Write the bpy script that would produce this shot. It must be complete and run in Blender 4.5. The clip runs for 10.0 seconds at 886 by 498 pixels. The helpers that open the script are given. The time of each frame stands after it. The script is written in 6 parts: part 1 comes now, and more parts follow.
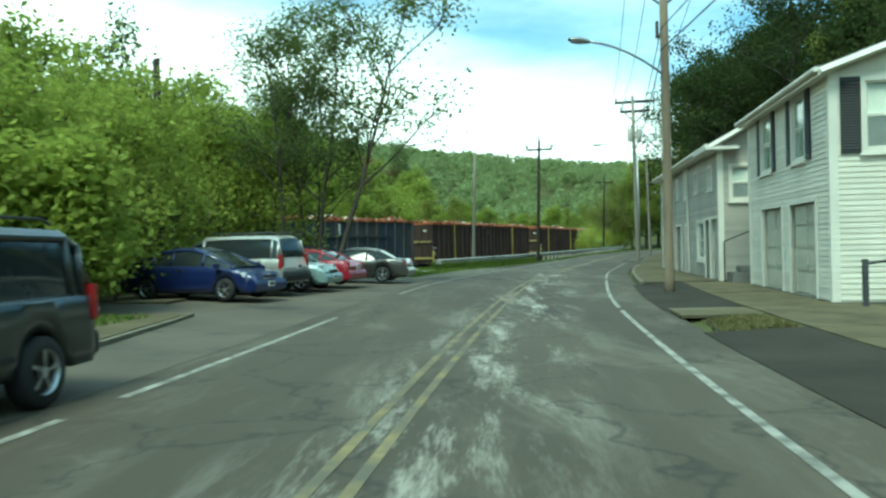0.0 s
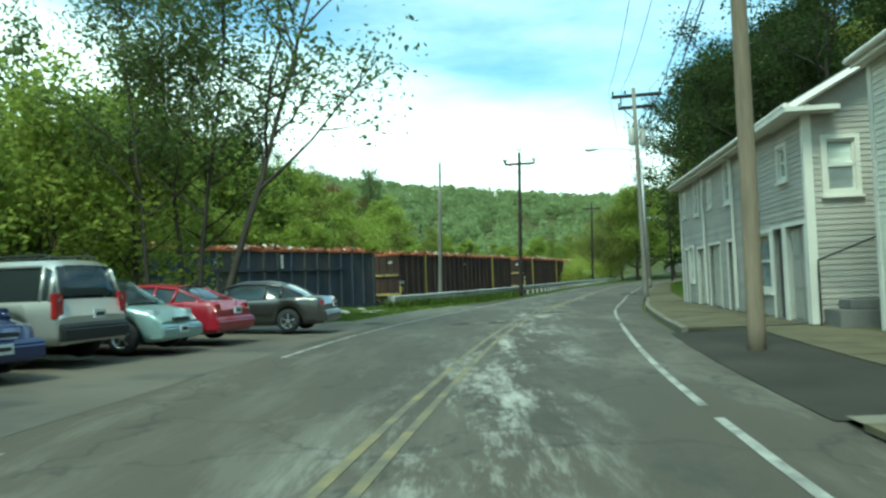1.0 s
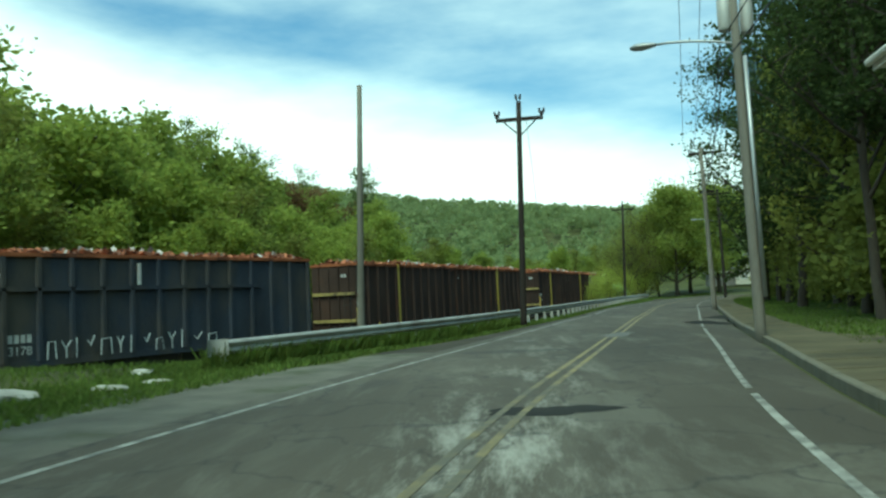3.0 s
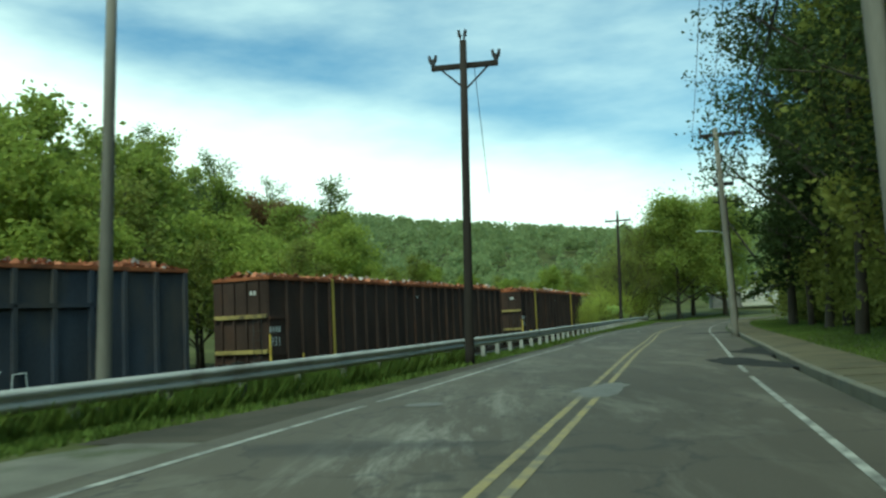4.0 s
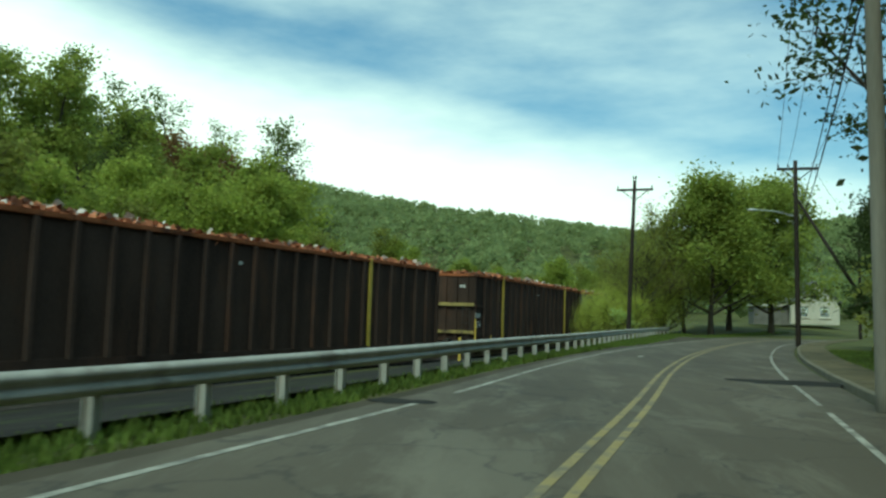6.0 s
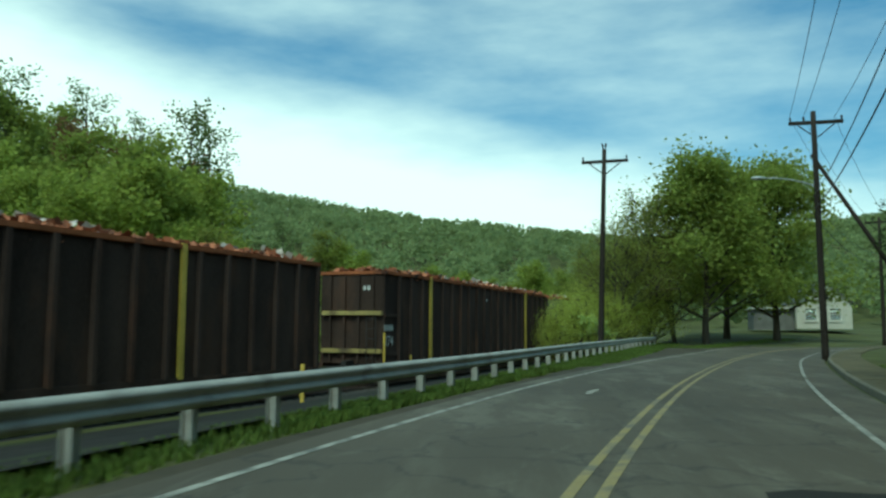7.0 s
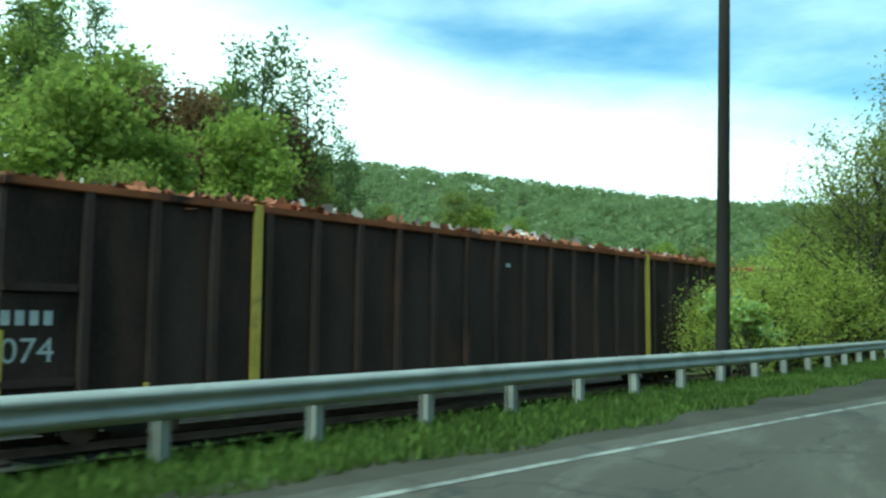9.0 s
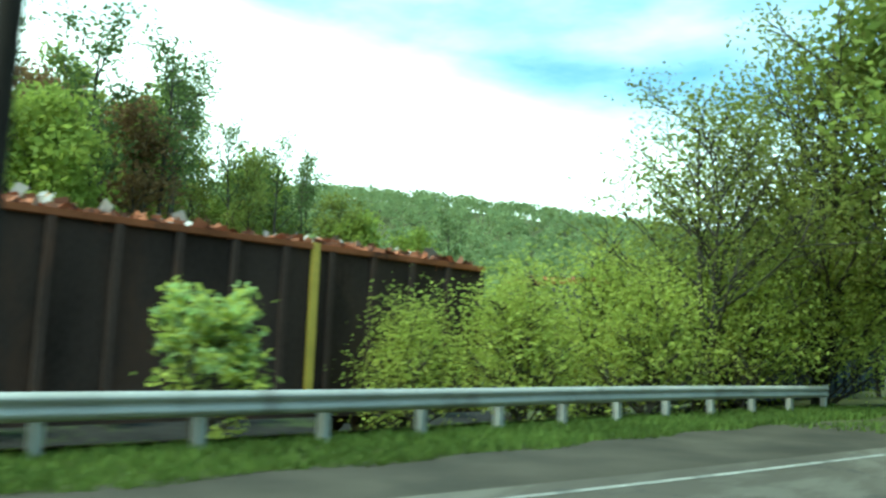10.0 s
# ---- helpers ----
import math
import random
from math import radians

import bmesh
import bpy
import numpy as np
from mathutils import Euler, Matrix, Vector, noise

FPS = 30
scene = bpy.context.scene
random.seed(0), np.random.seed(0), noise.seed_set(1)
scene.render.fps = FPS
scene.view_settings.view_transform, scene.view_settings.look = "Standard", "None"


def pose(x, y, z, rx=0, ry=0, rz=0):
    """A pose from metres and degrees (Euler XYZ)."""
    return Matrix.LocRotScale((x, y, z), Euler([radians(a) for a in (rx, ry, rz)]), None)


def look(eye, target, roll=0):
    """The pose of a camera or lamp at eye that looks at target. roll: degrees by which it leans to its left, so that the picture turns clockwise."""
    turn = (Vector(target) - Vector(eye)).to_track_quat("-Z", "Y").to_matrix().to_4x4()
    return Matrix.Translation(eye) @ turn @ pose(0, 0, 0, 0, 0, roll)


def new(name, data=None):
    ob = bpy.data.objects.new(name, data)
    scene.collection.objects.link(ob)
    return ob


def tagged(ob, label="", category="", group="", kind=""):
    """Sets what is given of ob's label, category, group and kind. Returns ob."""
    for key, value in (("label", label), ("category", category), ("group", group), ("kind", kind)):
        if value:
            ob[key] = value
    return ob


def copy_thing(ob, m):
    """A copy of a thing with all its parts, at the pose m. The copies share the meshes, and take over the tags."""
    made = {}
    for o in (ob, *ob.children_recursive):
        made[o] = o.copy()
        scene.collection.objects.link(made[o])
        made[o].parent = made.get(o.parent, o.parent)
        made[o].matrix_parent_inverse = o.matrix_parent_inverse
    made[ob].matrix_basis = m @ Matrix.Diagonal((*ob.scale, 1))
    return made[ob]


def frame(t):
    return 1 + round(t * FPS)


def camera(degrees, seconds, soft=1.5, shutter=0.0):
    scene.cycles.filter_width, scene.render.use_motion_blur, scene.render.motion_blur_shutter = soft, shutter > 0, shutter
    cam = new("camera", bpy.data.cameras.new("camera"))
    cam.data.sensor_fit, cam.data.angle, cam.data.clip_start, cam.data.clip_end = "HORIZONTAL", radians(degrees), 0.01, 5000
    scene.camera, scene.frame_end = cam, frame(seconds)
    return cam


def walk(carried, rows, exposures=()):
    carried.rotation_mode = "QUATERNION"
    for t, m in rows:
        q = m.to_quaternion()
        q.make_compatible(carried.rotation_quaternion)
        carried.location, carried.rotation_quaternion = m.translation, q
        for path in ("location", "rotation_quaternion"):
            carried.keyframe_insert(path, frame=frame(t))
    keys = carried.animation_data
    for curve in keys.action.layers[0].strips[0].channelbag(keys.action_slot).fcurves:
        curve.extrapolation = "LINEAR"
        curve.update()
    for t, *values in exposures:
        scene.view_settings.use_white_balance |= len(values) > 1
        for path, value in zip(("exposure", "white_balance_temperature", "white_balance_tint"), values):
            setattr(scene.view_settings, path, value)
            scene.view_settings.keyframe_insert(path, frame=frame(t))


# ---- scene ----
PATH = [
    (0, (4.131, -1.470, 1.538), (3.557, 8.514, 1.501), -1.34),
    (0.5, (4.539, 4.026, 1.396), (4.120, 14.017, 1.447), -2.39),
    (1, (4.870, 9.421, 1.350), (4.506, 19.406, 1.739), -2.29),
    (1.5, (5.270, 14.720, 1.267), (4.729, 24.686, 1.888), -2.33),
    (2, (5.819, 20.100, 1.266), (5.174, 30.054, 1.973), -3.08),
    (2.5, (6.345, 25.407, 1.352), (5.733, 35.358, 2.122), -3.64),
    (2.7, (6.600, 27.226, 1.407), (5.953, 37.187, 2.010), -3.28),
    (3.8, (8.566, 39.511, 1.355), (7.976, 49.463, 2.137), -2.16),
    (4, (8.992, 41.842, 1.342), (8.395, 51.785, 2.225), -2.81),
    (4.5, (10.085, 47.604, 1.343), (9.417, 57.512, 2.518), -1.45),
    (5, (11.280, 53.649, 1.365), (10.480, 63.528, 2.693), -0.93),
    (5.5, (12.607, 59.940, 1.383), (11.644, 69.858, 2.227), 1.47),
    (6, (14.068, 66.537, 1.404), (13.096, 76.458, 2.194), 1.72),
    (7.5, (18.482, 86.907, 1.395), (17.567, 96.809, 2.448), -0.59),
    (8, (20.046, 93.310, 1.392), (18.879, 103.181, 2.488), -0.61),
    (8.5, (21.869, 99.719, 1.387), (19.570, 109.396, 2.419), 1.66),
    (9, (24.407, 106.196, 1.357), (19.981, 115.119, 2.229), 0.33),
    (9.3, (25.882, 110.019, 1.358), (21.089, 118.734, 2.360), 0.88),
    (9.4, (26.387, 111.307, 1.343), (21.673, 120.060, 2.367), 0.55),
    (9.6, (27.658, 114.327, 1.277), (22.668, 122.914, 2.386), -0.02),
    (9.8, (29.146, 117.725, 1.322), (24.263, 126.380, 2.382), 2.35),
    (10, (30.694, 121.227, 1.334), (25.614, 129.743, 2.570), 2.09),
]
cam = camera(57.0, 10.0, soft=2.5, shutter=0.18)
walk(cam, [(t, look(eye, target, roll)) for t, eye, target, roll in PATH],
     [(0.0, 1.35, 5650.0, -21.0), (1.0, 1.4, 5650.0, -20.0), (1.5, 1.1, 5550.0, -20.0), (2.0, 1.15, 5800.0, -18.0), (2.6, 0.95, 5700.0, -20.0), (3.9, 0.85, 5950.0, -18.0), (4.5, 0.3, 5250.0, -20.0),
      (5.0, 0.15, 5100.0, -20.0), (5.5, 0.65, 6050.0, -17.0), (6.2, 0.7, 6100.0, -17.0), (7.4, 0.5, 5450.0, -19.0), (8.0, 0.5, 5500.0, -19.0), (8.5, 0.45, 5400.0, -20.0), (9.1, 1.35, 5250.0, -21.0), (10.0, 1.75, 5550.0, -20.0)])

# ---- sky and sun ----
world = bpy.data.worlds.new("world")
scene.world = world
world.use_nodes = True
wn, wl = world.node_tree.nodes, world.node_tree.links
wn.clear()
w_out = wn.new("ShaderNodeOutputWorld")
w_bg = wn.new("ShaderNodeBackground")
w_sky = wn.new("ShaderNodeTexSky")
w_sky.sky_type = "NISHITA"
w_sky.sun_disc = False
w_sky.sun_elevation = radians(59)
w_sky.sun_rotation = radians(198)
w_sky.dust_density = 2.0
w_co = wn.new("ShaderNodeTexCoord")
w_map = wn.new("ShaderNodeMapping")
w_map.inputs["Scale"].default_value = (1.0, 1.3, 3.4)
w_map.inputs["Rotation"].default_value = (0.25, 0.30, 0.2)
w_noise = wn.new("ShaderNodeTexNoise")
w_noise.inputs["Scale"].default_value = 1.7
w_noise.inputs["Detail"].default_value = 7.0
w_noise.inputs["Roughness"].default_value = 0.54
w_dot = wn.new("ShaderNodeVectorMath")
w_dot.operation = "DOT_PRODUCT"
w_dot.inputs[1].default_value = (0.22, 0.0, 1.0)
w_grad = wn.new("ShaderNodeMapRange")
w_grad.inputs["From Min"].default_value = 0.09
w_grad.inputs["From Max"].default_value = 0.25
w_grad.inputs["To Min"].default_value = 0.60
w_grad.inputs["To Max"].default_value = -0.05
w_add = wn.new("ShaderNodeMath")
w_ramp = wn.new("ShaderNodeValToRGB")
w_ramp.color_ramp.interpolation = "EASE"
w_ramp.color_ramp.elements[0].position = 0.19
w_ramp.color_ramp.elements[0].color = (0, 0, 0, 1)
w_ramp.color_ramp.elements[1].position = 0.88
w_ramp.color_ramp.elements[1].color = (1, 1, 1, 1)
w_cloud = wn.new("ShaderNodeMix")
w_cloud.data_type = "RGBA"
w_cloud.inputs["B"].default_value = (5.5, 5.95, 5.45, 1)
w_blue = wn.new("ShaderNodeMix")
w_blue.data_type = "RGBA"
w_blue.blend_type = "MULTIPLY"
w_blue.inputs["Factor"].default_value = 1.0
w_blue.inputs["B"].default_value = (0.12, 0.42, 0.56, 1)
w_bg.inputs["Strength"].default_value = 0.14
wl.new(w_co.outputs["Generated"], w_map.inputs["Vector"])
wl.new(w_map.outputs["Vector"], w_noise.inputs["Vector"])
wl.new(w_co.outputs["Generated"], w_dot.inputs[0])
wl.new(w_dot.outputs["Value"], w_grad.inputs["Value"])
wl.new(w_noise.outputs["Fac"], w_add.inputs[0])
wl.new(w_grad.outputs["Result"], w_add.inputs[1])
wl.new(w_add.outputs["Value"], w_ramp.inputs["Fac"])
wl.new(w_ramp.outputs["Color"], w_cloud.inputs["Factor"])
wl.new(w_sky.outputs["Color"], w_blue.inputs["A"])
wl.new(w_blue.outputs["Result"], w_cloud.inputs["A"])
wl.new(w_cloud.outputs["Result"], w_bg.inputs["Color"])
wl.new(w_bg.outputs["Background"], w_out.inputs["Surface"])

sun = new("sun", bpy.data.lights.new("sun", "SUN"))
sun.data.energy = 1.5
sun.data.angle = radians(20)
sun.data.color = (1.0, 0.92, 0.76)
sun.matrix_world = look((0, 0, 50), (8, 25, 6))


# ---- materials ----
def material(name, color, rough=0.8, vary=0.25, scale=3.0, fine=40.0, bump=0.15, metal=0.0, stain=None, stain_amount=0.0,
             stain_scale=0.7, island=0.0, per_object=0.0, stretch=(1, 1, 1), coat=0.0, object_space=False):
    """Procedural surface: a base colour varied at a coarse and a fine scale, optional stains, and a fine relief."""
    m = bpy.data.materials.new(name)
    m.use_nodes = True
    n, l = m.node_tree.nodes, m.node_tree.links
    b = n["Principled BSDF"]
    b.inputs["Roughness"].default_value = rough
    b.inputs["Metallic"].default_value = metal
    if rough > 0.85:
        b.inputs["Specular IOR Level"].default_value = 0.15
    b.inputs["Coat Weight"].default_value = coat
    co = n.new("ShaderNodeTexCoord")
    mp = n.new("ShaderNodeMapping")
    mp.inputs["Scale"].default_value = stretch
    if object_space:
        l.new(co.outputs["Object"], mp.inputs["Vector"])
    else:
        geo = n.new("ShaderNodeNewGeometry")
        l.new(geo.outputs["Position"], mp.inputs["Vector"])
    big = n.new("ShaderNodeTexNoise")
    big.inputs["Scale"].default_value = scale
    big.inputs["Detail"].default_value = 5
    small = n.new("ShaderNodeTexNoise")
    small.inputs["Scale"].default_value = fine
    small.inputs["Detail"].default_value = 3
    l.new(mp.outputs["Vector"], big.inputs["Vector"])
    l.new(mp.outputs["Vector"], small.inputs["Vector"])
    mean = n.new("ShaderNodeMath")
    mean.operation = "MULTIPLY_ADD"
    mean.inputs[1].default_value = 0.35
    l.new(small.outputs["Fac"], mean.inputs[0])
    l.new(big.outputs["Fac"], mean.inputs[2])
    value = mean.outputs["Value"]
    if island or per_object:
        src = n.new("ShaderNodeNewGeometry") if island else n.new("ShaderNodeObjectInfo")
        add = n.new("ShaderNodeMath")
        add.operation = "MULTIPLY_ADD"
        add.inputs[1].default_value = island or per_object
        l.new(src.outputs["Random Per Island" if island else "Random"], add.inputs[0])
        l.new(value, add.inputs[2])
        sub = n.new("ShaderNodeMath")
        sub.operation = "SUBTRACT"
        sub.inputs[1].default_value = 0.5 * (island or per_object)
        l.new(add.outputs["Value"], sub.inputs[0])
        value = sub.outputs["Value"]
    ramp = n.new("ShaderNodeValToRGB")
    ramp.color_ramp.elements[0].position = 0.42
    ramp.color_ramp.elements[1].position = 0.95
    ramp.color_ramp.elements[0].color = (*[c * (1 - vary) for c in color], 1)
    ramp.color_ramp.elements[1].color = (*[min(1, c * (1 + vary)) for c in color], 1)
    l.new(value, ramp.inputs["Fac"])
    out = ramp.outputs["Color"]
    if stain:
        st = n.new("ShaderNodeTexNoise")
        st.inputs["Scale"].default_value = stain_scale
        st.inputs["Detail"].default_value = 8
        st.inputs["Roughness"].default_value = 0.62
        l.new(mp.outputs["Vector"], st.inputs["Vector"])
        sr = n.new("ShaderNodeMapRange")
        sr.inputs["From Min"].default_value = 0.62 - 0.3 * stain_amount
        sr.inputs["From Max"].default_value = 0.78 - 0.25 * stain_amount
        l.new(st.outputs["Fac"], sr.inputs["Value"])
        mx = n.new("ShaderNodeMix")
        mx.data_type = "RGBA"
        mx.inputs["B"].default_value = (*stain, 1)
        l.new(sr.outputs["Result"], mx.inputs["Factor"])
        l.new(out, mx.inputs["A"])
        out = mx.outputs["Result"]
    l.new(out, b.inputs["Base Color"])
    if bump:
        bp = n.new("ShaderNodeBump")
        bp.inputs["Strength"].default_value = bump
        bp.inputs["Distance"].default_value = 0.02
        l.new(mean.outputs["Value"], bp.inputs["Height"])
        l.new(bp.outputs["Normal"], b.inputs["Normal"])
    return m


def worn_asphalt(name, color):
    """Old asphalt: fine aggregate, long worn streaks, broken pale patches, dark mends and fine cracks."""
    m = material(name, color, 0.8, 0.30, 0.22, 55, 0.35, stretch=(1.0, 0.3, 1))
    n, l = m.node_tree.nodes, m.node_tree.links
    b = n["Principled BSDF"]
    b.inputs["Specular IOR Level"].default_value = 0.3
    col = b.inputs["Base Color"].links[0].from_socket
    geo = n.new("ShaderNodeNewGeometry")

    def layer(col, scale, stretch, lo, hi, tone, detail=9.0, rough=0.68, share=1.0, warp=0.0, band=False):
        mp = n.new("ShaderNodeMapping")
        mp.inputs["Scale"].default_value = stretch
        mp.inputs["Rotation"].default_value = (0, 0, 0.19)
        l.new(geo.outputs["Position"], mp.inputs["Vector"])
        t = n.new("ShaderNodeTexNoise")
        t.inputs["Scale"].default_value = scale
        t.inputs["Detail"].default_value = detail
        t.inputs["Roughness"].default_value = rough
        t.inputs["Distortion"].default_value = warp
        l.new(mp.outputs["Vector"], t.inputs["Vector"])
        r = n.new("ShaderNodeMapRange")
        r.inputs["From Min"].default_value = lo
        r.inputs["From Max"].default_value = hi
        r.inputs["To Max"].default_value = share
        l.new(t.outputs["Fac"], r.inputs["Value"])
        mx = n.new("ShaderNodeMix")
        mx.data_type = "RGBA"
        mx.inputs["B"].default_value = (*tone, 1)
        share_out = r.outputs["Result"]
        if band:
            # paler strip along the crown of the road, fading out ahead
            off = n.new("ShaderNodeVectorMath")
            off.operation = "DOT_PRODUCT"
            off.inputs[1].default_value = (1.0, -0.10, 0.0)
            l.new(geo.outputs["Position"], off.inputs[0])
            away = n.new("ShaderNodeMath")
            away.operation = "SUBTRACT"
            away.inputs[1].default_value = 3.1
            l.new(off.outputs["Value"], away.inputs[0])
            size = n.new("ShaderNodeMath")
            size.operation = "ABSOLUTE"
            l.new(away.outputs["Value"], size.inputs[0])
            fall = n.new("ShaderNodeMapRange")
            fall.inputs["From Min"].default_value = 0.3
            fall.inputs["From Max"].default_value = 1.6
            fall.inputs["To Min"].default_value = 1.0
            fall.inputs["To Max"].default_value = 0.0
            l.new(size.outputs["Value"], fall.inputs["Value"])
            apart = n.new("ShaderNodeSeparateXYZ")
            l.new(geo.outputs["Position"], apart.inputs["Vector"])
            ahead = n.new("ShaderNodeMapRange")
            ahead.inputs["From Min"].default_value = 34.0
            ahead.inputs["From Max"].default_value = 62.0
            ahead.inputs["To Min"].default_value = 1.0
            ahead.inputs["To Max"].default_value = 0.15
            l.new(apart.outputs["Y"], ahead.inputs["Value"])
            fade = n.new("ShaderNodeMath")
            fade.operation = "MULTIPLY"
            l.new(share_out, fade.inputs[0])
            l.new(ahead.outputs["Result"], fade.inputs[1])
            both = n.new("ShaderNodeMath")
            both.operation = "MULTIPLY"
            l.new(fade.outputs["Value"], both.inputs[0])
            l.new(fall.outputs["Result"], both.inputs[1])
            share_out = both.outputs["Value"]
        l.new(share_out, mx.inputs["Factor"])
        l.new(col, mx.inputs["A"])
        return mx.outputs["Result"]

    col = layer(col, 0.9, (1, 0.16, 1), 0.50, 0.70, (0.150, 0.136, 0.102), share=0.5)
    col = layer(col, 0.55, (1, 0.33, 1), 0.525, 0.60, (0.25, 0.235, 0.185), detail=12, rough=0.72, share=0.2, warp=0.6)
    col = layer(col, 1.25, (1, 0.17, 1), 0.50, 0.63, (0.42, 0.40, 0.335), detail=14, rough=0.80, share=0.8, warp=0.25, band=True)
    col = layer(col, 0.35, (1, 0.5, 1), 0.60, 0.66, (0.026, 0.027, 0.025), share=0.35, warp=0.4)
    v = n.new("ShaderNodeTexVoronoi")
    v.feature = "DISTANCE_TO_EDGE"
    v.inputs["Scale"].default_value = 0.42
    wob = n.new("ShaderNodeTexNoise")
    wob.inputs["Scale"].default_value = 1.3
    wob.inputs["Detail"].default_value = 6
    add = n.new("ShaderNodeVectorMath")
    add.operation = "MULTIPLY_ADD"
    add.inputs[1].default_value = (1.6, 1.6, 0)
    l.new(geo.outputs["Position"], wob.inputs["Vector"])
    l.new(wob.outputs["Color"], add.inputs[0])
    l.new(geo.outputs["Position"], add.inputs[2])
    l.new(add.outputs["Vector"], v.inputs["Vector"])
    r = n.new("ShaderNodeMapRange")
    r.inputs["From Min"].default_value = 0.0
    r.inputs["From Max"].default_value = 0.018
    r.inputs["To Min"].default_value = 0.6
    r.inputs["To Max"].default_value = 0.0
    l.new(v.outputs["Distance"], r.inputs["Value"])
    mx = n.new("ShaderNodeMix")
    mx.data_type = "RGBA"
    mx.inputs["B"].default_value = (0.02, 0.02, 0.019, 1)
    l.new(r.outputs["Result"], mx.inputs["Factor"])
    l.new(col, mx.inputs["A"])
    l.new(mx.outputs["Result"], b.inputs["Base Color"])
    return m


def leaf_material(name, color, vary=0.35, through_share=0.55):
    """Leaves: each leaf its own shade, part of the light passes through."""
    m = material(name, color, rough=0.75, vary=vary, scale=0.35, fine=2.0, bump=0, island=0.6)
    n, l = m.node_tree.nodes, m.node_tree.links
    b = n["Principled BSDF"]
    col = b.inputs["Base Color"].links[0].from_socket
    tr = n.new("ShaderNodeBsdfTranslucent")
    mix = n.new("ShaderNodeMixShader")
    mix.inputs["Fac"].default_value = through_share
    l.new(col, tr.inputs["Color"])
    l.new(b.outputs["BSDF"], mix.inputs[1])
    l.new(tr.outputs["BSDF"], mix.inputs[2])
    l.new(mix.outputs["Shader"], n["Material Output"].inputs["Surface"])
    b.inputs["Specular IOR Level"].default_value = 0.2
    return m


def glass_material(name, color, rough=0.05):
    m = bpy.data.materials.new(name)
    m.use_nodes = True
    b = m.node_tree.nodes["Principled BSDF"]
    b.inputs["Base Color"].default_value = (*color, 1)
    b.inputs["Roughness"].default_value = rough
    b.inputs["IOR"].default_value = 1.3
    b.inputs["Transmission Weight"].default_value = 0.85
    return m


ASPHALT = worn_asphalt("asphalt", (0.074, 0.062, 0.044))
ASPHALT_LOT = material("lot_asphalt", (0.098, 0.083, 0.060), 0.85, 0.3, 0.3, 55, 0.4, stain=(0.03, 0.03, 0.028), stain_amount=0.3, stain_scale=0.35)
APRON = material("apron_asphalt", (0.040, 0.036, 0.028), 0.9, 0.3, 0.6, 50, 0.4)
DARK_PATCH = material("tar_patch", (0.026, 0.025, 0.022), 0.9, 0.3, 1.2, 50, 0.2)
WHITE_LINE = material("road_white", (0.31, 0.30, 0.255), 0.75, 0.3, 2.0, 30, 0.2, stain=(0.095, 0.09, 0.075), stain_amount=0.58, stain_scale=2.5)
YELLOW_WORN = material("road_yellow_worn", (0.22, 0.175, 0.075), 0.8, 0.3, 2.0, 30, 0.2, stain=(0.105, 0.094, 0.066), stain_amount=0.9, stain_scale=1.4)
YELLOW_LINE = material("road_yellow", (0.275, 0.215, 0.08), 0.75, 0.3, 2.0, 30, 0.2, stain=(0.11, 0.097, 0.07), stain_amount=0.6, stain_scale=2.0)
CONCRETE = material("sidewalk_concrete", (0.118, 0.101, 0.060), 0.9, 0.22, 0.8, 45, 0.3, stain=(0.070, 0.063, 0.040), stain_amount=0.45, stain_scale=0.9)
KERB = material("kerb_stone", (0.17, 0.155, 0.115), 0.9, 0.3, 1.5, 40, 0.3, stain=(0.12, 0.12, 0.1), stain_amount=0.3, stain_scale=1.5)
COVER = material("worn_cast_iron", (0.105, 0.098, 0.08), 0.7, 0.3, 3.0, 40, 0.4)
SOIL = material("ground_soil", (0.075, 0.080, 0.028), 0.95, 0.4, 0.18, 12, 0.5, stain=(0.095, 0.085, 0.05), stain_amount=0.2, stain_scale=0.25)
GRAVEL = material("gravel_shoulder", (0.135, 0.125, 0.10), 0.95, 0.35, 0.9, 45, 0.7, stain=(0.06, 0.07, 0.03), stain_amount=0.3, stain_scale=0.6)
SHOULDER = material("dusty_shoulder", (0.062, 0.053, 0.038), 0.9, 0.35, 0.7, 48, 0.5, stain=(0.040, 0.036, 0.026), stain_amount=0.4, stain_scale=0.5)
GRASS = leaf_material("grass_blade", (0.128, 0.176, 0.034), 0.35, 0.4)
BARK = material("bark", (0.075, 0.062, 0.048), 0.95, 0.4, 2.0, 25, 0.6, stretch=(1, 1, 0.25))
POLE_WOOD = material("pole_wood", (0.21, 0.165, 0.115), 0.9, 0.35, 1.5, 30, 0.5, stretch=(1, 1, 0.12), stain=(0.07, 0.06, 0.05), stain_amount=0.35, stain_scale=0.8)
POLE_GREY = material("pole_weathered_wood", (0.20, 0.182, 0.148), 0.9, 0.3, 1.5, 30, 0.5, stretch=(1, 1, 0.12), stain=(0.12, 0.11, 0.09), stain_amount=0.3, stain_scale=0.8)
POLE_DARK = material("pole_dark_wood", (0.034, 0.027, 0.022), 0.9, 0.35, 1.5, 30, 0.5, stretch=(1, 1, 0.12))
INSULATOR = material("insulator", (0.035, 0.027, 0.024), 0.35, 0.2, 4, 30, 0)
WIRE = material("wire_rubber", (0.015, 0.016, 0.018), 0.6, 0.1, 4, 30, 0)
GALV = material("galvanised_steel", (0.42, 0.41, 0.37), 0.6, 0.2, 1.2, 25, 0.15, metal=0.3, stain=(0.22, 0.20, 0.17), stain_amount=0.25, stain_scale=1.0)
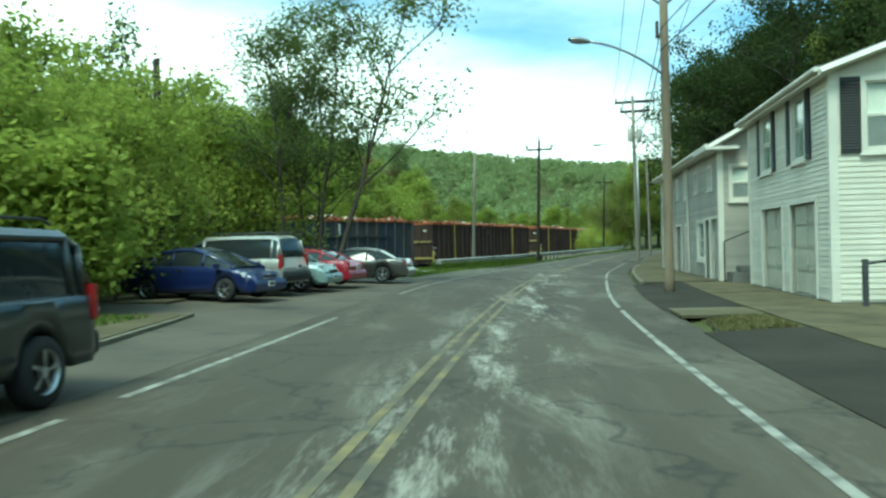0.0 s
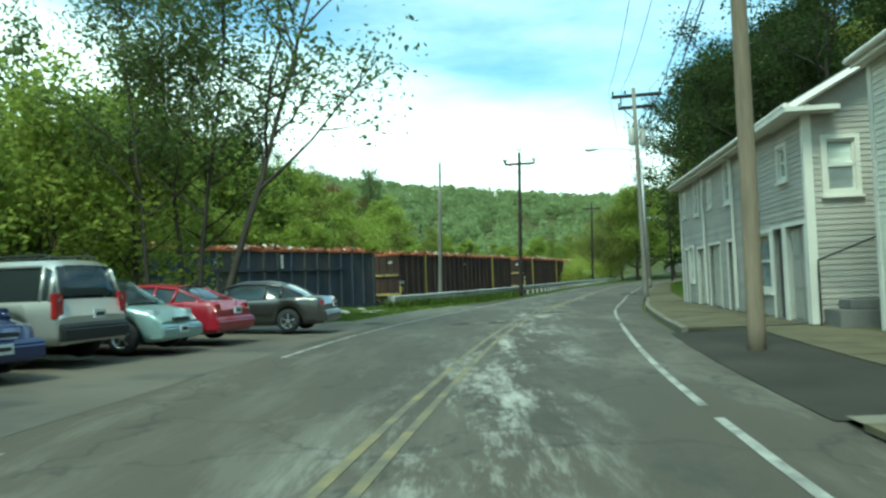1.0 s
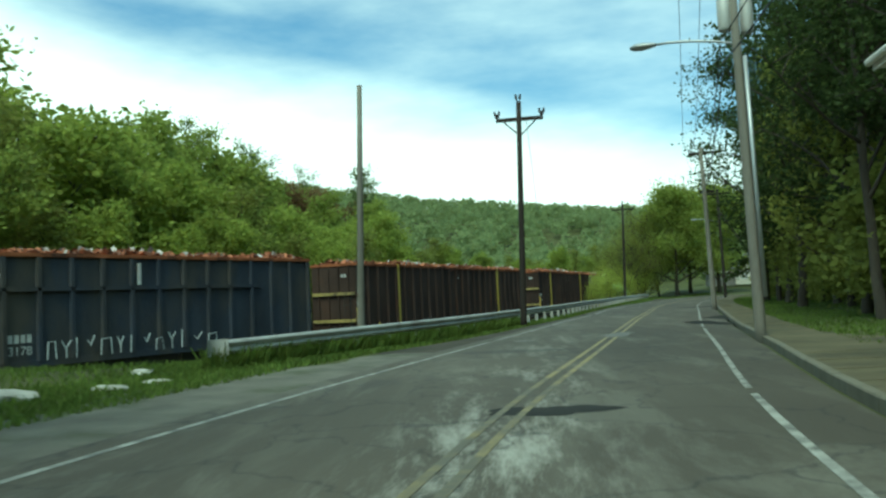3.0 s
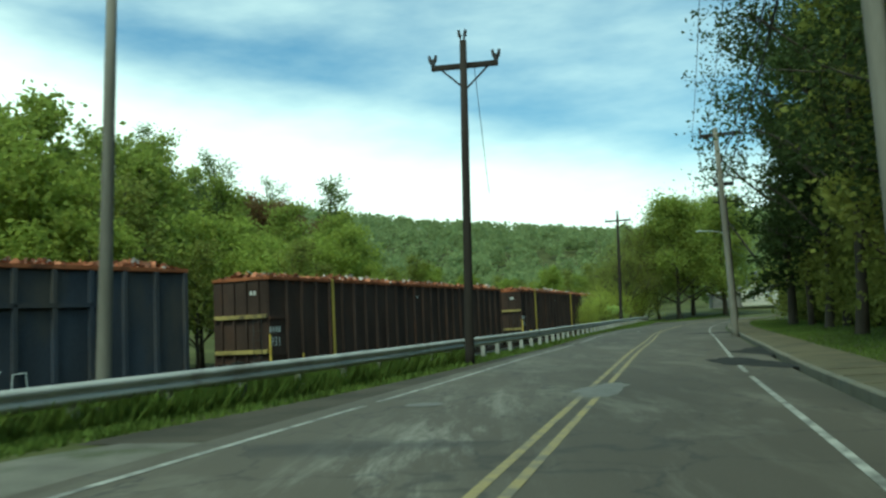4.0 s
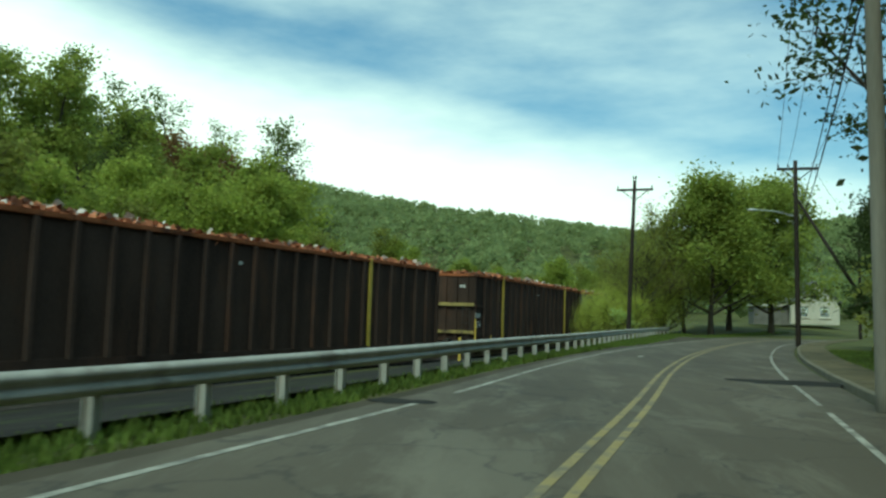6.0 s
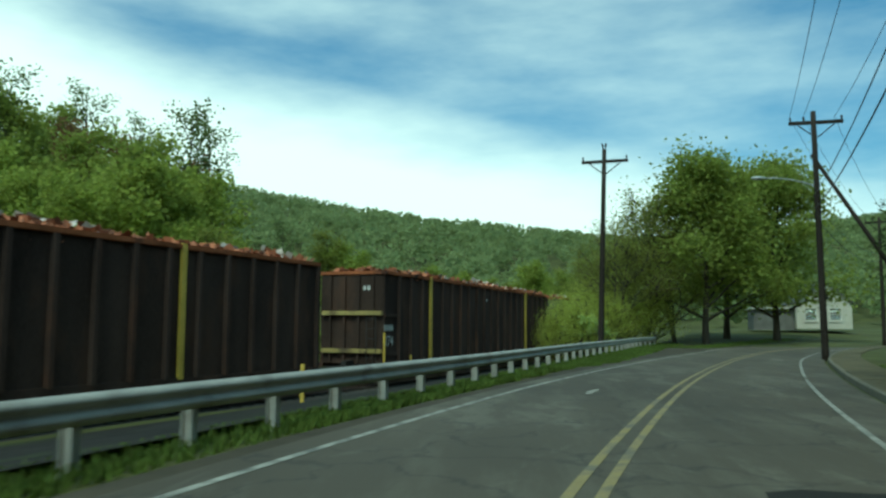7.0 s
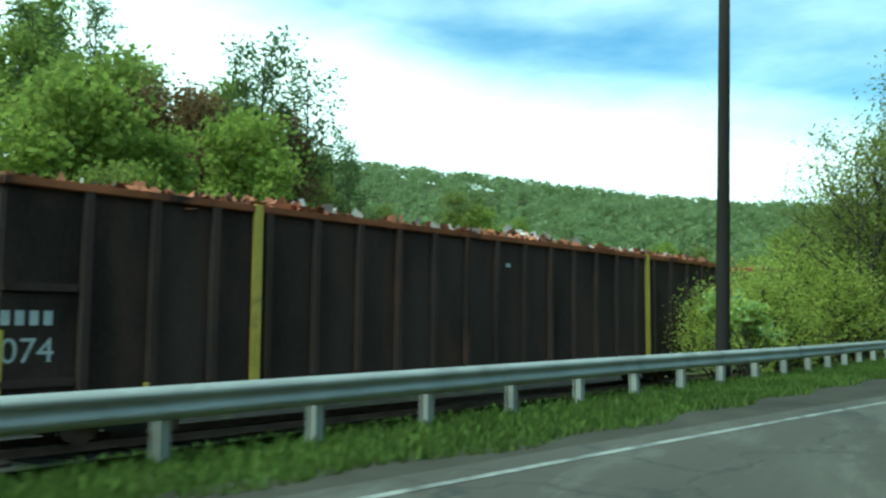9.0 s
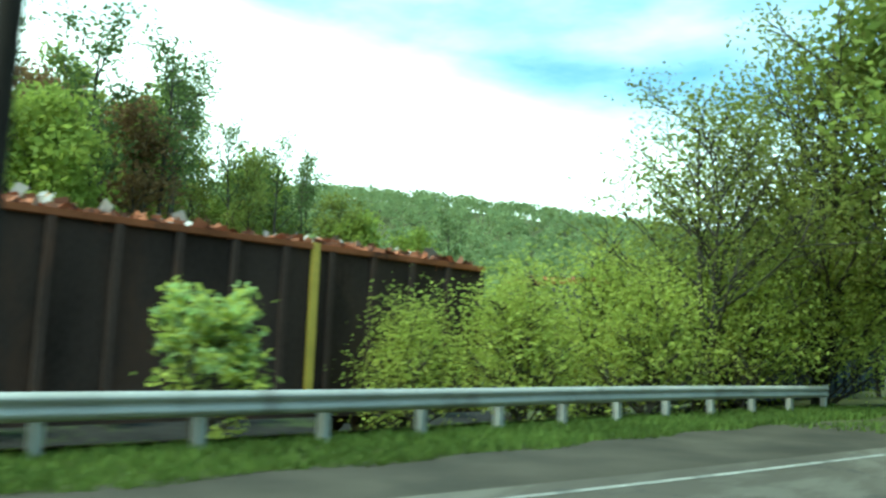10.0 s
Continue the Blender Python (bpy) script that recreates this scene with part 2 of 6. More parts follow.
LAMP_METAL = material("lamp_metal", (0.40, 0.41, 0.40), 0.45, 0.15, 2, 20, 0.05, metal=0.6)
LAMP_LENS = material("lamp_lens", (0.55, 0.55, 0.5), 0.2, 0.1, 2, 20, 0)
GOND_BLACK = material("gondola_black_steel", (0.056, 0.037, 0.029), 0.92, 0.5, 0.5, 18, 0.3, stain=(0.088, 0.048, 0.032), stain_amount=0.3, stain_scale=0.7, stretch=(1, 1, 0.4))
GOND_BLUE = material("gondola_blue_steel", (0.036, 0.042, 0.056), 0.85, 0.5, 0.6, 18, 0.3, stain=(0.075, 0.064, 0.050), stain_amount=0.5, stain_scale=0.33, stretch=(1, 1, 0.4))
GOND_RIB = material("gondola_rib_steel", (0.066, 0.043, 0.034), 0.9, 0.4, 0.7, 18, 0.3, stain=(0.11, 0.055, 0.035), stain_amount=0.3, stain_scale=0.8, stretch=(1, 1, 0.4))
GOND_RUST = material("gondola_rust", (0.30, 0.105, 0.045), 0.9, 0.45, 0.8, 22, 0.4, stain=(0.05, 0.03, 0.025), stain_amount=0.3, stain_scale=0.9)
SCRAP = material("scrap_metal", (0.30, 0.11, 0.052), 0.85, 0.6, 1.5, 20, 0.3, island=0.9)
SCRAP_PALE = material("scrap_pale", (0.52, 0.46, 0.40), 0.7, 0.4, 1.5, 20, 0.2, island=0.8)
YELLOW_PAINT = material("yellow_steel", (0.62, 0.44, 0.07), 0.6, 0.25, 1.2, 20, 0.15, stain=(0.2, 0.13, 0.05), stain_amount=0.2, stain_scale=1.2)
YELLOW_DULL = material("dull_yellow_steel", (0.40, 0.31, 0.10), 0.7, 0.3, 1.2, 20, 0.15, stain=(0.10, 0.07, 0.04), stain_amount=0.45, stain_scale=1.6)
MARKING = material("stencil_white", (0.55, 0.54, 0.50), 0.8, 0.25, 5, 30, 0.05)
GRAFFITI = material("spray_paint", (0.52, 0.56, 0.55), 0.7, 0.3, 2, 30, 0.0)
STEEL_DARK = material("dark_steel", (0.028, 0.025, 0.022), 0.7, 0.35, 1.5, 25, 0.3)
RAIL_STEEL = material("rail_steel", (0.20, 0.13, 0.10), 0.5, 0.3, 2, 25, 0.2, metal=0.5)
BALLAST = material("ballast", (0.060, 0.055, 0.048), 0.95, 0.5, 3.0, 18, 0.9)
SIDING_WHITE = material("siding_white", (0.62, 0.585, 0.49), 0.7, 0.13, 0.8, 25, 0.1, per_object=0.35, stain=(0.42, 0.43, 0.36), stain_amount=0.12, stain_scale=0.8)
SIDING_GREY = material("siding_grey", (0.37, 0.345, 0.295), 0.75, 0.16, 0.8, 25, 0.12, per_object=0.35, stain=(0.28, 0.28, 0.25), stain_amount=0.25, stain_scale=0.7)
TRIM_WHITE = material("trim_white", (0.64, 0.61, 0.53), 0.6, 0.1, 1.2, 25, 0.08)
SHUTTER = material("shutter_black", (0.018, 0.019, 0.020), 0.55, 0.25, 3, 25, 0.1)
GARAGE = material("garage_door_paint", (0.45, 0.43, 0.345), 0.7, 0.14, 1.2, 25, 0.12, stain=(0.4, 0.39, 0.33), stain_amount=0.15, stain_scale=1.1)
DOOR_DARK = material("dark_door", (0.045, 0.047, 0.05), 0.6, 0.25, 2, 25, 0.1)
ROOF = material("roof_shingle", (0.135, 0.135, 0.13), 0.95, 0.35, 1.6, 30, 0.4)
FOUNDATION = material("foundation_block", (0.17, 0.165, 0.15), 0.95, 0.25, 1.3, 30, 0.4)
BLIND = material("window_blind", (0.62, 0.62, 0.57), 0.8, 0.08, 2, 20, 0.05)
PANE = glass_material("window_glass", (0.75, 0.82, 0.80))
# near-black colour standing in for unlit rooms behind the windows
ROOM_SHADE = material("window_dark", (0.020, 0.023, 0.025), 0.12, 0.15, 1.0, 8, 0)
TYRE = material("tyre_rubber", (0.018, 0.018, 0.018), 0.85, 0.2, 5, 40, 0.15)
RIM = material("wheel_alloy", (0.50, 0.51, 0.52), 0.35, 0.15, 4, 30, 0, metal=0.8)
CAR_GLASS = material("car_glass", (0.022, 0.027, 0.028), 0.06, 0.1, 1, 8, 0)
CAR_TRIM = material("car_black_trim", (0.022, 0.022, 0.023), 0.6, 0.2, 3, 30, 0.05)
TAIL_RED = material("tail_lamp", (0.30, 0.018, 0.020), 0.2, 0.15, 3, 20, 0, coat=0.5)
HEAD_CLEAR = material("head_lamp", (0.62, 0.66, 0.68), 0.12, 0.1, 3, 20, 0, coat=0.8)
PLATE = material("licence_plate", (0.58, 0.60, 0.60), 0.5, 0.08, 4, 20, 0)
CHROME = material("chrome", (0.7, 0.7, 0.7), 0.15, 0.08, 4, 20, 0, metal=1.0)
PAINT = {
    "blue": material("paint_blue", (0.012, 0.020, 0.085), 0.28, 0.12, 1, 30, 0, coat=0.8),
    "silver": material("paint_silver", (0.46, 0.45, 0.41), 0.32, 0.1, 1, 30, 0, metal=0.5, coat=0.6),
    "mint": material("paint_pale_teal", (0.27, 0.37, 0.36), 0.3, 0.1, 1, 30, 0, metal=0.3, coat=0.7),
    "red": material("paint_red", (0.26, 0.014, 0.026), 0.25, 0.12, 1, 30, 0, coat=0.8),
    "grey": material("paint_dark_grey", (0.046, 0.043, 0.038), 0.3, 0.12, 1, 30, 0, metal=0.4, coat=0.7),
    "black": material("paint_black_green", (0.018, 0.023, 0.022), 0.3, 0.15, 1, 30, 0, coat=0.7),
}
LEAF_MID = leaf_material("leaf_green", (0.27, 0.315, 0.065), 0.24)
LEAF_BRIGHT = leaf_material("leaf_spring_green", (0.30, 0.35, 0.066), 0.24)
LEAF_FRESH = leaf_material("leaf_fresh_green", (0.45, 0.49, 0.10), 0.22)
GRASS_DRY = leaf_material("dry_grass_blade", (0.15, 0.135, 0.055), 0.35, 0.3)
LEAF_DARK = leaf_material("leaf_dark_green", (0.056, 0.078, 0.023))
LEAF_OLIVE = leaf_material("leaf_olive", (0.245, 0.262, 0.060), 0.26)
LEAF_SPARSE = leaf_material("leaf_young", (0.125, 0.16, 0.050), 0.28)
LEAF_RUST = leaf_material("leaf_red_brown", (0.20, 0.125, 0.055), 0.25)
# paler, bluer leaves: distance haze is mixed into this colour
LEAF_HAZED = leaf_material("leaf_far_hill", (0.26, 0.31, 0.13), 0.15, 0.6)
BLOSSOM = leaf_material("leaf_pale_tips", (0.42, 0.52, 0.20))
ROCK = material("pale_stone", (0.42, 0.40, 0.34), 0.9, 0.25, 3, 30, 0.4)


# ---- plan: the road and the railway as smooth lines x(y) ----
def line_of(*knots, start=0.0, step=10.0):
    """A smooth line x(y) through knots at even steps of y, straight beyond its ends."""
    n = len(knots)

    def slope(i):
        if i == 0:
            return knots[1] - knots[0]
        if i == n - 1:
            return knots[-1] - knots[-2]
        return (knots[i + 1] - knots[i - 1]) / 2

    def at(y):
        u = (y - start) / step
        if u <= 0:
            return knots[0] + slope(0) * u
        if u >= n - 1:
            return knots[-1] + slope(n - 1) * (u - n + 1)
        i = int(u)
        t = u - i
        a, b, c, d = knots[i], knots[i + 1], slope(i), slope(i + 1)
        return (2 * t ** 3 - 3 * t * t + 1) * a + (t ** 3 - 2 * t * t + t) * c + (3 * t * t - 2 * t ** 3) * b + (t ** 3 - t * t) * d
    return at


yellow_x = line_of(2.84, 3.52, 4.40, 5.52, 7.12, 9.26, 11.44, 13.62, 15.97, 18.20, 20.83, 23.94, 27.46, 31.50, 36.43, 42.24, 48.70)
left_x = line_of(-0.30, 0.38, 0.88, 1.58, 3.21, 5.42, 7.80, 10.09, 12.65, 14.82, 17.37, 20.51, 24.08, 28.00, 31.90, 37.90, 44.83)
right_x = line_of(6.12, 6.58, 7.31, 8.55, 10.06, 12.16, 14.26, 16.58, 18.94, 21.26, 23.90, 26.97, 30.39, 34.62, 39.61, 45.47, 51.96)
track_x = line_of(-32.99, -24.85, -17.69, -11.68, -6.82, -2.80, 0.57, 3.98, 7.69, 11.05, 14.01, 17.00, 19.97, 22.37, start=30.0)
rail_x = line_of(1.93, 5.49, 8.21, 10.96, 13.28, 15.87, 18.25, 20.63, 23.37, 25.80, 29.30, start=50.0)


def kerb_x(y):
    return right_x(y) + 1.15


def smooth(a, b, v):
    t = min(max((v - a) / (b - a), 0.0), 1.0)
    return t * t * (3 - 2 * t)


def ground_z(x, y):
    """Height of the land: road bed, railway cutting, hillside, far ridge."""
    z = -0.03
    lx = left_x(y)
    d = lx - x
    if d > 0.6:
        near = 1 - smooth(48, 58, y)
        z += 0.04 * min(d - 0.6, 6.0) * near
        z -= (1 - near) * min(0.32 * max(0.0, rail_x(y) - 0.5 - x), 1.0)
    tx = track_x(y)
    near_track = 1 - smooth(2.0, 3.4, abs(x - tx))
    if x < tx:
        near_track = 1.0 - smooth(2.2, 14.0, tx - x)
    z = z * (1 - near_track) + (-1.45) * near_track
    behind = tx - 9 - x
    if behind > 0:
        z += 2.5 * smooth(0, 60, behind) + 26.0 * smooth(20, 170, behind) * (1 - smooth(100, 190, y) * 0.75)
    # right-hand side
    r = x - right_x(y)
    start = 12.5 if y < 46 else 12.5 - 6.5 * smooth(46, 52, y)
    if y < 16:
        start = 13.0
    rise = smooth(start, start + 50, r) * 38.0
    rise *= 1 - smooth(104, 150, y)
    if r > 1.15:
        z += 0.10 * smooth(1.15, 2.0, r) + rise
    far = math.hypot(x - 20, y - 60)
    z += 118.0 * smooth(230, 720, far) * (0.75 + 0.25 * math.sin(x * 0.006 + 1.0) * math.cos(y * 0.004))
    z += 12.0 * math.exp(-((x + 52) / 34) ** 2 - ((y - 162) / 30) ** 2)
    if y > 140:
        z += 1.4 * smooth(140, 190, y)
    return z


# ---- mesh helpers ----
def mesh_of(name, verts, faces, mat=None, smooth_faces=False):
    me = bpy.data.meshes.new(name)
    me.from_pydata([tuple(v) for v in verts], [], faces)
    if mat:
        me.materials.append(mat)
    if smooth_faces:
        me.polygons.foreach_set("use_smooth", [True] * len(me.polygons))
    me.update()
    return me


def quads_mesh(name, verts, mat):
    """A mesh of loose quads from an array (n, 4, 3)."""
    v = np.asarray(verts, dtype=np.float32).reshape(-1, 3)
    n = len(v)
    me = bpy.data.meshes.new(name)
    me.vertices.add(n)
    me.vertices.foreach_set("co", v.ravel())
    me.loops.add(n)
    me.loops.foreach_set("vertex_index", np.arange(n, dtype=np.int32))
    me.polygons.add(n // 4)
    me.polygons.foreach_set("loop_start", np.arange(0, n, 4, dtype=np.int32))
    me.polygons.foreach_set("loop_total", np.full(n // 4, 4, dtype=np.int32))
    me.materials.append(mat)
    me.update(calc_edges=True)
    return me


class Build:
    """Collects boxes, tubes and sheets into one mesh."""

    def __init__(self):
        self.v, self.f = [], []

    def add(self, verts, faces):
        k = len(self.v)
        self.v += [tuple(p) for p in verts]
        self.f += [tuple(i + k for i in q) for q in faces]
        return self

    def box(self, x0, x1, y0, y1, z0, z1, m=None):
        p = [(x0, y0, z0), (x1, y0, z0), (x1, y1, z0), (x0, y1, z0), (x0, y0, z1), (x1, y0, z1), (x1, y1, z1), (x0, y1, z1)]
        if m:
            p = [m @ Vector(q) for q in p]
        return self.add(p, [(0, 3, 2, 1), (4, 5, 6, 7), (0, 1, 5, 4), (1, 2, 6, 5), (2, 3, 7, 6), (3, 0, 4, 7)])

    def tube(self, pts, radii, sides=8, caps=True):
        pts = [Vector(p) for p in pts]
        rings = []
        ref = Vector((0.31, 0.17, 0.93))
        for i, p in enumerate(pts):
            d = (pts[min(i + 1, len(pts) - 1)] - pts[max(i - 1, 0)]).normalized()
            a = d.cross(ref)
            if a.length < 1e-3:
                a = d.cross(Vector((1, 0, 0)))
            a.normalize()
            b = d.cross(a)
            r = radii[i] if hasattr(radii, "__len__") else radii
            rings.append([p + (a * math.cos(2 * math.pi * k / sides) + b * math.sin(2 * math.pi * k / sides)) * r for k in range(sides)])
        faces = []
        for i in range(len(rings) - 1):
            for k in range(sides):
                k2 = (k + 1) % sides
                faces.append((i * sides + k, i * sides + k2, (i + 1) * sides + k2, (i + 1) * sides + k))
        if caps:
            faces.append(tuple(range(sides - 1, -1, -1)))
            faces.append(tuple((len(rings) - 1) * sides + k for k in range(sides)))
        return self.add([p for r in rings for p in r], faces)

    def prism(self, outline, y0, y1, m=None):
        """An outline in x, z extruded along y."""
        n = len(outline)
        p = [(x, y0, z) for x, z in outline] + [(x, y1, z) for x, z in outline]
        if m:
            p = [m @ Vector(q) for q in p]
        return self.add(p, [tuple(range(n - 1, -1, -1)), tuple(range(n, 2 * n))] + [(i, (i + 1) % n, n + (i + 1) % n, n + i) for i in range(n)])

    def sheet(self, rows):
        """A grid of points as a surface."""
        n = len(rows[0])
        return self.add([p for r in rows for p in r],
                        [(i * n + k, i * n + k + 1, (i + 1) * n + k + 1, (i + 1) * n + k) for i in range(len(rows) - 1) for k in range(n - 1)])

    def mesh(self, name, mat, soft=False, bevel=0.0):
        me = mesh_of(name, self.v, self.f, mat, soft)
        if bevel:
            bm = bmesh.new()
            bm.from_mesh(me)
            bmesh.ops.remove_doubles(bm, verts=bm.verts, dist=1e-5)
            bmesh.ops.recalc_face_normals(bm, faces=bm.faces)
            edges = [e for e in bm.edges if len(e.link_faces) == 2 and e.calc_face_angle(0) > 0.6]
            bmesh.ops.bevel(bm, geom=edges, offset=bevel, segments=2, affect="EDGES", clamp_overlap=True)
            bm.to_mesh(me)
            bm.free()
            me.update()
        return me


def part(name, data, parent, label=""):
    """Links a mesh as one part under a thing or a part."""
    ob = new(name, data)
    ob.parent = parent
    if label:
        ob["label"] = label
    return ob


def thing(name, label, category, group="", data=None, at=None):
    ob = tagged(new(name, data), label, category, group)
    if at is not None:
        ob.matrix_world = at
    return ob


def structure(name, data, label=""):
    return tagged(new(name, data), label, kind="structure")


def strip(fa, fb, y0, y1, z, step=2.0, lift=None):
    """A sheet between two lines x(y)."""
    n = max(2, int(round((y1 - y0) / step)) + 1)
    rows = []
    for i in range(n):
        y = y0 + (y1 - y0) * i / (n - 1)
        a, b = fa(y), fb(y)
        rows.append([(a, y, z if lift is None else lift(a, y) + z), (b, y, z if lift is None else lift(b, y) + z)])
    return Build().sheet(rows)


# ---- ground ----
def build_ground():
    ys = [-260, -180, -120, -80, -60, -45, -30, -20, -12] + list(np.arange(-6, 176, 3.0)) + [180, 190, 205, 225, 250, 280, 320, 365, 420, 480, 550, 640, 740, 860, 1000, 1200, 1500]
    ds = [-1500, -1100, -850, -680, -560, -460, -380, -310, -250, -200, -160, -130, -105, -85, -70, -58, -48, -40, -34, -29, -25, -22, -19.5, -17.5, -15.5, -13.5, -12, -10.5, -9, -8, -7, -6, -5,
          -4, -2, 0, 2, 4, 4.8, 5.6, 6.5, 8, 10, 12, 14, 16, 18.5, 21, 24, 28, 33, 39, 46, 54, 63, 75, 90, 110, 135, 165, 200, 250, 310, 380, 460, 560, 680, 850, 1100, 1500]
    rows = []
    for y in ys:
        c = yellow_x(y)
        rows.append([(c + d, y, ground_z(c + d, y) - (0.05 if -6 < d < 5.2 else 0.0)) for d in ds])
    structure("ground", Build().sheet(rows).mesh("ground", SOIL, soft=True), "grassy soil verge, hillside and valley floor")


build_ground()


def road_left(y):
    return left_x(y) - 0.55


def road_right(y):
    return right_x(y) + 1.0


structure("road", strip(road_left, road_right, -40, 185, 0.0).mesh("road", ASPHALT, True), "worn two-lane asphalt road")


# ---- road markings ----
def marking(name, fx, offset, width, y0, y1, mat, label, z=0.006):
    m = strip(lambda y: fx(y) + offset - width / 2, lambda y: fx(y) + offset + width / 2, y0, y1, z).mesh(name, mat)
    return structure(name, m, label)


for y0, y1 in ((-30, 5.9), (7.0, 16.4), (25.0, 31.0), (31.4, 55.5), (56.1, 79.4), (81.2, 170)):
    marking("edge_line_left", left_x, 0, 0.12, y0, y1, WHITE_LINE, "worn white edge line")
for y0, y1 in ((-30, 17.0), (17.7, 31.9), (33.2, 41.0), (41.6, 58), (59, 80.4), (81.5, 104), (105, 170)):
    marking("edge_line_right", right_x, 0, 0.10, y0, y1, WHITE_LINE, "worn white edge line")
for s in (-0.14, 0.14):
    marking("centre_line", yellow_x, s, 0.10, -30, 44, YELLOW_WORN, "badly worn double yellow line")
    marking("centre_line", yellow_x, s, 0.11, 44, 170, YELLOW_LINE, "faded double yellow line")


def blob(name, cx, cy, rx, ry, mat, label, z=0.005, seed=0, turn=0.0):
    """A flat patch with an uneven outline."""
    rng = random.Random(seed)
    n = 26
    ph = [rng.uniform(0, 6.28) for _ in range(4)]
    pts = []
    for i in range(n):
        a = 2 * math.pi * i / n
        r = 1 + 0.16 * math.sin(2 * a + ph[0]) + 0.12 * math.sin(3 * a + ph[1]) + 0.10 * math.sin(5 * a + ph[2]) + 0.07 * math.sin(9 * a + ph[3])
        px, py = rx * r * math.cos(a), ry * r * math.sin(a)
        pts.append((cx + px * math.cos(turn) - py * math.sin(turn), cy + px * math.sin(turn) + py * math.cos(turn), z))
    return structure(name, mesh_of(name, [(cx, cy, z)] + pts, [(0, i + 1, (i + 1) % n + 1) for i in range(n)], mat), label)


blob("sunken_patch", 5.0, 34.6, 0.75, 0.62, APRON, "dark tar patch round a utility cover", 0.004, 3)
structure("utility_cover", mesh_of("utility_cover", [(5.0 + 0.36 * math.cos(a * 0.3927), 34.6 + 0.36 * math.sin(a * 0.3927), 0.008) for a in range(16)], [tuple(range(16))], COVER), "round worn utility cover in the road")
structure("utility_cover_far", mesh_of("utility_cover_far", [(7.75 + 0.32 * math.cos(a * 0.3927), 55.3 + 0.32 * math.sin(a * 0.3927), 0.008) for a in range(16)], [tuple(range(16))], COVER), "round worn utility cover by the edge line")
blob("tar_patch", 7.6, 40.2, 0.7, 0.45, DARK_PATCH, "dark tar patch", 0.004, 4)
blob("tar_patch", 17.2, 66.6, 1.15, 2.6, DARK_PATCH, "dark wet tar patch beside the kerb", 0.007, 5, -0.2)
blob("tar_patch", 15.0, 62.2, 0.75, 1.9, DARK_PATCH, "dark tar patch across the edge line", 0.008, 6, 0.1)
blob("worn_patch", 10.8, 56.6, 0.42, 1.35, COVER, "pale broken patch across the yellow lines", 0.0075, 12, -0.38)
blob("worn_patch", 18.68, 98.65, 0.07, 0.85, WHITE_LINE, "short pale paint streak in the lane", 0.006, 13, -0.26)
blob("tar_patch", 12.2, 79.5, 0.5, 0.4, DARK_PATCH, "dark patch across the edge line", 0.007, 7)
blob("tar_patch", 20.6, 87.0, 1.3, 1.0, DARK_PATCH, "dark wet patch beside the kerb", 0.007, 8)
blob("tar_patch", 1.2, 36.6, 0.9, 0.35, DARK_PATCH, "dark patch on the shoulder", 0.02, 9)

# dark crack seams as thin raised tar lines
for k, (y0, y1, fx, off, amp) in enumerate(((9, 26, right_x, 1.35, 0.18),)):
    rng = random.Random(40 + k)
    rows, y = [], y0
    while y < y1:
        x = fx(y) + off + amp * math.sin(y * 0.9 + k) + rng.uniform(-0.05, 0.05)
        w = rng.uniform(0.02, 0.05)
        rows.append([(x - w, y, 0.0045), (x + w, y, 0.0045)])
        y += 0.45
    structure("tar_seam", Build().sheet(rows).mesh("tar_seam", DARK_PATCH), "dark sealed crack")

# gravel shoulder, parking lot, aprons
structure("shoulder", strip(lambda y: left_x(y) - 3.0 + 1.2 * smooth(44, 52, y) + 0.25 * math.sin(y * 1.7), lambda y: left_x(y) - 0.5, 35, 52, 0.012, 0.5, lift=lambda x, y: ground_z(x, y)).mesh("shoulder", GRAVEL, True), "gravel shoulder")
structure("shoulder_narrow", strip(lambda y: min(rail_x(y) + 0.85 + 0.9 * smooth(108, 120, y), left_x(y) - 0.9), lambda y: left_x(y) - 0.5, 52, 165, 0.006, lift=lambda x, y: ground_z(x, y) * 0.5).mesh("shoulder_narrow", SHOULDER, True), "narrow gravel shoulder by the guard rail")


# dark cinders of the bank; also colours the shade strip beyond the track
CINDER_AND_SHADE = material("dark_cinders", (0.022, 0.020, 0.017), 0.95, 0.5, 1.2, 16, 0.8, stain=(0.05, 0.065, 0.02), stain_amount=0.25, stain_scale=0.5)
structure("cinder_bank", strip(lambda y: track_x(y) + 2.4, lambda y: rail_x(y) - 0.30, 56, 148, 0.11, 1.0, lift=lambda x, y: ground_z(x, y)).mesh("cinder_bank", CINDER_AND_SHADE, True), "dark cinder bank between the road and the track")


# dark sheet added so the gap under the wagons looks shaded
structure("cinder_bank_far", strip(lambda y: track_x(y) - 13.0, lambda y: track_x(y) - 2.3, 40, 150, 0.09, 1.5, lift=lambda x, y: ground_z(x, y)).mesh("cinder_bank_far", CINDER_AND_SHADE, True), "dark strip beyond the track for the shade under the wagons")


def build_lot():
    rows = []
    for i in range(24):
        y = 13.0 + i
        depth = 7.8 * smooth(11.0, 16.0, y) * (1 - 0.55 * smooth(33, 36.5, y))
        a = left_x(y) - 0.5
        rows.append([(a - depth * k / 6, y + 0.12 * k, 0.004 + max(ground_z(a - depth * k / 6, y), 0.0)) for k in range(7)])
    structure("parking_lot", Build().sheet(rows).mesh("parking_lot", ASPHALT_LOT, True), "dark asphalt parking strip beside the road")


build_lot()
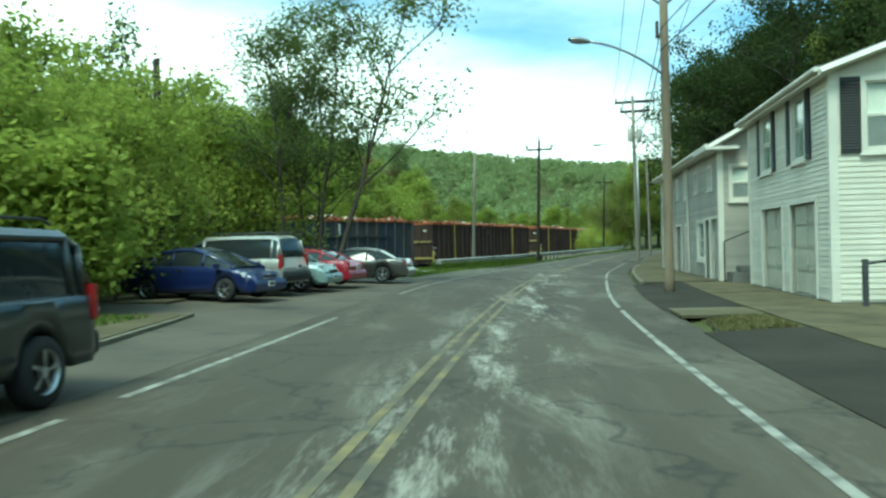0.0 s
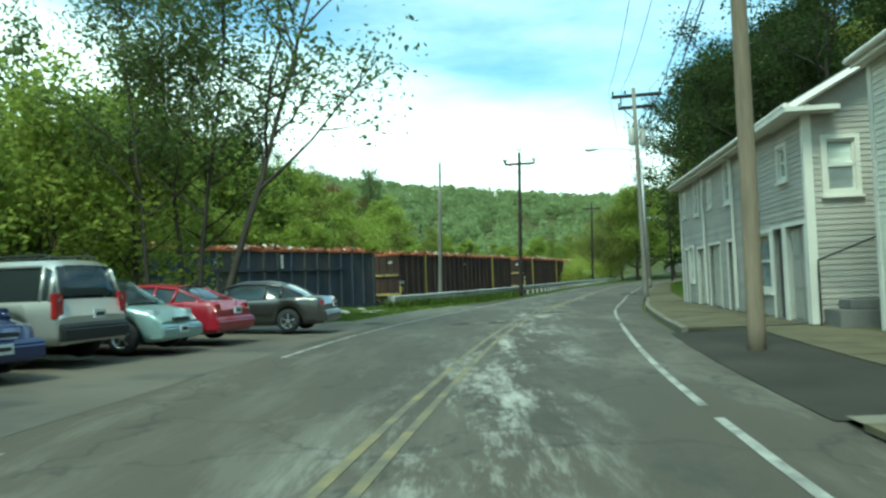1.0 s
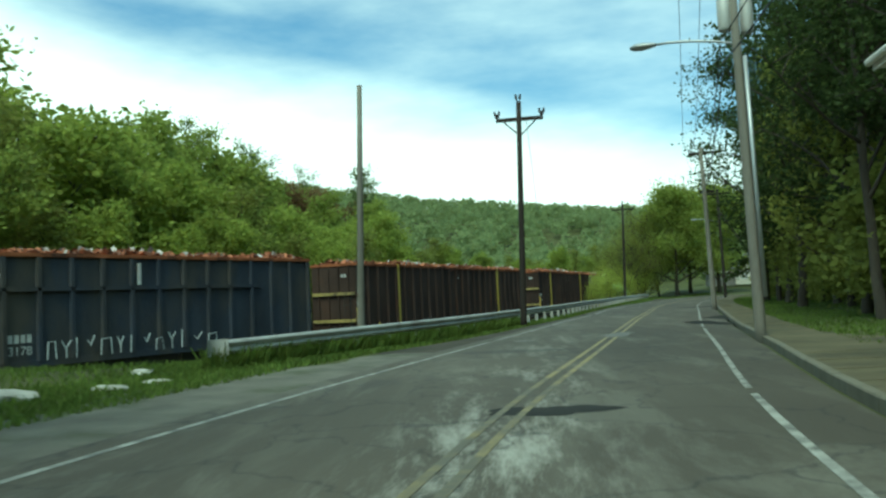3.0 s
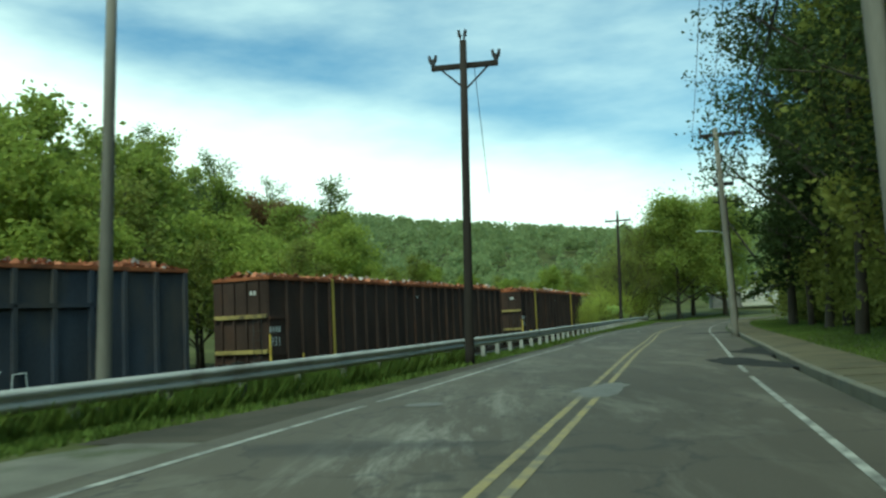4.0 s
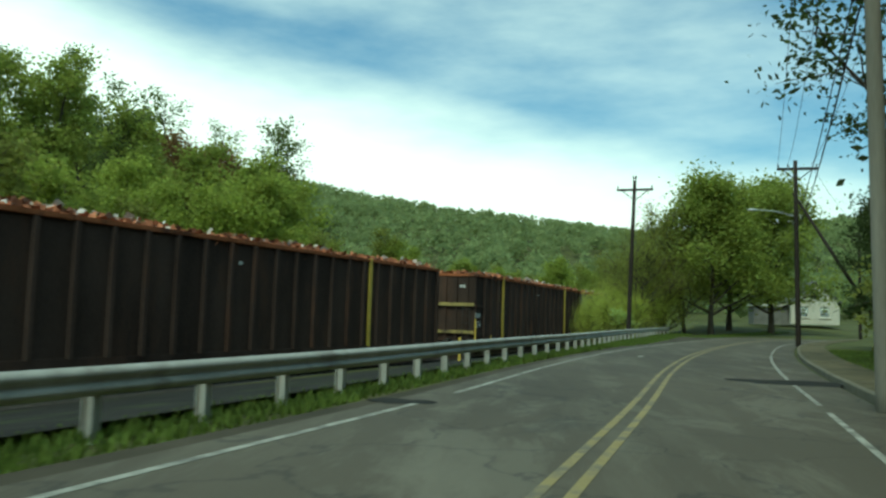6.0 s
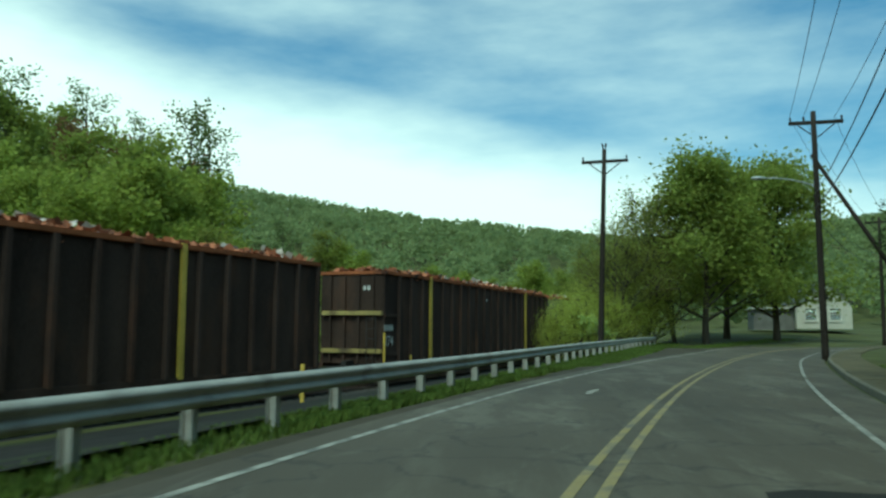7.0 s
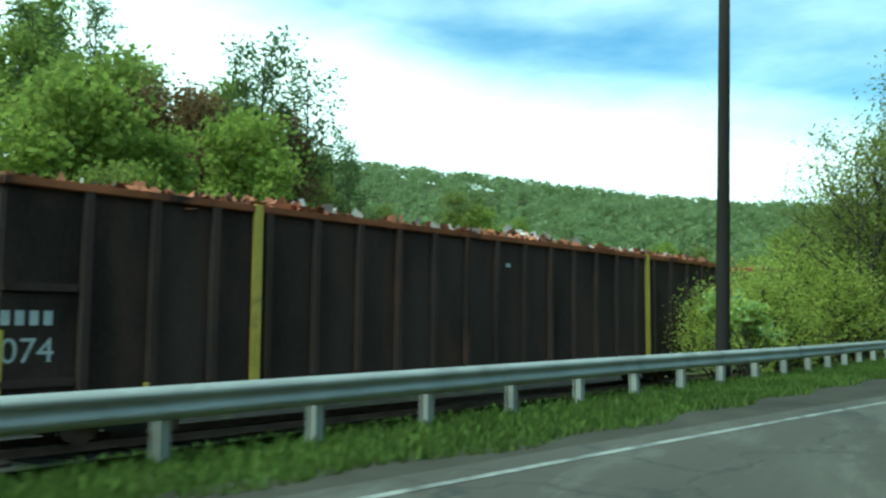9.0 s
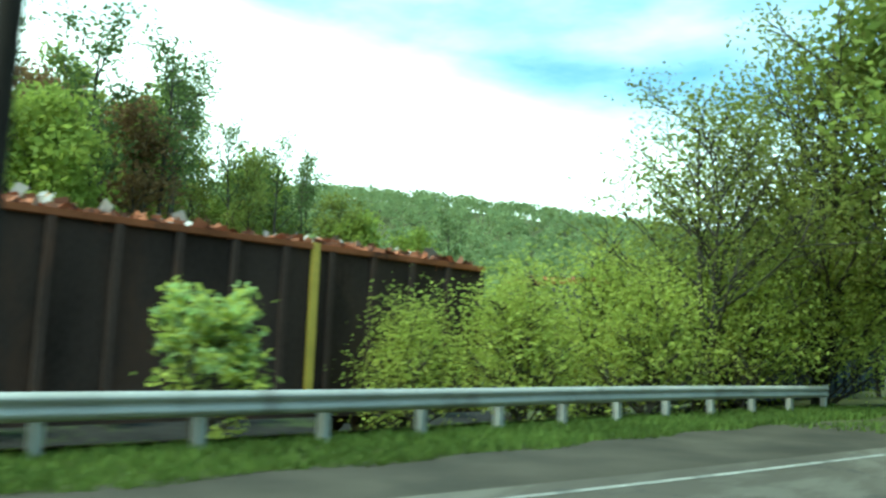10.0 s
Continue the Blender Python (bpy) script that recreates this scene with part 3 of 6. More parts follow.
structure("lot_edge", strip(lambda y: left_x(y) - 3.2, lambda y: left_x(y) - 0.5, -40, 13.4, 0.004, lift=lambda x, y: max(ground_z(x, y), 0)).mesh("lot_edge", ASPHALT_LOT, True), "asphalt along the kerb")


def kerb_strip(name, f, y0, y1, width, height, label, base=0.0, pieces=2.4, mat=None):
    """A kerb as stones of their own, slightly uneven."""
    top = structure(name, None, label)
    rng = random.Random(len(name) + int(y0))
    y = y0
    while y < y1 - 0.3:
        e = min(y + pieces, y1)
        b = Build()
        dz = rng.uniform(-0.012, 0.012)
        gap = 0.012
        p = []
        for yy in (y + gap, e - gap):
            x = f(yy)
            p += [(x, yy, base - 0.12), (x, yy, base + height + dz - 0.02), (x + 0.02, yy, base + height + dz), (x + width, yy, base + height + dz), (x + width, yy, base - 0.12)]
        b.add(p, [(0, 1, 6, 5), (1, 2, 7, 6), (2, 3, 8, 7), (3, 4, 9, 8), (0, 4, 3, 2, 1), (5, 6, 7, 8, 9)])
        ob = new("kerb_stone", b.mesh("kerb_stone", mat or KERB))
        ob.parent = top
        y = e
    return top


def slabs(name, fa, fb, y0, y1, z, label, size=1.5, mat=None):
    """A pavement of slabs with joints."""
    top = structure(name, strip(lambda y: fa(y) + 0.01, lambda y: fb(y) - 0.01, y0, y1, z - 0.015).mesh(name, KERB), label)
    rng = random.Random(int(y0) + 5)
    y = y0
    while y < y1 - 0.4:
        e = min(y + size, y1)
        dz = rng.uniform(-0.006, 0.006)
        a0, a1, b0, b1 = fa(y + 0.012), fa(e - 0.012), fb(y + 0.012), fb(e - 0.012)
        p = [(a0, y + 0.012, z + dz), (b0, y + 0.012, z + dz), (b1, e - 0.012, z - dz), (a1, e - 0.012, z - dz)]
        q = [(x, v, w - 0.06) for x, v, w in p]
        ob = new("slab", mesh_of("slab", p + q, [(0, 1, 2, 3), (0, 4, 5, 1), (1, 5, 6, 2), (2, 6, 7, 3), (3, 7, 4, 0)], mat or CONCRETE))
        ob.parent = top
        y = e
    return top


kerb_strip("kerb_right", kerb_x, 27.5, 150, 0.14, 0.12, "low granite kerb along the sidewalk")
slabs("sidewalk_right", lambda y: kerb_x(y) + 0.15, lambda y: kerb_x(y) + (3.4 if y < 46 else 3.4 - 1.9 * smooth(46, 52, y)), 27.5, 150, 0.115, "tan concrete sidewalk")
slabs("sidewalk_houses", lambda y: right_x(y) + 2.6, lambda y: right_x(y) + 5.2, -6, 27.4, 0.10, "tan concrete sidewalk in front of the houses")
slabs("walk_crossing", lambda y: right_x(y) + 0.95, lambda y: right_x(y) + 2.58, 14.6, 16.5, 0.085, "tan concrete walk between two aprons")


def apron_rise(x, y):
    return 0.012 + 0.042 * (x - right_x(y) - 0.9)


structure("apron", strip(lambda y: right_x(y) + 0.9, lambda y: right_x(y) + 2.58, 3.7, 12.2, 0.0, 1.0, lift=apron_rise).mesh("apron", APRON), "dark asphalt driveway apron")
structure("apron_far", strip(lambda y: right_x(y) + 0.9, lambda y: right_x(y) + 2.58, 16.6, 27.4, 0.0, 1.0, lift=apron_rise).mesh("apron_far", APRON), "dark asphalt driveway apron")
structure("forecourt", strip(lambda y: right_x(y) + 5.2, lambda y: right_x(y) + 6.6, 15, 27.4, 0.084, 1.0).mesh("forecourt", GRAVEL), "gravel strip before the garage doors")
kerb_strip("kerb_verge", lambda y: right_x(y) + 1.2, -6, 3.6, 0.14, 0.11, "concrete kerb by the grass verge")
kerb_strip("kerb_left", lambda y: left_x(y) - 2.5 - 0.14 * max(0, y - 10), -8, 16.6, 0.16, 0.13, "stone kerb of the far sidewalk", base=0.02)
slabs("sidewalk_left", lambda y: left_x(y) - 4.3 - 0.14 * max(0, y - 10), lambda y: left_x(y) - 2.52 - 0.14 * max(0, y - 10), -8, 16.6, 0.15, "tan concrete sidewalk across the road")


slabs("lot_strip", lambda y: left_x(y) - 6.9, lambda y: left_x(y) - 5.3, 19.6, 20.9, 0.24, "pale concrete strip at the edge of the lot")


# ---- railway ----
RAIL_TOP = -1.05


def along(f, s0, n, step):
    """Points at even steps along a line x(y), from y = s0."""
    pts, y = [], s0
    for _ in range(n):
        x = f(y)
        k = math.hypot(f(y + 0.5) - x, 0.5) / 0.5
        pts.append((x, y))
        y += step / k
    return pts


def railway():
    bed = structure("railway_track", strip(lambda y: track_x(y) - 2.6, lambda y: track_x(y) + 2.6, 0, 175, RAIL_TOP - 0.22).mesh("railway_track", BALLAST, True), "ballasted railway track")
    for side in (-0.72, 0.72):
        b = Build()
        ys = list(np.arange(0, 176, 4.0))
        for z0, z1, w in ((-0.16, -0.14, 0.07), (-0.14, -0.03, 0.012), (-0.03, 0.0, 0.035)):
            rows = []
            for y in ys:
                x = track_x(y) + side
                rows.append([(x - w, y, RAIL_TOP + z0), (x - w, y, RAIL_TOP + z1), (x + w, y, RAIL_TOP + z1), (x + w, y, RAIL_TOP + z0)])
            b.sheet(rows)
        part("steel_rail", b.mesh("steel_rail", RAIL_STEEL), bed)
    tie = Build().box(-1.25, 1.25, -0.11, 0.11, -0.30, -0.165).mesh("sleeper", POLE_DARK)
    for x, y in along(track_x, 20, 200, 0.62):
        ob = new("sleeper", tie)
        ob.parent = bed
        ob.location = (x, y, RAIL_TOP)


railway()

GW, GS, GT = 3.05, 0.85, 4.9


def heap(length, width, base, rise, count, seed):
    """A heap of scrap pieces as loose bent plates."""
    rng = np.random.default_rng(seed)
    out = []
    for i in range(count):
        s = rng.uniform(-0.5, 0.5)
        u = rng.uniform(-0.5, 0.5)
        h = base + rise * (1 - (2 * u) ** 2) * (0.55 + 0.35 * math.sin(s * 19 + seed) + 0.25 * math.sin(s * 43)) + rng.uniform(-0.1, 0.12)
        c = np.array([u * width, s * length, h])
        a = rng.normal(size=3)
        a /= np.linalg.norm(a)
        b = np.cross(a, rng.normal(size=3))
        b /= np.linalg.norm(b)
        la, lb = rng.uniform(0.08, 0.32), rng.uniform(0.05, 0.18)
        out.append([c - a * la - b * lb, c + a * la - b * lb, c + a * la + b * lb * 0.8, c - a * la * 0.9 + b * lb])
    return out


def lettering(words, size, place, mat, parent, label):
    """Stencilled characters as a thin mesh, lying on a wall."""
    cu = bpy.data.curves.new("stencil", "FONT")
    cu.body = words
    cu.size = size
    cu.extrude = 0.003
    tmp = bpy.data.objects.new("stencil", cu)
    me = bpy.data.meshes.new_from_object(tmp)
    bpy.data.objects.remove(tmp)
    me.materials.append(mat)
    ob = part("stencil", me, parent, label)
    ob.matrix_basis = place
    return ob


def gondola(paint, label, posts, seed, GL, chord=None, marks=True, number=""):
    """A high-sided scrap gondola: origin on the rails, length along y."""
    car = thing("gondola_wagon", label, "railway wagon", "scrap train")
    hl, hw = GL / 2, GW / 2
    body = part("body", Build().box(-hw + 0.08, hw - 0.08, -hl + 0.35, hl - 0.35, GS, GS + 0.12).mesh("body", STEEL_DARK), car)
    pitch = 1.32
    n = int((GL - 0.9) / pitch)
    rib_profile = [(0, -0.11), (0.13, -0.075), (0.13, 0.075), (0, 0.11)]
    for sx in (-1, 1):
        side = part("side_wall", Build().box(sx * hw - 0.04, sx * hw + 0.04, -hl + 0.35, hl - 0.35, GS, GT).mesh("side_wall", paint), car)
        rib = Build()
        p = [(sx * (0.04 + a), b, z) for z in (GS + 0.02, GT - 0.16) for a, b in rib_profile]
        rib.add(p, [(0, 1, 5, 4), (1, 2, 6, 5), (2, 3, 7, 6), (0, 3, 2, 1), (4, 5, 6, 7)])
        me = rib.mesh("rib", GOND_RIB if paint is GOND_BLACK else paint)
        for i in range(1 if number else 0, n + 1):
            y = -hl + 0.45 + (GL - 0.9) * i / n
            ob = part("rib", me, side)
            ob.location = (sx * hw, y, 0)
        part("top_chord", Build().box(sx * hw - 0.10, sx * hw + 0.15, -hl + 0.3, hl - 0.3, GT - 0.16, GT).mesh("top_chord", chord or GOND_RUST, bevel=0.02), side)
        part("side_sill", Build().box(sx * hw - 0.06, sx * hw + 0.13, -hl + 0.3, hl - 0.3, GS - 0.18, GS + 0.06).mesh("side_sill", paint), side)
        for y in posts:
            part("yellow_post", Build().box(sx * (hw + 0.10) - 0.05, sx * (hw + 0.10) + 0.06, y - 0.11, y + 0.11, GS, GT + 0.02).mesh("yellow_post", YELLOW_PAINT, bevel=0.012), side, "yellow painted stake")
        if number:
            for z in (GT - 2.02, GT - 3.72):
                part("end_stiffener", Build().box(sx * (hw + 0.04) - 0.05, sx * (hw + 0.04) + 0.06, -hl + 0.36, -hl + 1.66, z, z + 0.15).mesh("end_stiffener", GOND_RIB, bevel=0.01), side)
            part("grab_bar", Build().box(sx * (hw + 0.16) - 0.03, sx * (hw + 0.16) + 0.03, -hl + 2.95, -hl + 3.06, GS - 0.2, GT - 3.72).mesh("grab_bar", YELLOW_PAINT, bevel=0.01), side, "short yellow grab bar")
        if marks:
            for r, (z, w) in enumerate(((GT - 2.62, 0.26), (GT - 3.27, 0.44))):
                y = -hl + (0.36 if number else 0.64) if sx > 0 else hl - 1.9
                if number and r and sx > 0:
                    lettering(number, 0.62, Matrix.Translation((hw + 0.048, y, z)) @ pose(0, 0, 0, 90, 0, 90), MARKING, side, "white stencilled number")
                    continue
                for k in range(4 - r):
                    part("stencil_bar", Build().box(sx * (hw + 0.046) - 0.004, sx * (hw + 0.046) + 0.004, y + 0.24 * k, y + 0.24 * k + 0.15, z, z + w).mesh("stencil_bar", MARKING), side, "white stencilled mark")
        part("reflector", Build().box(sx * (hw + 0.055) - 0.01, sx * (hw + 0.055) + 0.01, -0.2, 0.0, GT - 0.9, GT - 0.78).mesh("reflector", MARKING), side)
    for sy in (-1, 1):
        y = sy * (hl - 0.36)
        end = part("end_wall", Build().box(-hw + 0.04, hw - 0.04, y - 0.04, y + 0.04, GS, GT - 0.02).mesh("end_wall", paint), car)
        for z, m in ((GT - 1.95, YELLOW_DULL), (GT - 3.60, YELLOW_DULL)):
            part("end_beam", Build().box(-hw + 0.1, hw - 0.02, min(y + sy * 0.04, y + sy * 0.20), max(y + sy * 0.04, y + sy * 0.20), z, z + 0.19).mesh("end_beam", m, bevel=0.015), end, "yellow end beam")
        for x in (-1.05, -0.35, 0.35, 1.05):
            part("end_rib", Build().box(x - 0.06, x + 0.06, min(y + sy * 0.04, y + sy * 0.14), max(y + sy * 0.04, y + sy * 0.14), GS, GT - 0.2).mesh("end_rib", paint), end)
        if marks:
            for k in range(3):
                part("stencil_bar", Build().box(0.55 + 0.2 * k, 0.68 + 0.2 * k, min(y + sy * 0.04, y + sy * 0.05), max(y + sy * 0.04, y + sy * 0.05), GT - 0.85, GT - 0.66).mesh("stencil_bar", MARKING), end, "white stencilled mark")
        part("end_chord", Build().box(-hw, hw, y - 0.1, y + 0.1, GT - 0.16, GT - 0.002).mesh("end_chord", chord or GOND_RUST, bevel=0.02), end)
        b = Build()
        for k in range(5):
            z = GS + 0.25 + k * 0.42
            b.tube([(hw - 0.25, y + sy * 0.24, z), (hw - 0.7, y + sy * 0.24, z)], 0.013, 5)
        b.tube([(hw - 0.25, y + sy * 0.24, GS), (hw - 0.25, y + sy * 0.24, GS + 2.1)], 0.018, 5)
        b.tube([(hw - 0.7, y + sy * 0.24, GS), (hw - 0.7, y + sy * 0.24, GS + 2.1)], 0.018, 5)
        part("ladder", b.mesh("ladder", STEEL_DARK), end)
        part("grab_rail", Build().box(hw + 0.02, hw + 0.10, y - 0.05, y + 0.05, GS, GS + 1.35).mesh("grab_rail", YELLOW_PAINT, bevel=0.012), end, "yellow corner grab rail")
        part("coupler", Build().box(-0.14, 0.14, min(y, y + sy * 0.75), max(y, y + sy * 0.75), 0.72, 0.98).mesh("coupler", STEEL_DARK, bevel=0.03), end)
        # truck under each end
        cy = sy * (hl - 3.0)
        truck = part("truck", Build().box(-0.9, 0.9, cy - 0.25, cy + 0.25, 0.35, 0.72).mesh("truck", STEEL_DARK, bevel=0.03), car)
        for sx in (-1, 1):
            part("side_frame", Build().prism([(cy - 1.25, 0.38), (cy - 1.1, 0.62), (cy - 0.4, 0.72), (cy + 0.4, 0.72), (cy + 1.1, 0.62), (cy + 1.25, 0.38), (cy + 0.7, 0.36), (cy + 0.35, 0.2), (cy - 0.35, 0.2), (cy - 0.7, 0.36)],
                                              sx * 0.98 - 0.08, sx * 0.98 + 0.08, Matrix(((0, 1, 0, 0), (1, 0, 0, 0), (0, 0, 1, 0), (0, 0, 0, 1)))).mesh("side_frame", STEEL_DARK), truck)
            for dy in (-0.85, 0.85):
                part("wheel", Build().tube([(sx * 0.72 - 0.07, cy + dy, 0.42), (sx * 0.72 + 0.07, cy + dy, 0.42)], 0.42, 20).mesh("wheel", RAIL_STEEL), truck)
    load = part("scrap_load", quads_mesh("scrap_load", heap(GL - 1.0, GW - 0.25, GT - 0.14, 0.24, 6500, seed), SCRAP), car, "rusty scrap heaped to the rim")
    load["kind"] = "stuff"
    pale = part("scrap_pale", quads_mesh("scrap_pale", heap(GL - 2.0, GW - 0.5, GT - 0.02, 0.30, 240, seed + 50), SCRAP_PALE), car, "pale metal sheets among the scrap")
    pale["kind"] = "stuff"
    return car


def on_track(y):
    x = track_x(y)
    h = math.atan2(track_x(y + 5) - track_x(y - 5), 10)
    return pose(x, y, RAIL_TOP, 0, 0, -math.degrees(h))


def along_track(y, s):
    """The y that lies s metres farther along the track."""
    n = 40
    for _ in range(n):
        k = math.hypot(track_x(y + 0.25) - track_x(y - 0.25), 0.5) / 0.5
        y += s / n / k
    return y


first = 84.7
wagons = {}
# start and length of each wagon along the track, from the same point
for i, (begin, length) in enumerate(((-118.4, 32.7), (-81.6, 32.7), (-44.3, 33.2), (-5.6, 34.4), (32.7, 29.0), (65.2, 32.7)), -3):
    blue = i in (-1, 2)
    g = gondola(GOND_BLUE if blue else GOND_BLACK,
                "blue-black high-sided steel gondola loaded with rusty scrap" if blue else "black high-sided steel gondola with yellow stakes, loaded with rusty scrap",
                () if blue else ((-11.1, 9.3) if i == 0 else (5.5 - length / 2, 22.7 - length / 2)), 100 + i, length, marks=not blue, number={0: "931", 1: "074"}.get(i, ""))
    g.matrix_world = on_track(along_track(first, begin + length / 2))
    wagons[i] = g

# paint marks on the blue wagon next to the road
blue_wagon = wagons[-1]


def spray(wagon, seed):
    rng = random.Random(seed)
    x = GW / 2 + 0.05
    y = 1.6
    for i in range(13):
        w = rng.uniform(0.25, 0.5)
        shape = i % 4
        z0, z1 = GS + 0.05, GS + rng.uniform(0.5, 0.85)
        if shape == 0:
            pts = [(y, z0), (y + 0.04, z1), (y + w, z1 + 0.03), (y + w + 0.05, z0)]
        elif shape == 1:
            pts = [(y + w * 0.5, z0), (y + w * 0.5, (z0 + z1) / 2), (y, z1), (y + w * 0.5, (z0 + z1) / 2 + 0.05), (y + w, z1)]
        elif shape == 2:
            pts = [(y, z0), (y + 0.03, z1)]
        else:
            pts = [(y, z1 * 0.9), (y + w * 0.4, (z0 + z1) / 2), (y + w, z1)]
        b = Build().tube([(x + 0.105, yy, z) for yy, z in pts], 0.028, 4)
        part("paint_stroke", b.mesh("paint_stroke", GRAFFITI), wagon, "pale sprayed paint stroke")
        y += w + rng.uniform(0.2, 0.35)
    for k in range(4):
        part("stencil_bar", Build().box(x - 0.005, x + 0.006, 0.16 + 0.24 * k, 0.33 + 0.24 * k, 1.58, 1.88).mesh("stencil_bar", MARKING), wagon, "white stencilled mark")
    lettering("3178", 0.46, Matrix.Translation((x + 0.004, 0.15, 1.14)) @ pose(0, 0, 0, 90, 0, 90), MARKING, wagon, "white stencilled number")
    part("side_beam", Build().box(x, x + 0.12, -13.0, 12.7, GT - 1.45, GT - 1.27).mesh("side_beam", GOND_BLUE, bevel=0.015), wagon)
    part("white_stake", Build().box(x, x + 0.13, 5.66, 5.8, GT - 1.25, GT - 0.35).mesh("white_stake", MARKING, bevel=0.01), wagon)


spray(blue_wagon, 3)


# ---- guard rail ----
def guard_rail():
    top = thing("guard_rail", "galvanised steel W-beam guard rail on steel posts beside the road", "guard rail")
    prof = [(0.0, 0.78), (0.03, 0.765), (0.055, 0.74), (0.085, 0.70), (0.055, 0.66), (0.015, 0.62), (0.055, 0.58), (0.085, 0.54), (0.055, 0.50), (0.03, 0.475), (0.0, 0.46),
            (-0.006, 0.466), (0.02, 0.482), (0.045, 0.50), (0.073, 0.54), (0.045, 0.58), (0.003, 0.62), (0.045, 0.66), (0.073, 0.70), (0.045, 0.74), (0.02, 0.758), (-0.006, 0.774)]
    pts = along(rail_x, 47.7, 56, 1.905)
    pts = [p for p in pts if p[1] < 147.4]
    seg = 2
    base = -0.04
    for i in range(0, len(pts) - 1, seg):
        rows = []
        ring = pts[i:i + seg + 1]
        for x, y in ring:
            h = math.atan2(rail_x(y + 1) - rail_x(y - 1), 2)
            c, s = math.cos(h), math.sin(h)
            rows.append([(x + a * c, y - a * s, z + base) for a, z in prof + prof[:1]])
        part("rail_beam", Build().sheet(rows).mesh("rail_beam", GALV, True), top)
    post = Build().box(-0.16, -0.145, -0.06, 0.06, -0.5, 0.74).box(-0.145, -0.02, -0.007, 0.007, -0.5, 0.74).box(-0.02, -0.005, -0.06, 0.06, -0.5, 0.74).mesh("rail_post", GALV)
    for x, y in pts:
        h = math.atan2(rail_x(y + 1) - rail_x(y - 1), 2)
        ob = part("rail_post", post, top)
        ob.matrix_basis = pose(x, y, base, 0, 0, -math.degrees(h))
    for (x, y), s in ((pts[0], -1), (pts[-1], 1)):
        h = math.atan2(rail_x(y + 1) - rail_x(y - 1), 2)
        rows = []
        for k in range(7):
            a = k / 6 * 2.2
            px, py = -0.28 * math.sin(a) * 0.9 + 0.05, s * (0.0 + 0.28 * (1 - math.cos(a)))
            c, sn = math.cos(h), math.sin(h)
            rows.append([(x + px * c + py * sn, y - px * sn + py * c, z + base) for z in (0.44, 0.80)])
        part("end_shoe", Build().sheet(rows).mesh("end_shoe", GALV, True), top, "flared steel end piece")


guard_rail()


# ---- utility poles ----
def crossarm(parent, x, z, length, heading, braces=True, mat=None, drop=0.75, second=False):
    arm = part("crossarm", Build().box(-length / 2, length / 2, -0.06, 0.06, z - 0.085, z + 0.085, pose(x, 0.2, 0)).mesh("crossarm", mat or POLE_DARK, bevel=0.01), parent)
    if braces:
        for s in (-1, 1):
            part("brace", Build().tube([(x + s * length * 0.36, 0.2, z - 0.05), (x + s * 0.04, 0.16, z - drop)], 0.032, 5).mesh("brace", mat or POLE_DARK), parent)
    for s in (-0.94, -0.45, 0.94) if not second else (-0.94, 0.94):
        part("insulator", Build().tube([(x + s * length / 2, 0.2, z + h) for h in (0.05, 0.12, 0.14, 0.30)], [0.02, 0.02, 0.06, 0.045], 8).mesh("insulator", INSULATOR), arm)
    return arm


def twin_insulators(parent, x, z, length):
    """Pairs of dark insulators at both arm ends and on the pole's top."""
    for px, pz in ((x - 0.95 * length / 2, z + 0.05), (x + 0.95 * length / 2, z + 0.05), (x, z + 0.72)):
        for s in (-1, 1):
            part("insulator", Build().tube([(px + s * 0.03, 0.2 * (pz < z + 0.5), pz), (px + s * 0.07, 0.2 * (pz < z + 0.5), pz + 0.16), (px + s * 0.075, 0.2 * (pz < z + 0.5), pz + 0.18), (px + s * 0.11, 0.2 * (pz < z + 0.5), pz + 0.38)], [0.022, 0.03, 0.062, 0.045], 8).mesh("insulator", INSULATOR), parent)


def pole(x, y, height, mat, label, top_r=0.11, base_r=0.16, lean=(0, 0), heading=0.0, base=None):
    p = thing("utility_pole", label, "utility pole", "poles along the road")
    z0 = ground_z(x, y) if base is None else base
    zs = [-0.3, 0.4, height * 0.3, height * 0.65, height]
    part("shaft", Build().tube([(lean[0] * z, lean[1] * z, z) for z in zs], [base_r + (top_r - base_r) * max(z, 0) / height for z in zs], 12).mesh("shaft", mat, True), p)
    p.matrix_world = pose(x, y, z0, 0, 0, heading)
    return p


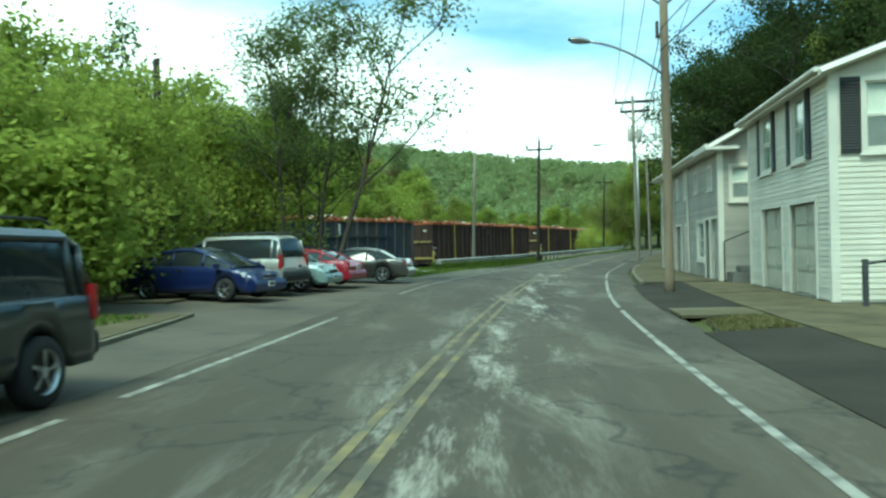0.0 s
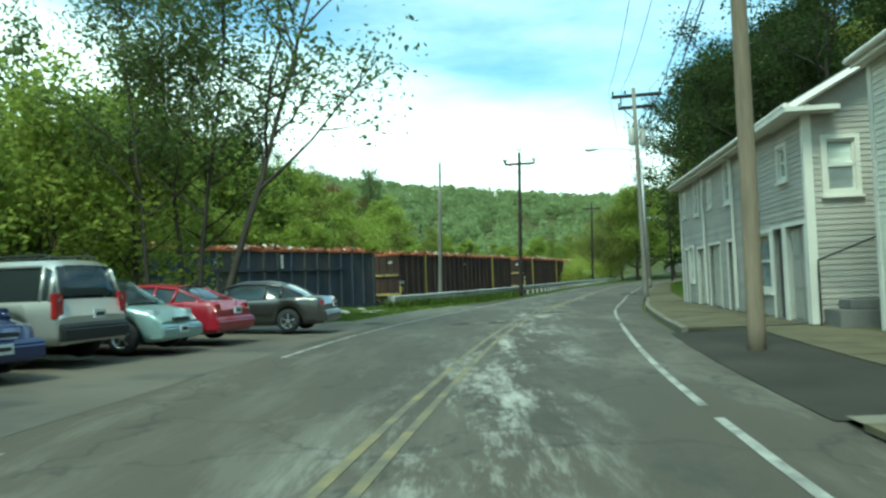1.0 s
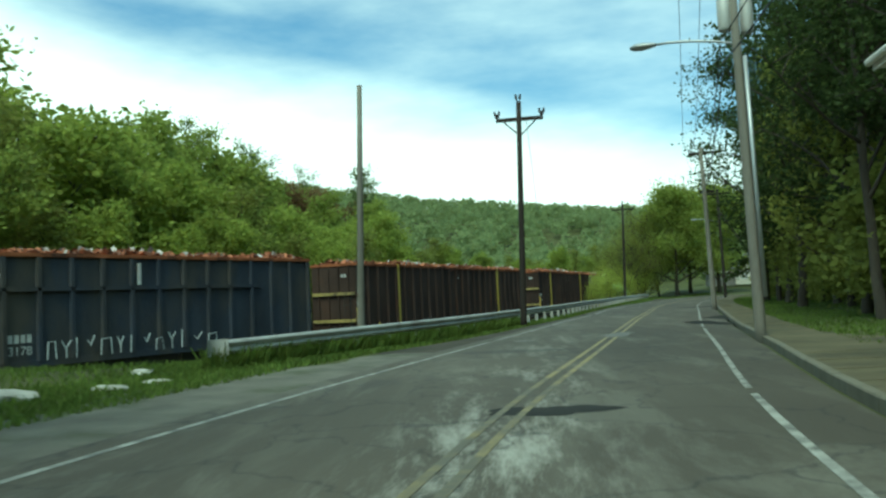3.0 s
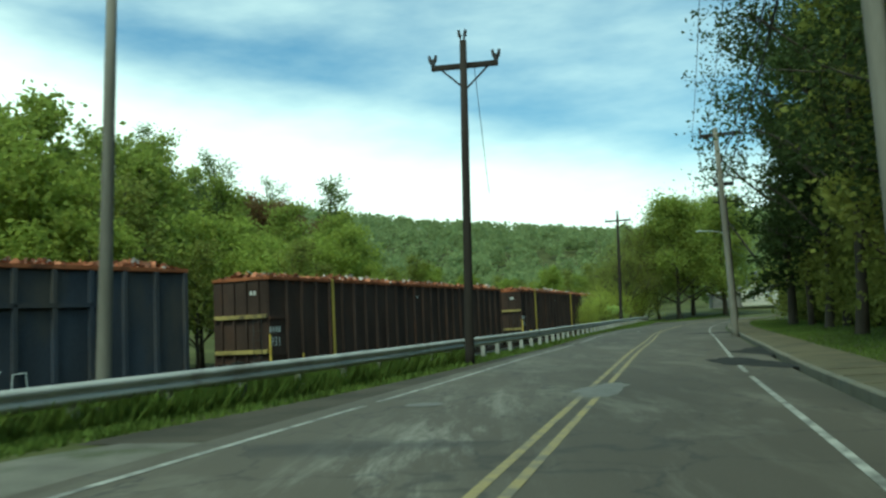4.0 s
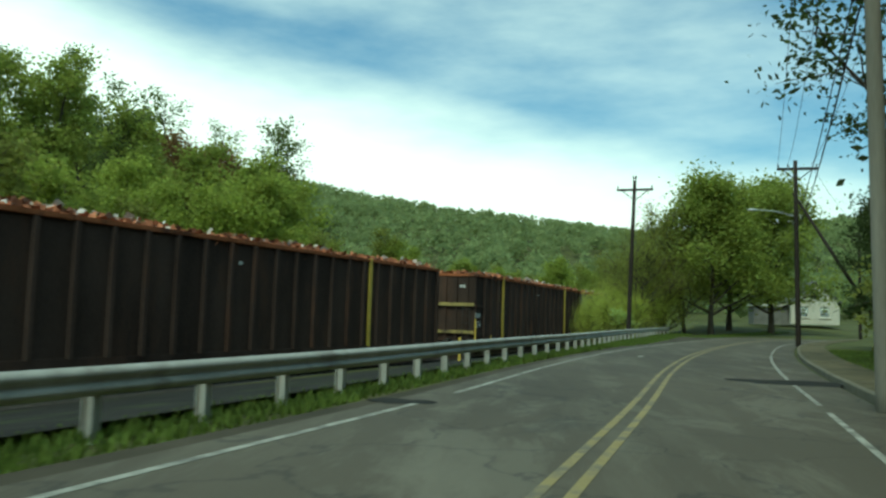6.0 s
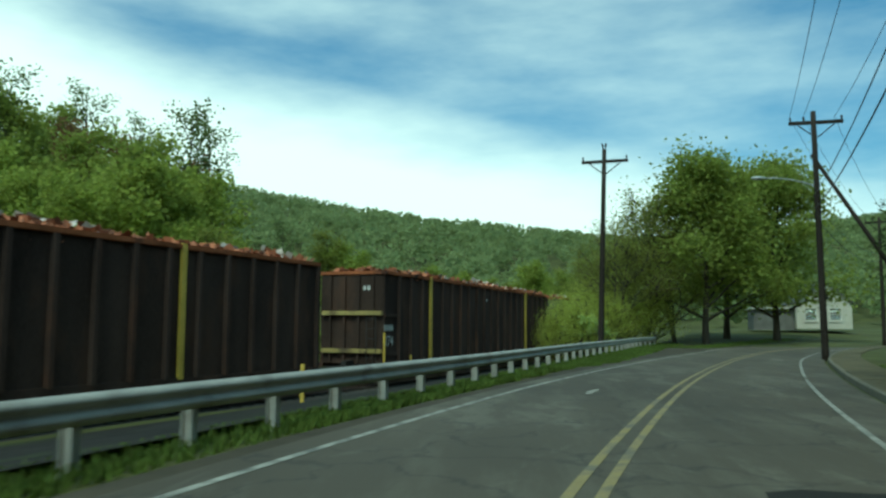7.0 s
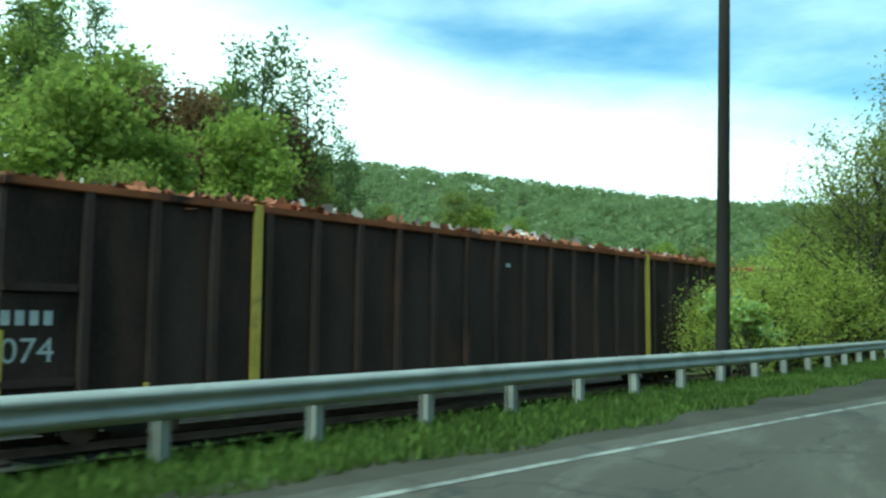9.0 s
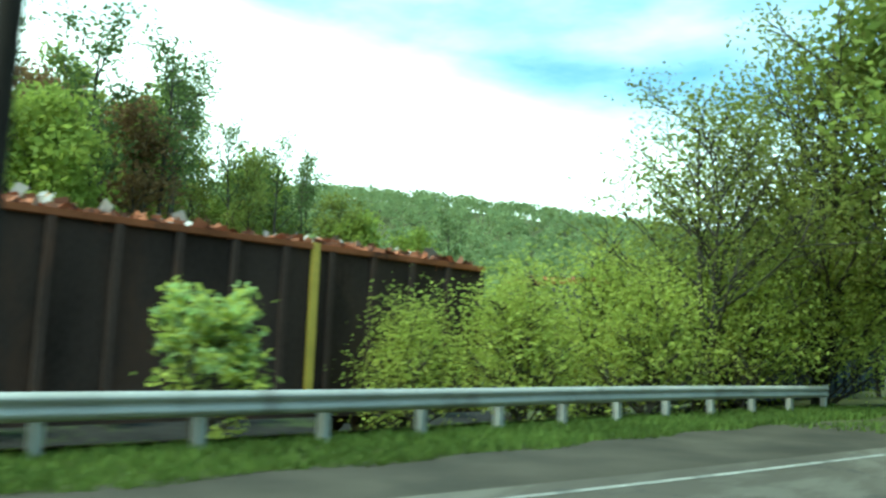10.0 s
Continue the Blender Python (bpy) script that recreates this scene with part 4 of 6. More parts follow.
def street_lamp_arm(parent, z, reach, rise, direction):
    """A curved arm with a cobra head."""
    c, s = math.cos(direction), math.sin(direction)
    pts = [(c * reach * t, s * reach * t, z + rise * (1 - (1 - t) ** 2)) for t in (0, 0.15, 0.3, 0.5, 0.7, 0.85, 1.0)]
    arm = part("lamp_arm", Build().tube(pts, 0.035, 8).mesh("lamp_arm", LAMP_METAL, True), parent, "curved metal lamp arm")
    ex, ey, ez = pts[-1]
    head = Build()
    rings = []
    for t, w, h in ((0, 0.05, 0.05), (0.12, 0.10, 0.07), (0.35, 0.16, 0.10), (0.55, 0.15, 0.09), (0.68, 0.06, 0.04)):
        rings.append([(ex + c * t - s * w * math.cos(a), ey + s * t + c * w * math.cos(a), ez + h * math.sin(a)) for a in [k * math.pi / 5 for k in range(11)]])
    head.sheet(rings)
    part("lamp_head", head.mesh("lamp_head", LAMP_METAL, True), arm, "cobra-head street lamp")
    lens = Build()
    lens.sheet([[(ex + c * t - s * w * math.cos(a), ey + s * t + c * w * math.cos(a), ez - h * math.sin(a)) for a in [k * math.pi / 5 for k in range(6)]] for t, w, h in ((0.25, 0.06, 0.02), (0.36, 0.13, 0.09), (0.52, 0.13, 0.08), (0.62, 0.05, 0.02))])
    part("lamp_lens", lens.mesh("lamp_lens", LAMP_LENS, True), arm)


def transformer(parent, x, y, z):
    can = part("transformer", Build().tube([(x, y, z), (x, y, z + 0.05), (x, y, z + 0.8), (x, y, z + 0.88)], [0.15, 0.17, 0.17, 0.12], 14).mesh("transformer", GALV, True), parent, "grey can transformer")
    for k in (-0.1, 0.1):
        part("bushing", Build().tube([(x + k, y, z + 0.86), (x + k, y, z + 1.06)], [0.045, 0.025], 7).mesh("bushing", INSULATOR), can)


pole_a = pole(9.35, 22.7, 10.4, POLE_WOOD, "brown wooden utility pole with a street lamp arm by the driveway", base_r=0.145, heading=-8)
crossarm(pole_a, 0, 9.15, 2.4, 0, second=True)
street_lamp_arm(pole_a, 6.3, 2.7, 0.75, math.radians(218))
part("cut_out", Build().tube([(-0.2, 0, 7.4), (-0.2, 0, 7.9)], 0.05, 7).mesh("cut_out", INSULATOR), pole_a)

pole_b = pole(13.55, 51.2, 10.85, POLE_GREY, "weathered wooden utility pole with crossarms, transformers and street lamp", 0.095, 0.14, lean=(-0.012, 0), heading=-12)
crossarm(pole_b, 0, 10.5, 2.5, 0, braces=False)
crossarm(pole_b, 0, 9.9, 1.9, 0, second=True)
for s in (-0.78, 0.78):
    part("hanger", Build().box(s - 0.03, s + 0.03, 0.16, 0.24, 9.9, 10.5).mesh("hanger", POLE_DARK), pole_b)
transformer(pole_b, -0.34, 0.05, 7.95)
transformer(pole_b, 0.22, 0.32, 7.9)
street_lamp_arm(pole_b, 7.55, 2.1, 0.35, math.radians(172))
part("riser_pipe", Build().tube([(0.15, -0.16, 1.1), (0.07, -0.15, 7.2)], 0.055, 8).mesh("riser_pipe", LAMP_METAL, True), pole_b, "pale riser pipe up the pole")

pole(2.98, 54.0, 7.85, POLE_GREY, "plain weathered wooden pole by the guard rail", 0.075, 0.115, (0.035, 0))
pole(-7.7, 27.3, 8.3, POLE_DARK, "dark wooden pole rising from the trees by the parked cars", 0.12, 0.17)
pole_l = pole(8.13, 67.1, 10.2, POLE_DARK, "dark wooden utility pole with braced crossarm by the railway", 0.11, 0.15, (0.03, 0), heading=-6)
crossarm(pole_l, 0.29, 9.45, 2.15, 0, second=True)
twin_insulators(pole_l, 0.29, 9.45, 2.15)
pole_c = pole(20.08, 80.75, 9.9, POLE_GREY, "weathered wooden utility pole with crossarm at the sidewalk", lean=(-0.02, 0), heading=-15)
crossarm(pole_c, 0, 9.6, 1.9, 0, second=True)
crossarm(pole_c, 0, 7.2, 0.9, 0, braces=False, second=True)
pole_d = pole(21.72, 126.3, 11.5, POLE_DARK, "dark wooden utility pole with braced crossarm behind the guard rail", 0.12, 0.17, (0.03, 0.0), heading=-14)
crossarm(pole_d, 0.33, 10.85, 2.6, 0, second=True)
for s in (-0.07, 0.07):
    part("insulator", Build().tube([(0.34 + s * 0.5, 0, 11.45), (0.34 + s, 0, 11.62), (0.34 + s * 1.1, 0, 11.64), (0.34 + s * 1.5, 0, 11.85)], [0.03, 0.03, 0.065, 0.05], 8).mesh("insulator", INSULATOR), pole_d)
pole_f = pole(31.5, 120.2, 11.9, POLE_DARK, "dark wooden utility pole with crossarm and a push brace", 0.12, 0.17, (-0.012, 0.0), heading=-10)
crossarm(pole_f, 0, 11.4, 2.45, 0)
street_lamp_arm(pole_f, 8.2, 2.4, 0.5, math.radians(185))
part("push_brace", Build().tube([(-0.28, 0, 9.8), (5.6, 0.5, 0.1)], [0.09, 0.13], 10).mesh("push_brace", POLE_DARK, True), pole_f, "slanting wooden push brace")
pole_g = pole(47.0, 150.0, 10.5, POLE_DARK, "far wooden utility pole with crossarm at the bend", heading=-30)
crossarm(pole_g, 0, 10.1, 2.2, 0)


def wire(a, b, sag, name="overhead_wire", r=0.011):
    a, b = Vector(a), Vector(b)
    pts = []
    for i in range(15):
        t = i / 14
        p = a.lerp(b, t)
        p.z -= sag * 4 * t * (1 - t)
        pts.append(p)
    thing(name, "black overhead wire strung between utility poles", "wire", "overhead wires", Build().tube(pts, r, 5, caps=False).mesh(name, WIRE))


heads = [(8.6, -30.0, 10.2), (9.35, 22.7, 9.35), (13.24, 51.4, 10.8), (19.9, 80.9, 9.85), (31.36, 120.4, 11.65), (47.0, 150.2, 10.4)]
for (xa, ya, za), (xb, yb, zb) in zip(heads, heads[1:]):
    for off in (-1.05, -0.4, 1.05):
        wire((xa + off, ya, za), (xb + off, yb, zb), 0.7)
    wire((xa - 0.12, ya, 6.9), (xb - 0.12, yb, 7.1), 0.8, "telephone_cable", 0.02)
    wire((xa - 0.12, ya, 7.6), (xb - 0.12, yb, 7.7), 0.7, "telephone_cable", 0.016)
wire((8.75, 67.2, 9.3), (9.0, 66.9, 5.2), 0.0, "hanging_wire")


# ---- houses ----
def wall(length, height, thick, openings):
    """A wall along +x from 0, outer face at y = 0, inner at y = thick, with openings (x0, x1, z0, z1) cut through."""
    xs = sorted({0.0, length, *[v for o in openings for v in o[:2]]})
    zs = sorted({0.0, height, *[v for o in openings for v in o[2:]]})
    solid = {(i, k) for i in range(len(xs) - 1) for k in range(len(zs) - 1)
             if not any(o[0] < (xs[i] + xs[i + 1]) / 2 < o[1] and o[2] < (zs[k] + zs[k + 1]) / 2 < o[3] for o in openings)}
    b = Build()
    index = {}

    def vert(i, k, back):
        if (i, k, back) not in index:
            index[i, k, back] = len(b.v)
            b.v.append((xs[i], thick if back else 0.0, zs[k]))
        return index[i, k, back]

    for i, k in solid:
        q = [(i, k), (i + 1, k), (i + 1, k + 1), (i, k + 1)]
        b.f.append(tuple(vert(*p, False) for p in q))
        b.f.append(tuple(vert(*p, True) for p in reversed(q)))
        for (di, dk), (p, r) in zip(((0, -1), (1, 0), (0, 1), (-1, 0)), ((0, 1), (1, 2), (2, 3), (3, 0))):
            if (i + di, k + dk) not in solid:
                b.f.append((vert(*q[r], False), vert(*q[p], False), vert(*q[p], True), vert(*q[r], True)))
    return b


BOARD = mesh_of("siding_board", [(0, 0, 0), (1, 0, 0), (0, -0.022, 0), (1, -0.022, 0), (0, -0.006, 0.118), (1, -0.006, 0.118), (0, 0, 0.118), (1, 0, 0.118)],
                [(2, 3, 5, 4), (0, 1, 3, 2), (0, 2, 4, 6), (1, 7, 5, 3), (4, 5, 7, 6)])


def cladding(parent, m, length, z0, z1, openings, mat, slope_top=None):
    """Clapboards as boards of their own round the openings."""
    key = "siding_board_" + mat.name
    me = bpy.data.meshes.get(key)
    if not me:
        me = BOARD.copy()
        me.name = key
        me.materials.append(mat)
    z = z0
    while z < z1 - 0.05:
        lim = (0.0, length)
        if slope_top:
            lim = slope_top(z + 0.06)
            if lim[1] - lim[0] < 0.2:
                break
        cuts = sorted((o[0], o[1]) for o in openings if o[2] < z + 0.1 and o[3] > z + 0.02)
        x = lim[0]
        for a, c in cuts + [(lim[1], lim[1])]:
            if a - x > 0.04:
                ob = new("siding_board", me)
                ob.parent = parent
                ob.matrix_basis = m @ pose(x, 0, z) @ Matrix.Diagonal((a - x, 1, 1, 1))
            x = max(x, c)
        z += 0.12


def window(parent, m, x0, x1, z0, z1, shutters=0.0, blind=0.45):
    """A double-hung window with frame, sill, sashes and a half-drawn blind."""
    # dark board behind the pane, painted as the shade inside the room
    w = part("window", Build().box(x0 + 0.02, x1 - 0.02, 0.09, 0.10, z0 + 0.02, z1 - 0.02, m).mesh("window", ROOM_SHADE), parent, "double-hung window with white frame")
    t = 0.10
    fr = Build()
    for a, b_, c, d in ((x0 - t, x0, z0 - t, z1 + t), (x1, x1 + t, z0 - t, z1 + t), (x0, x1, z1, z1 + t), (x0, x1, z0 - t, z0)):
        fr.box(a, b_, -0.05, 0.05, c, d, m)
    part("frame", fr.mesh("frame", TRIM_WHITE), w)
    part("sill", Build().box(x0 - t - 0.04, x1 + t + 0.04, -0.10, 0.02, z0 - t - 0.05, z0 - t, m).mesh("sill", TRIM_WHITE), w)
    zm = (z0 + z1) / 2
    sash = Build()
    for a, b_, c, d in ((x0, x0 + 0.045, z0, z1), (x1 - 0.045, x1, z0, z1), (x0, x1, zm - 0.03, zm + 0.03), (x0, x1, z0, z0 + 0.05), (x0, x1, z1 - 0.05, z1)):
        sash.box(a, b_, 0.01, 0.06, c, d, m)
    part("sash", sash.mesh("sash", TRIM_WHITE), w)
    if blind:
        part("blind", Build().box(x0 + 0.03, x1 - 0.03, 0.07, 0.08, z1 - blind * (z1 - z0), z1 - 0.02, m).mesh("blind", BLIND), w, "pale half-drawn blind")
    pane = part("pane", Build().box(x0 + 0.045, x1 - 0.045, 0.035, 0.039, z0 + 0.05, z1 - 0.05, m).mesh("pane", PANE), w)
    pane.visible_shadow = False
    if shutters:
        for a, b_ in ((x0 - t - shutters, x0 - t - 0.01), (x1 + t + 0.01, x1 + t + shutters)):
            # one saw-toothed board: sloping louvres between plain top and foot
            teeth = [(0.055, z1 + 0.1), (0.025, z1 + 0.1), (0.025, z0 - 0.1), (0.055, z0 - 0.1), (0.055, z0)]
            z = z0
            while z < z1 - 0.06:
                teeth += [(0.072, z + 0.004), (0.042, z + 0.056)]
                z += 0.06
            teeth += [(0.055, z1)]
            sh = Build().prism([(-d, z) for d, z in teeth], a, b_, m @ Matrix(((0, 1, 0, 0), (1, 0, 0, 0), (0, 0, 1, 0), (0, 0, 0, 1))))
            part("shutter", sh.mesh("shutter", SHUTTER), w, "black louvred shutter")


def garage_door(parent, m, x0, x1, z0, z1, mat, panels=4, name="garage_door"):
    g = part(name, Build().box(x0, x1, 0.13, 0.16, z0, z1, m).mesh(name, mat), parent, "pale panelled garage door" if mat is GARAGE else "")
    n = panels
    for r in range(n):
        for c in range(2):
            xa = x0 + (x1 - x0) * c / 2 + 0.06
            xb = x0 + (x1 - x0) * (c + 1) / 2 - 0.06
            za = z0 + (z1 - z0) * r / n + 0.05
            zb = z0 + (z1 - z0) * (r + 1) / n - 0.05
            part("door_panel", Build().box(xa, xb, 0.105, 0.135, za, zb, m).mesh("door_panel", mat, bevel=0.012), g)
    fr = Build()
    for a, b_, c, d in ((x0 - 0.10, x0, z0, z1 + 0.10), (x1, x1 + 0.10, z0, z1 + 0.10), (x0, x1, z1, z1 + 0.10)):
        fr.box(a, b_, -0.035, 0.14, c, d, m)
    part("door_frame", fr.mesh("door_frame", TRIM_WHITE), g)
    part("handle", Build().tube([m @ Vector(((x0 + x1) / 2 - 0.08, 0.09, z0 + 0.75)), m @ Vector(((x0 + x1) / 2 + 0.08, 0.09, z0 + 0.75))], 0.014, 6).mesh("handle", CHROME), g)


def roof_slab(parent, pts, thick, mat, name="roof"):
    """A roof plane as a slab with shingle courses: pts are eave a, eave b, ridge b, ridge a."""
    a, b, c, d = [Vector(p) for p in pts]
    n = (b - a).cross(d - a).normalized()
    if n.z < 0:
        n = -n
    bu = Build()
    top = [a, b, c, d]
    bu.add([p for p in top] + [p - n * thick for p in top], [(0, 1, 2, 3), (7, 6, 5, 4), (0, 4, 5, 1), (1, 5, 6, 2), (2, 6, 7, 3), (3, 7, 4, 0)])
    r = part(name, bu.mesh(name, mat), parent, "grey shingle roof")
    rows = max(3, int((d - a).length / 0.28))
    for i in range(rows):
        t0, t1 = i / rows, (i + 1) / rows
        p = [a.lerp(d, t0) + n * 0.022, b.lerp(c, t0) + n * 0.022, b.lerp(c, t1) + n * 0.004, a.lerp(d, t1) + n * 0.004]
        q = [a.lerp(d, t0) + n * 0.001, b.lerp(c, t0) + n * 0.001]
        part("shingle_course", mesh_of("shingle_course", p + q, [(0, 1, 2, 3), (0, 4, 5, 1)], mat), r)
    return r


def shell(h, L, W, H, front_open, end_open, mat, rise, overhang=0.32):
    """Walls, cladding, roof and trim of a two-storey house. Local x runs along the front, outside is -y; the end wall stands at x = L."""
    ident = pose(0, 0, 0)
    grow = lambda os: [(a - 0.1, b + 0.1, c - 0.1, d + 0.1) for a, b, c, d in os]
    fw = part("front_wall", wall(L, H, 0.2, front_open).mesh("front_wall", mat), h)
    cladding(fw, ident, L, 0.05, H, grow(front_open), mat)
    ew = part("end_wall", wall(W, H, 0.2, end_open).mesh("end_wall", mat), h)
    ew.matrix_basis = pose(L, 0.0, 0, 0, 0, 90)
    cladding(ew, ident, W, 0.05, H, grow(end_open), mat)
    part("back_wall", Build().box(0, L - 0.2, W - 0.2, W, 0, H).mesh("back_wall", mat), h)
    part("far_wall", Build().box(0, 0.2, 0.2, W - 0.2, 0, H).mesh("far_wall", mat), h)
    ridge = H + rise
    ov = overhang
    roof_slab(h, [(-0.15, -ov, H - 0.02), (L + ov, -ov, H - 0.02), (L + ov, W / 2, ridge), (-0.15, W / 2, ridge)], 0.12, ROOF)
    roof_slab(h, [(L + ov, W + ov, H - 0.02), (-0.15, W + ov, H - 0.02), (-0.15, W / 2, ridge), (L + ov, W / 2, ridge)], 0.12, ROOF)
    for x in (0.02, L - 0.18):
        part("gable", mesh_of("gable", [(x, 0.0, H), (x, W, H), (x, W / 2, ridge - 0.15), (x + 0.16, 0.0, H), (x + 0.16, W, H), (x + 0.16, W / 2, ridge - 0.15)],
                              [(0, 1, 2), (5, 4, 3), (0, 3, 4, 1), (1, 4, 5, 2), (2, 5, 3, 0)], mat), h)
    part("fascia", Build().box(-0.15, L + ov, -ov - 0.03, -ov, H - 0.22, H - 0.04).mesh("fascia", TRIM_WHITE), h)
    part("soffit", Build().box(-0.15, L + ov, -ov, -0.03, H - 0.19, H - 0.16).mesh("soffit", TRIM_WHITE), h)
    part("gutter", Build().tube([(-0.15, -ov - 0.09, H - 0.09), (L + ov, -ov - 0.09, H - 0.09)], 0.06, 8).mesh("gutter", TRIM_WHITE), h, "white roof gutter")
    rk = Build()
    for y0 in (-ov, W + ov):
        rk.tube([(L + ov + 0.02, y0, H - 0.14), (L + ov + 0.02, W / 2, ridge - 0.10)], 0.09, 4)
    part("rake_board", rk.mesh("rake_board", TRIM_WHITE), h)
    part("corner_board", Build().box(L - 0.13, L + 0.035, -0.04, 0.0, 0, H).box(L, L + 0.035, 0.0, 0.14, 0, H).mesh("corner_board", TRIM_WHITE), h)
    part("corner_board", Build().box(-0.03, 0.13, -0.04, 0.0, 0, H).mesh("corner_board", TRIM_WHITE), h)
    part("foundation", Build().box(0.02, L - 0.02, 0.02, W - 0.02, -0.6, 0.02).mesh("foundation", FOUNDATION), h)
    return ident, pose(L, 0.0, 0, 0, 0, 90)


def house_white():
    h = thing("white_house", "white clapboard house with black shutters and two pale garage doors", "house", "houses by the sidewalk")
    fo = [(1.75, 2.9, 3.35, 4.85), (5.1, 6.2, 3.35, 4.85), (1.6, 3.85, 0.0, 2.25), (4.7, 6.9, 0.0, 2.25)]
    eo = [(0.72, 1.9, 3.3, 4.75), (4.6, 5.8, 3.3, 4.75)]
    front, end = shell(h, 8.05, 7.6, 5.1, fo, eo, SIDING_WHITE, 1.4, 0.26)
    window(h, front, *fo[0], shutters=0.36, blind=0.5)
    window(h, front, *fo[1], shutters=0.40, blind=0.35)
    garage_door(h, front, *fo[2], GARAGE)
    garage_door(h, front, *fo[3], GARAGE)
    window(h, end, *eo[0], shutters=0.42, blind=0.55)
    window(h, end, *eo[1], shutters=0.42, blind=0.55)
    part("wall_lamp", Build().tube([end @ Vector((2.3, -0.02, 3.0)), end @ Vector((2.3, -0.16, 3.0)), end @ Vector((2.3, -0.22, 2.9))], [0.05, 0.09, 0.03], 8).mesh("wall_lamp", CAR_TRIM), h)
    rail = Build()
    for s, z in ((0.35, 0.95), (1.5, 1.05), (2.9, 1.55)):
        rail.box(s - 0.05, s + 0.05, -0.95, -0.85, -0.2, z, end)
    rail.tube([end @ Vector((0.35, -0.9, 0.85)), end @ Vector((1.5, -0.9, 1.0)), end @ Vector((2.9, -0.9, 1.5))], 0.03, 6)
    part("handrail", rail.mesh("handrail", DOOR_DARK), h, "dark handrail on square posts")
    h.matrix_world = pose(12.32, 24.65, 0.12, 0, 0, -95.6)
    return h


def house_grey():
    h = thing("grey_house", "long weathered grey clapboard house with garage doors and white corner trim", "house", "houses by the sidewalk")
    fo = [(0.83, 1.29, 3.40, 4.20), (3.17, 3.86, 3.30, 4.50), (5.80, 6.30, 3.40, 4.15), (8.28, 8.92, 3.30, 4.40), (11.13, 11.64, 3.35, 4.05), (14.08, 14.67, 3.30, 4.00),
          (0.69, 1.33, 0.00, 2.05), (1.75, 2.48, 0.90, 2.10), (3.31, 4.78, 0.00, 2.00), (5.43, 7.18, 0.00, 2.05), (8.28, 8.97, 0.00, 2.05), (11.50, 13.06, 0.70, 2.10), (13.25, 14.08, 0.00, 2.15), (14.35, 15.73, 0.00, 2.15)]
    eo = [(0.42, 1.0, 2.8, 3.9), (4.2, 5.0, 2.85, 4.05)]
    front, end = shell(h, 16.0, 8.2, 4.7, fo, eo, SIDING_GREY, 2.4, 0.36)
    for o in fo[:6]:
        window(h, front, *o, blind=0.5 if o in (fo[1], fo[3]) else 0.0)
    window(h, front, *fo[7], blind=0.0)
    window(h, front, *fo[11], blind=0.0)
    garage_door(h, front, *fo[6], DOOR_DARK, 3, "house_door")
    garage_door(h, front, *fo[8], GARAGE)
    garage_door(h, front, *fo[9], GARAGE)
    garage_door(h, front, *fo[10], DOOR_DARK, 3, "house_door")
    garage_door(h, front, *fo[12], DOOR_DARK, 3, "house_door")
    garage_door(h, front, *fo[13], SIDING_GREY, 3, "house_door")
    for o in eo:
        window(h, end, *o, blind=0.5)
    for x in (5.1, 9.5):
        part("downpipe", Build().tube([(x, -0.36, 4.58), (x, -0.10, 4.4), (x, -0.08, 0.1)], 0.045, 8).mesh("downpipe", TRIM_WHITE), h, "white rain pipe")
    part("canopy", Build().prism([(13.7, 4.46), (16.5, 4.46), (16.5, 4.56), (13.7, 4.56)], -0.5, 0.6).mesh("canopy", TRIM_WHITE), h, "white shed eave over the corner")
    rail = Build().tube([end @ Vector((0.1, -0.15, 1.35)), end @ Vector((1.6, -0.9, 2.0)), end @ Vector((2.6, -1.2, 2.1))], 0.022, 6)
    for s, a, z in ((0.1, -0.15, 1.35), (1.6, -0.9, 2.0)):
        rail.tube([end @ Vector((s, a, z)), end @ Vector((s, a, -0.1))], 0.022, 6)
    part("handrail", rail.mesh("handrail", CAR_TRIM), h, "dark metal handrail")
    steps = part("stoop", Build().box(0.2, 1.7, -1.0, 0, -0.3, 0.32, end).box(0.5, 1.7, -0.7, 0, 0.32, 0.5, end).mesh("stoop", FOUNDATION, bevel=0.02), h, "block stoop")
    h.matrix_world = pose(13.39, 42.92, 0.12, 0, 0, -94.95)
    return h


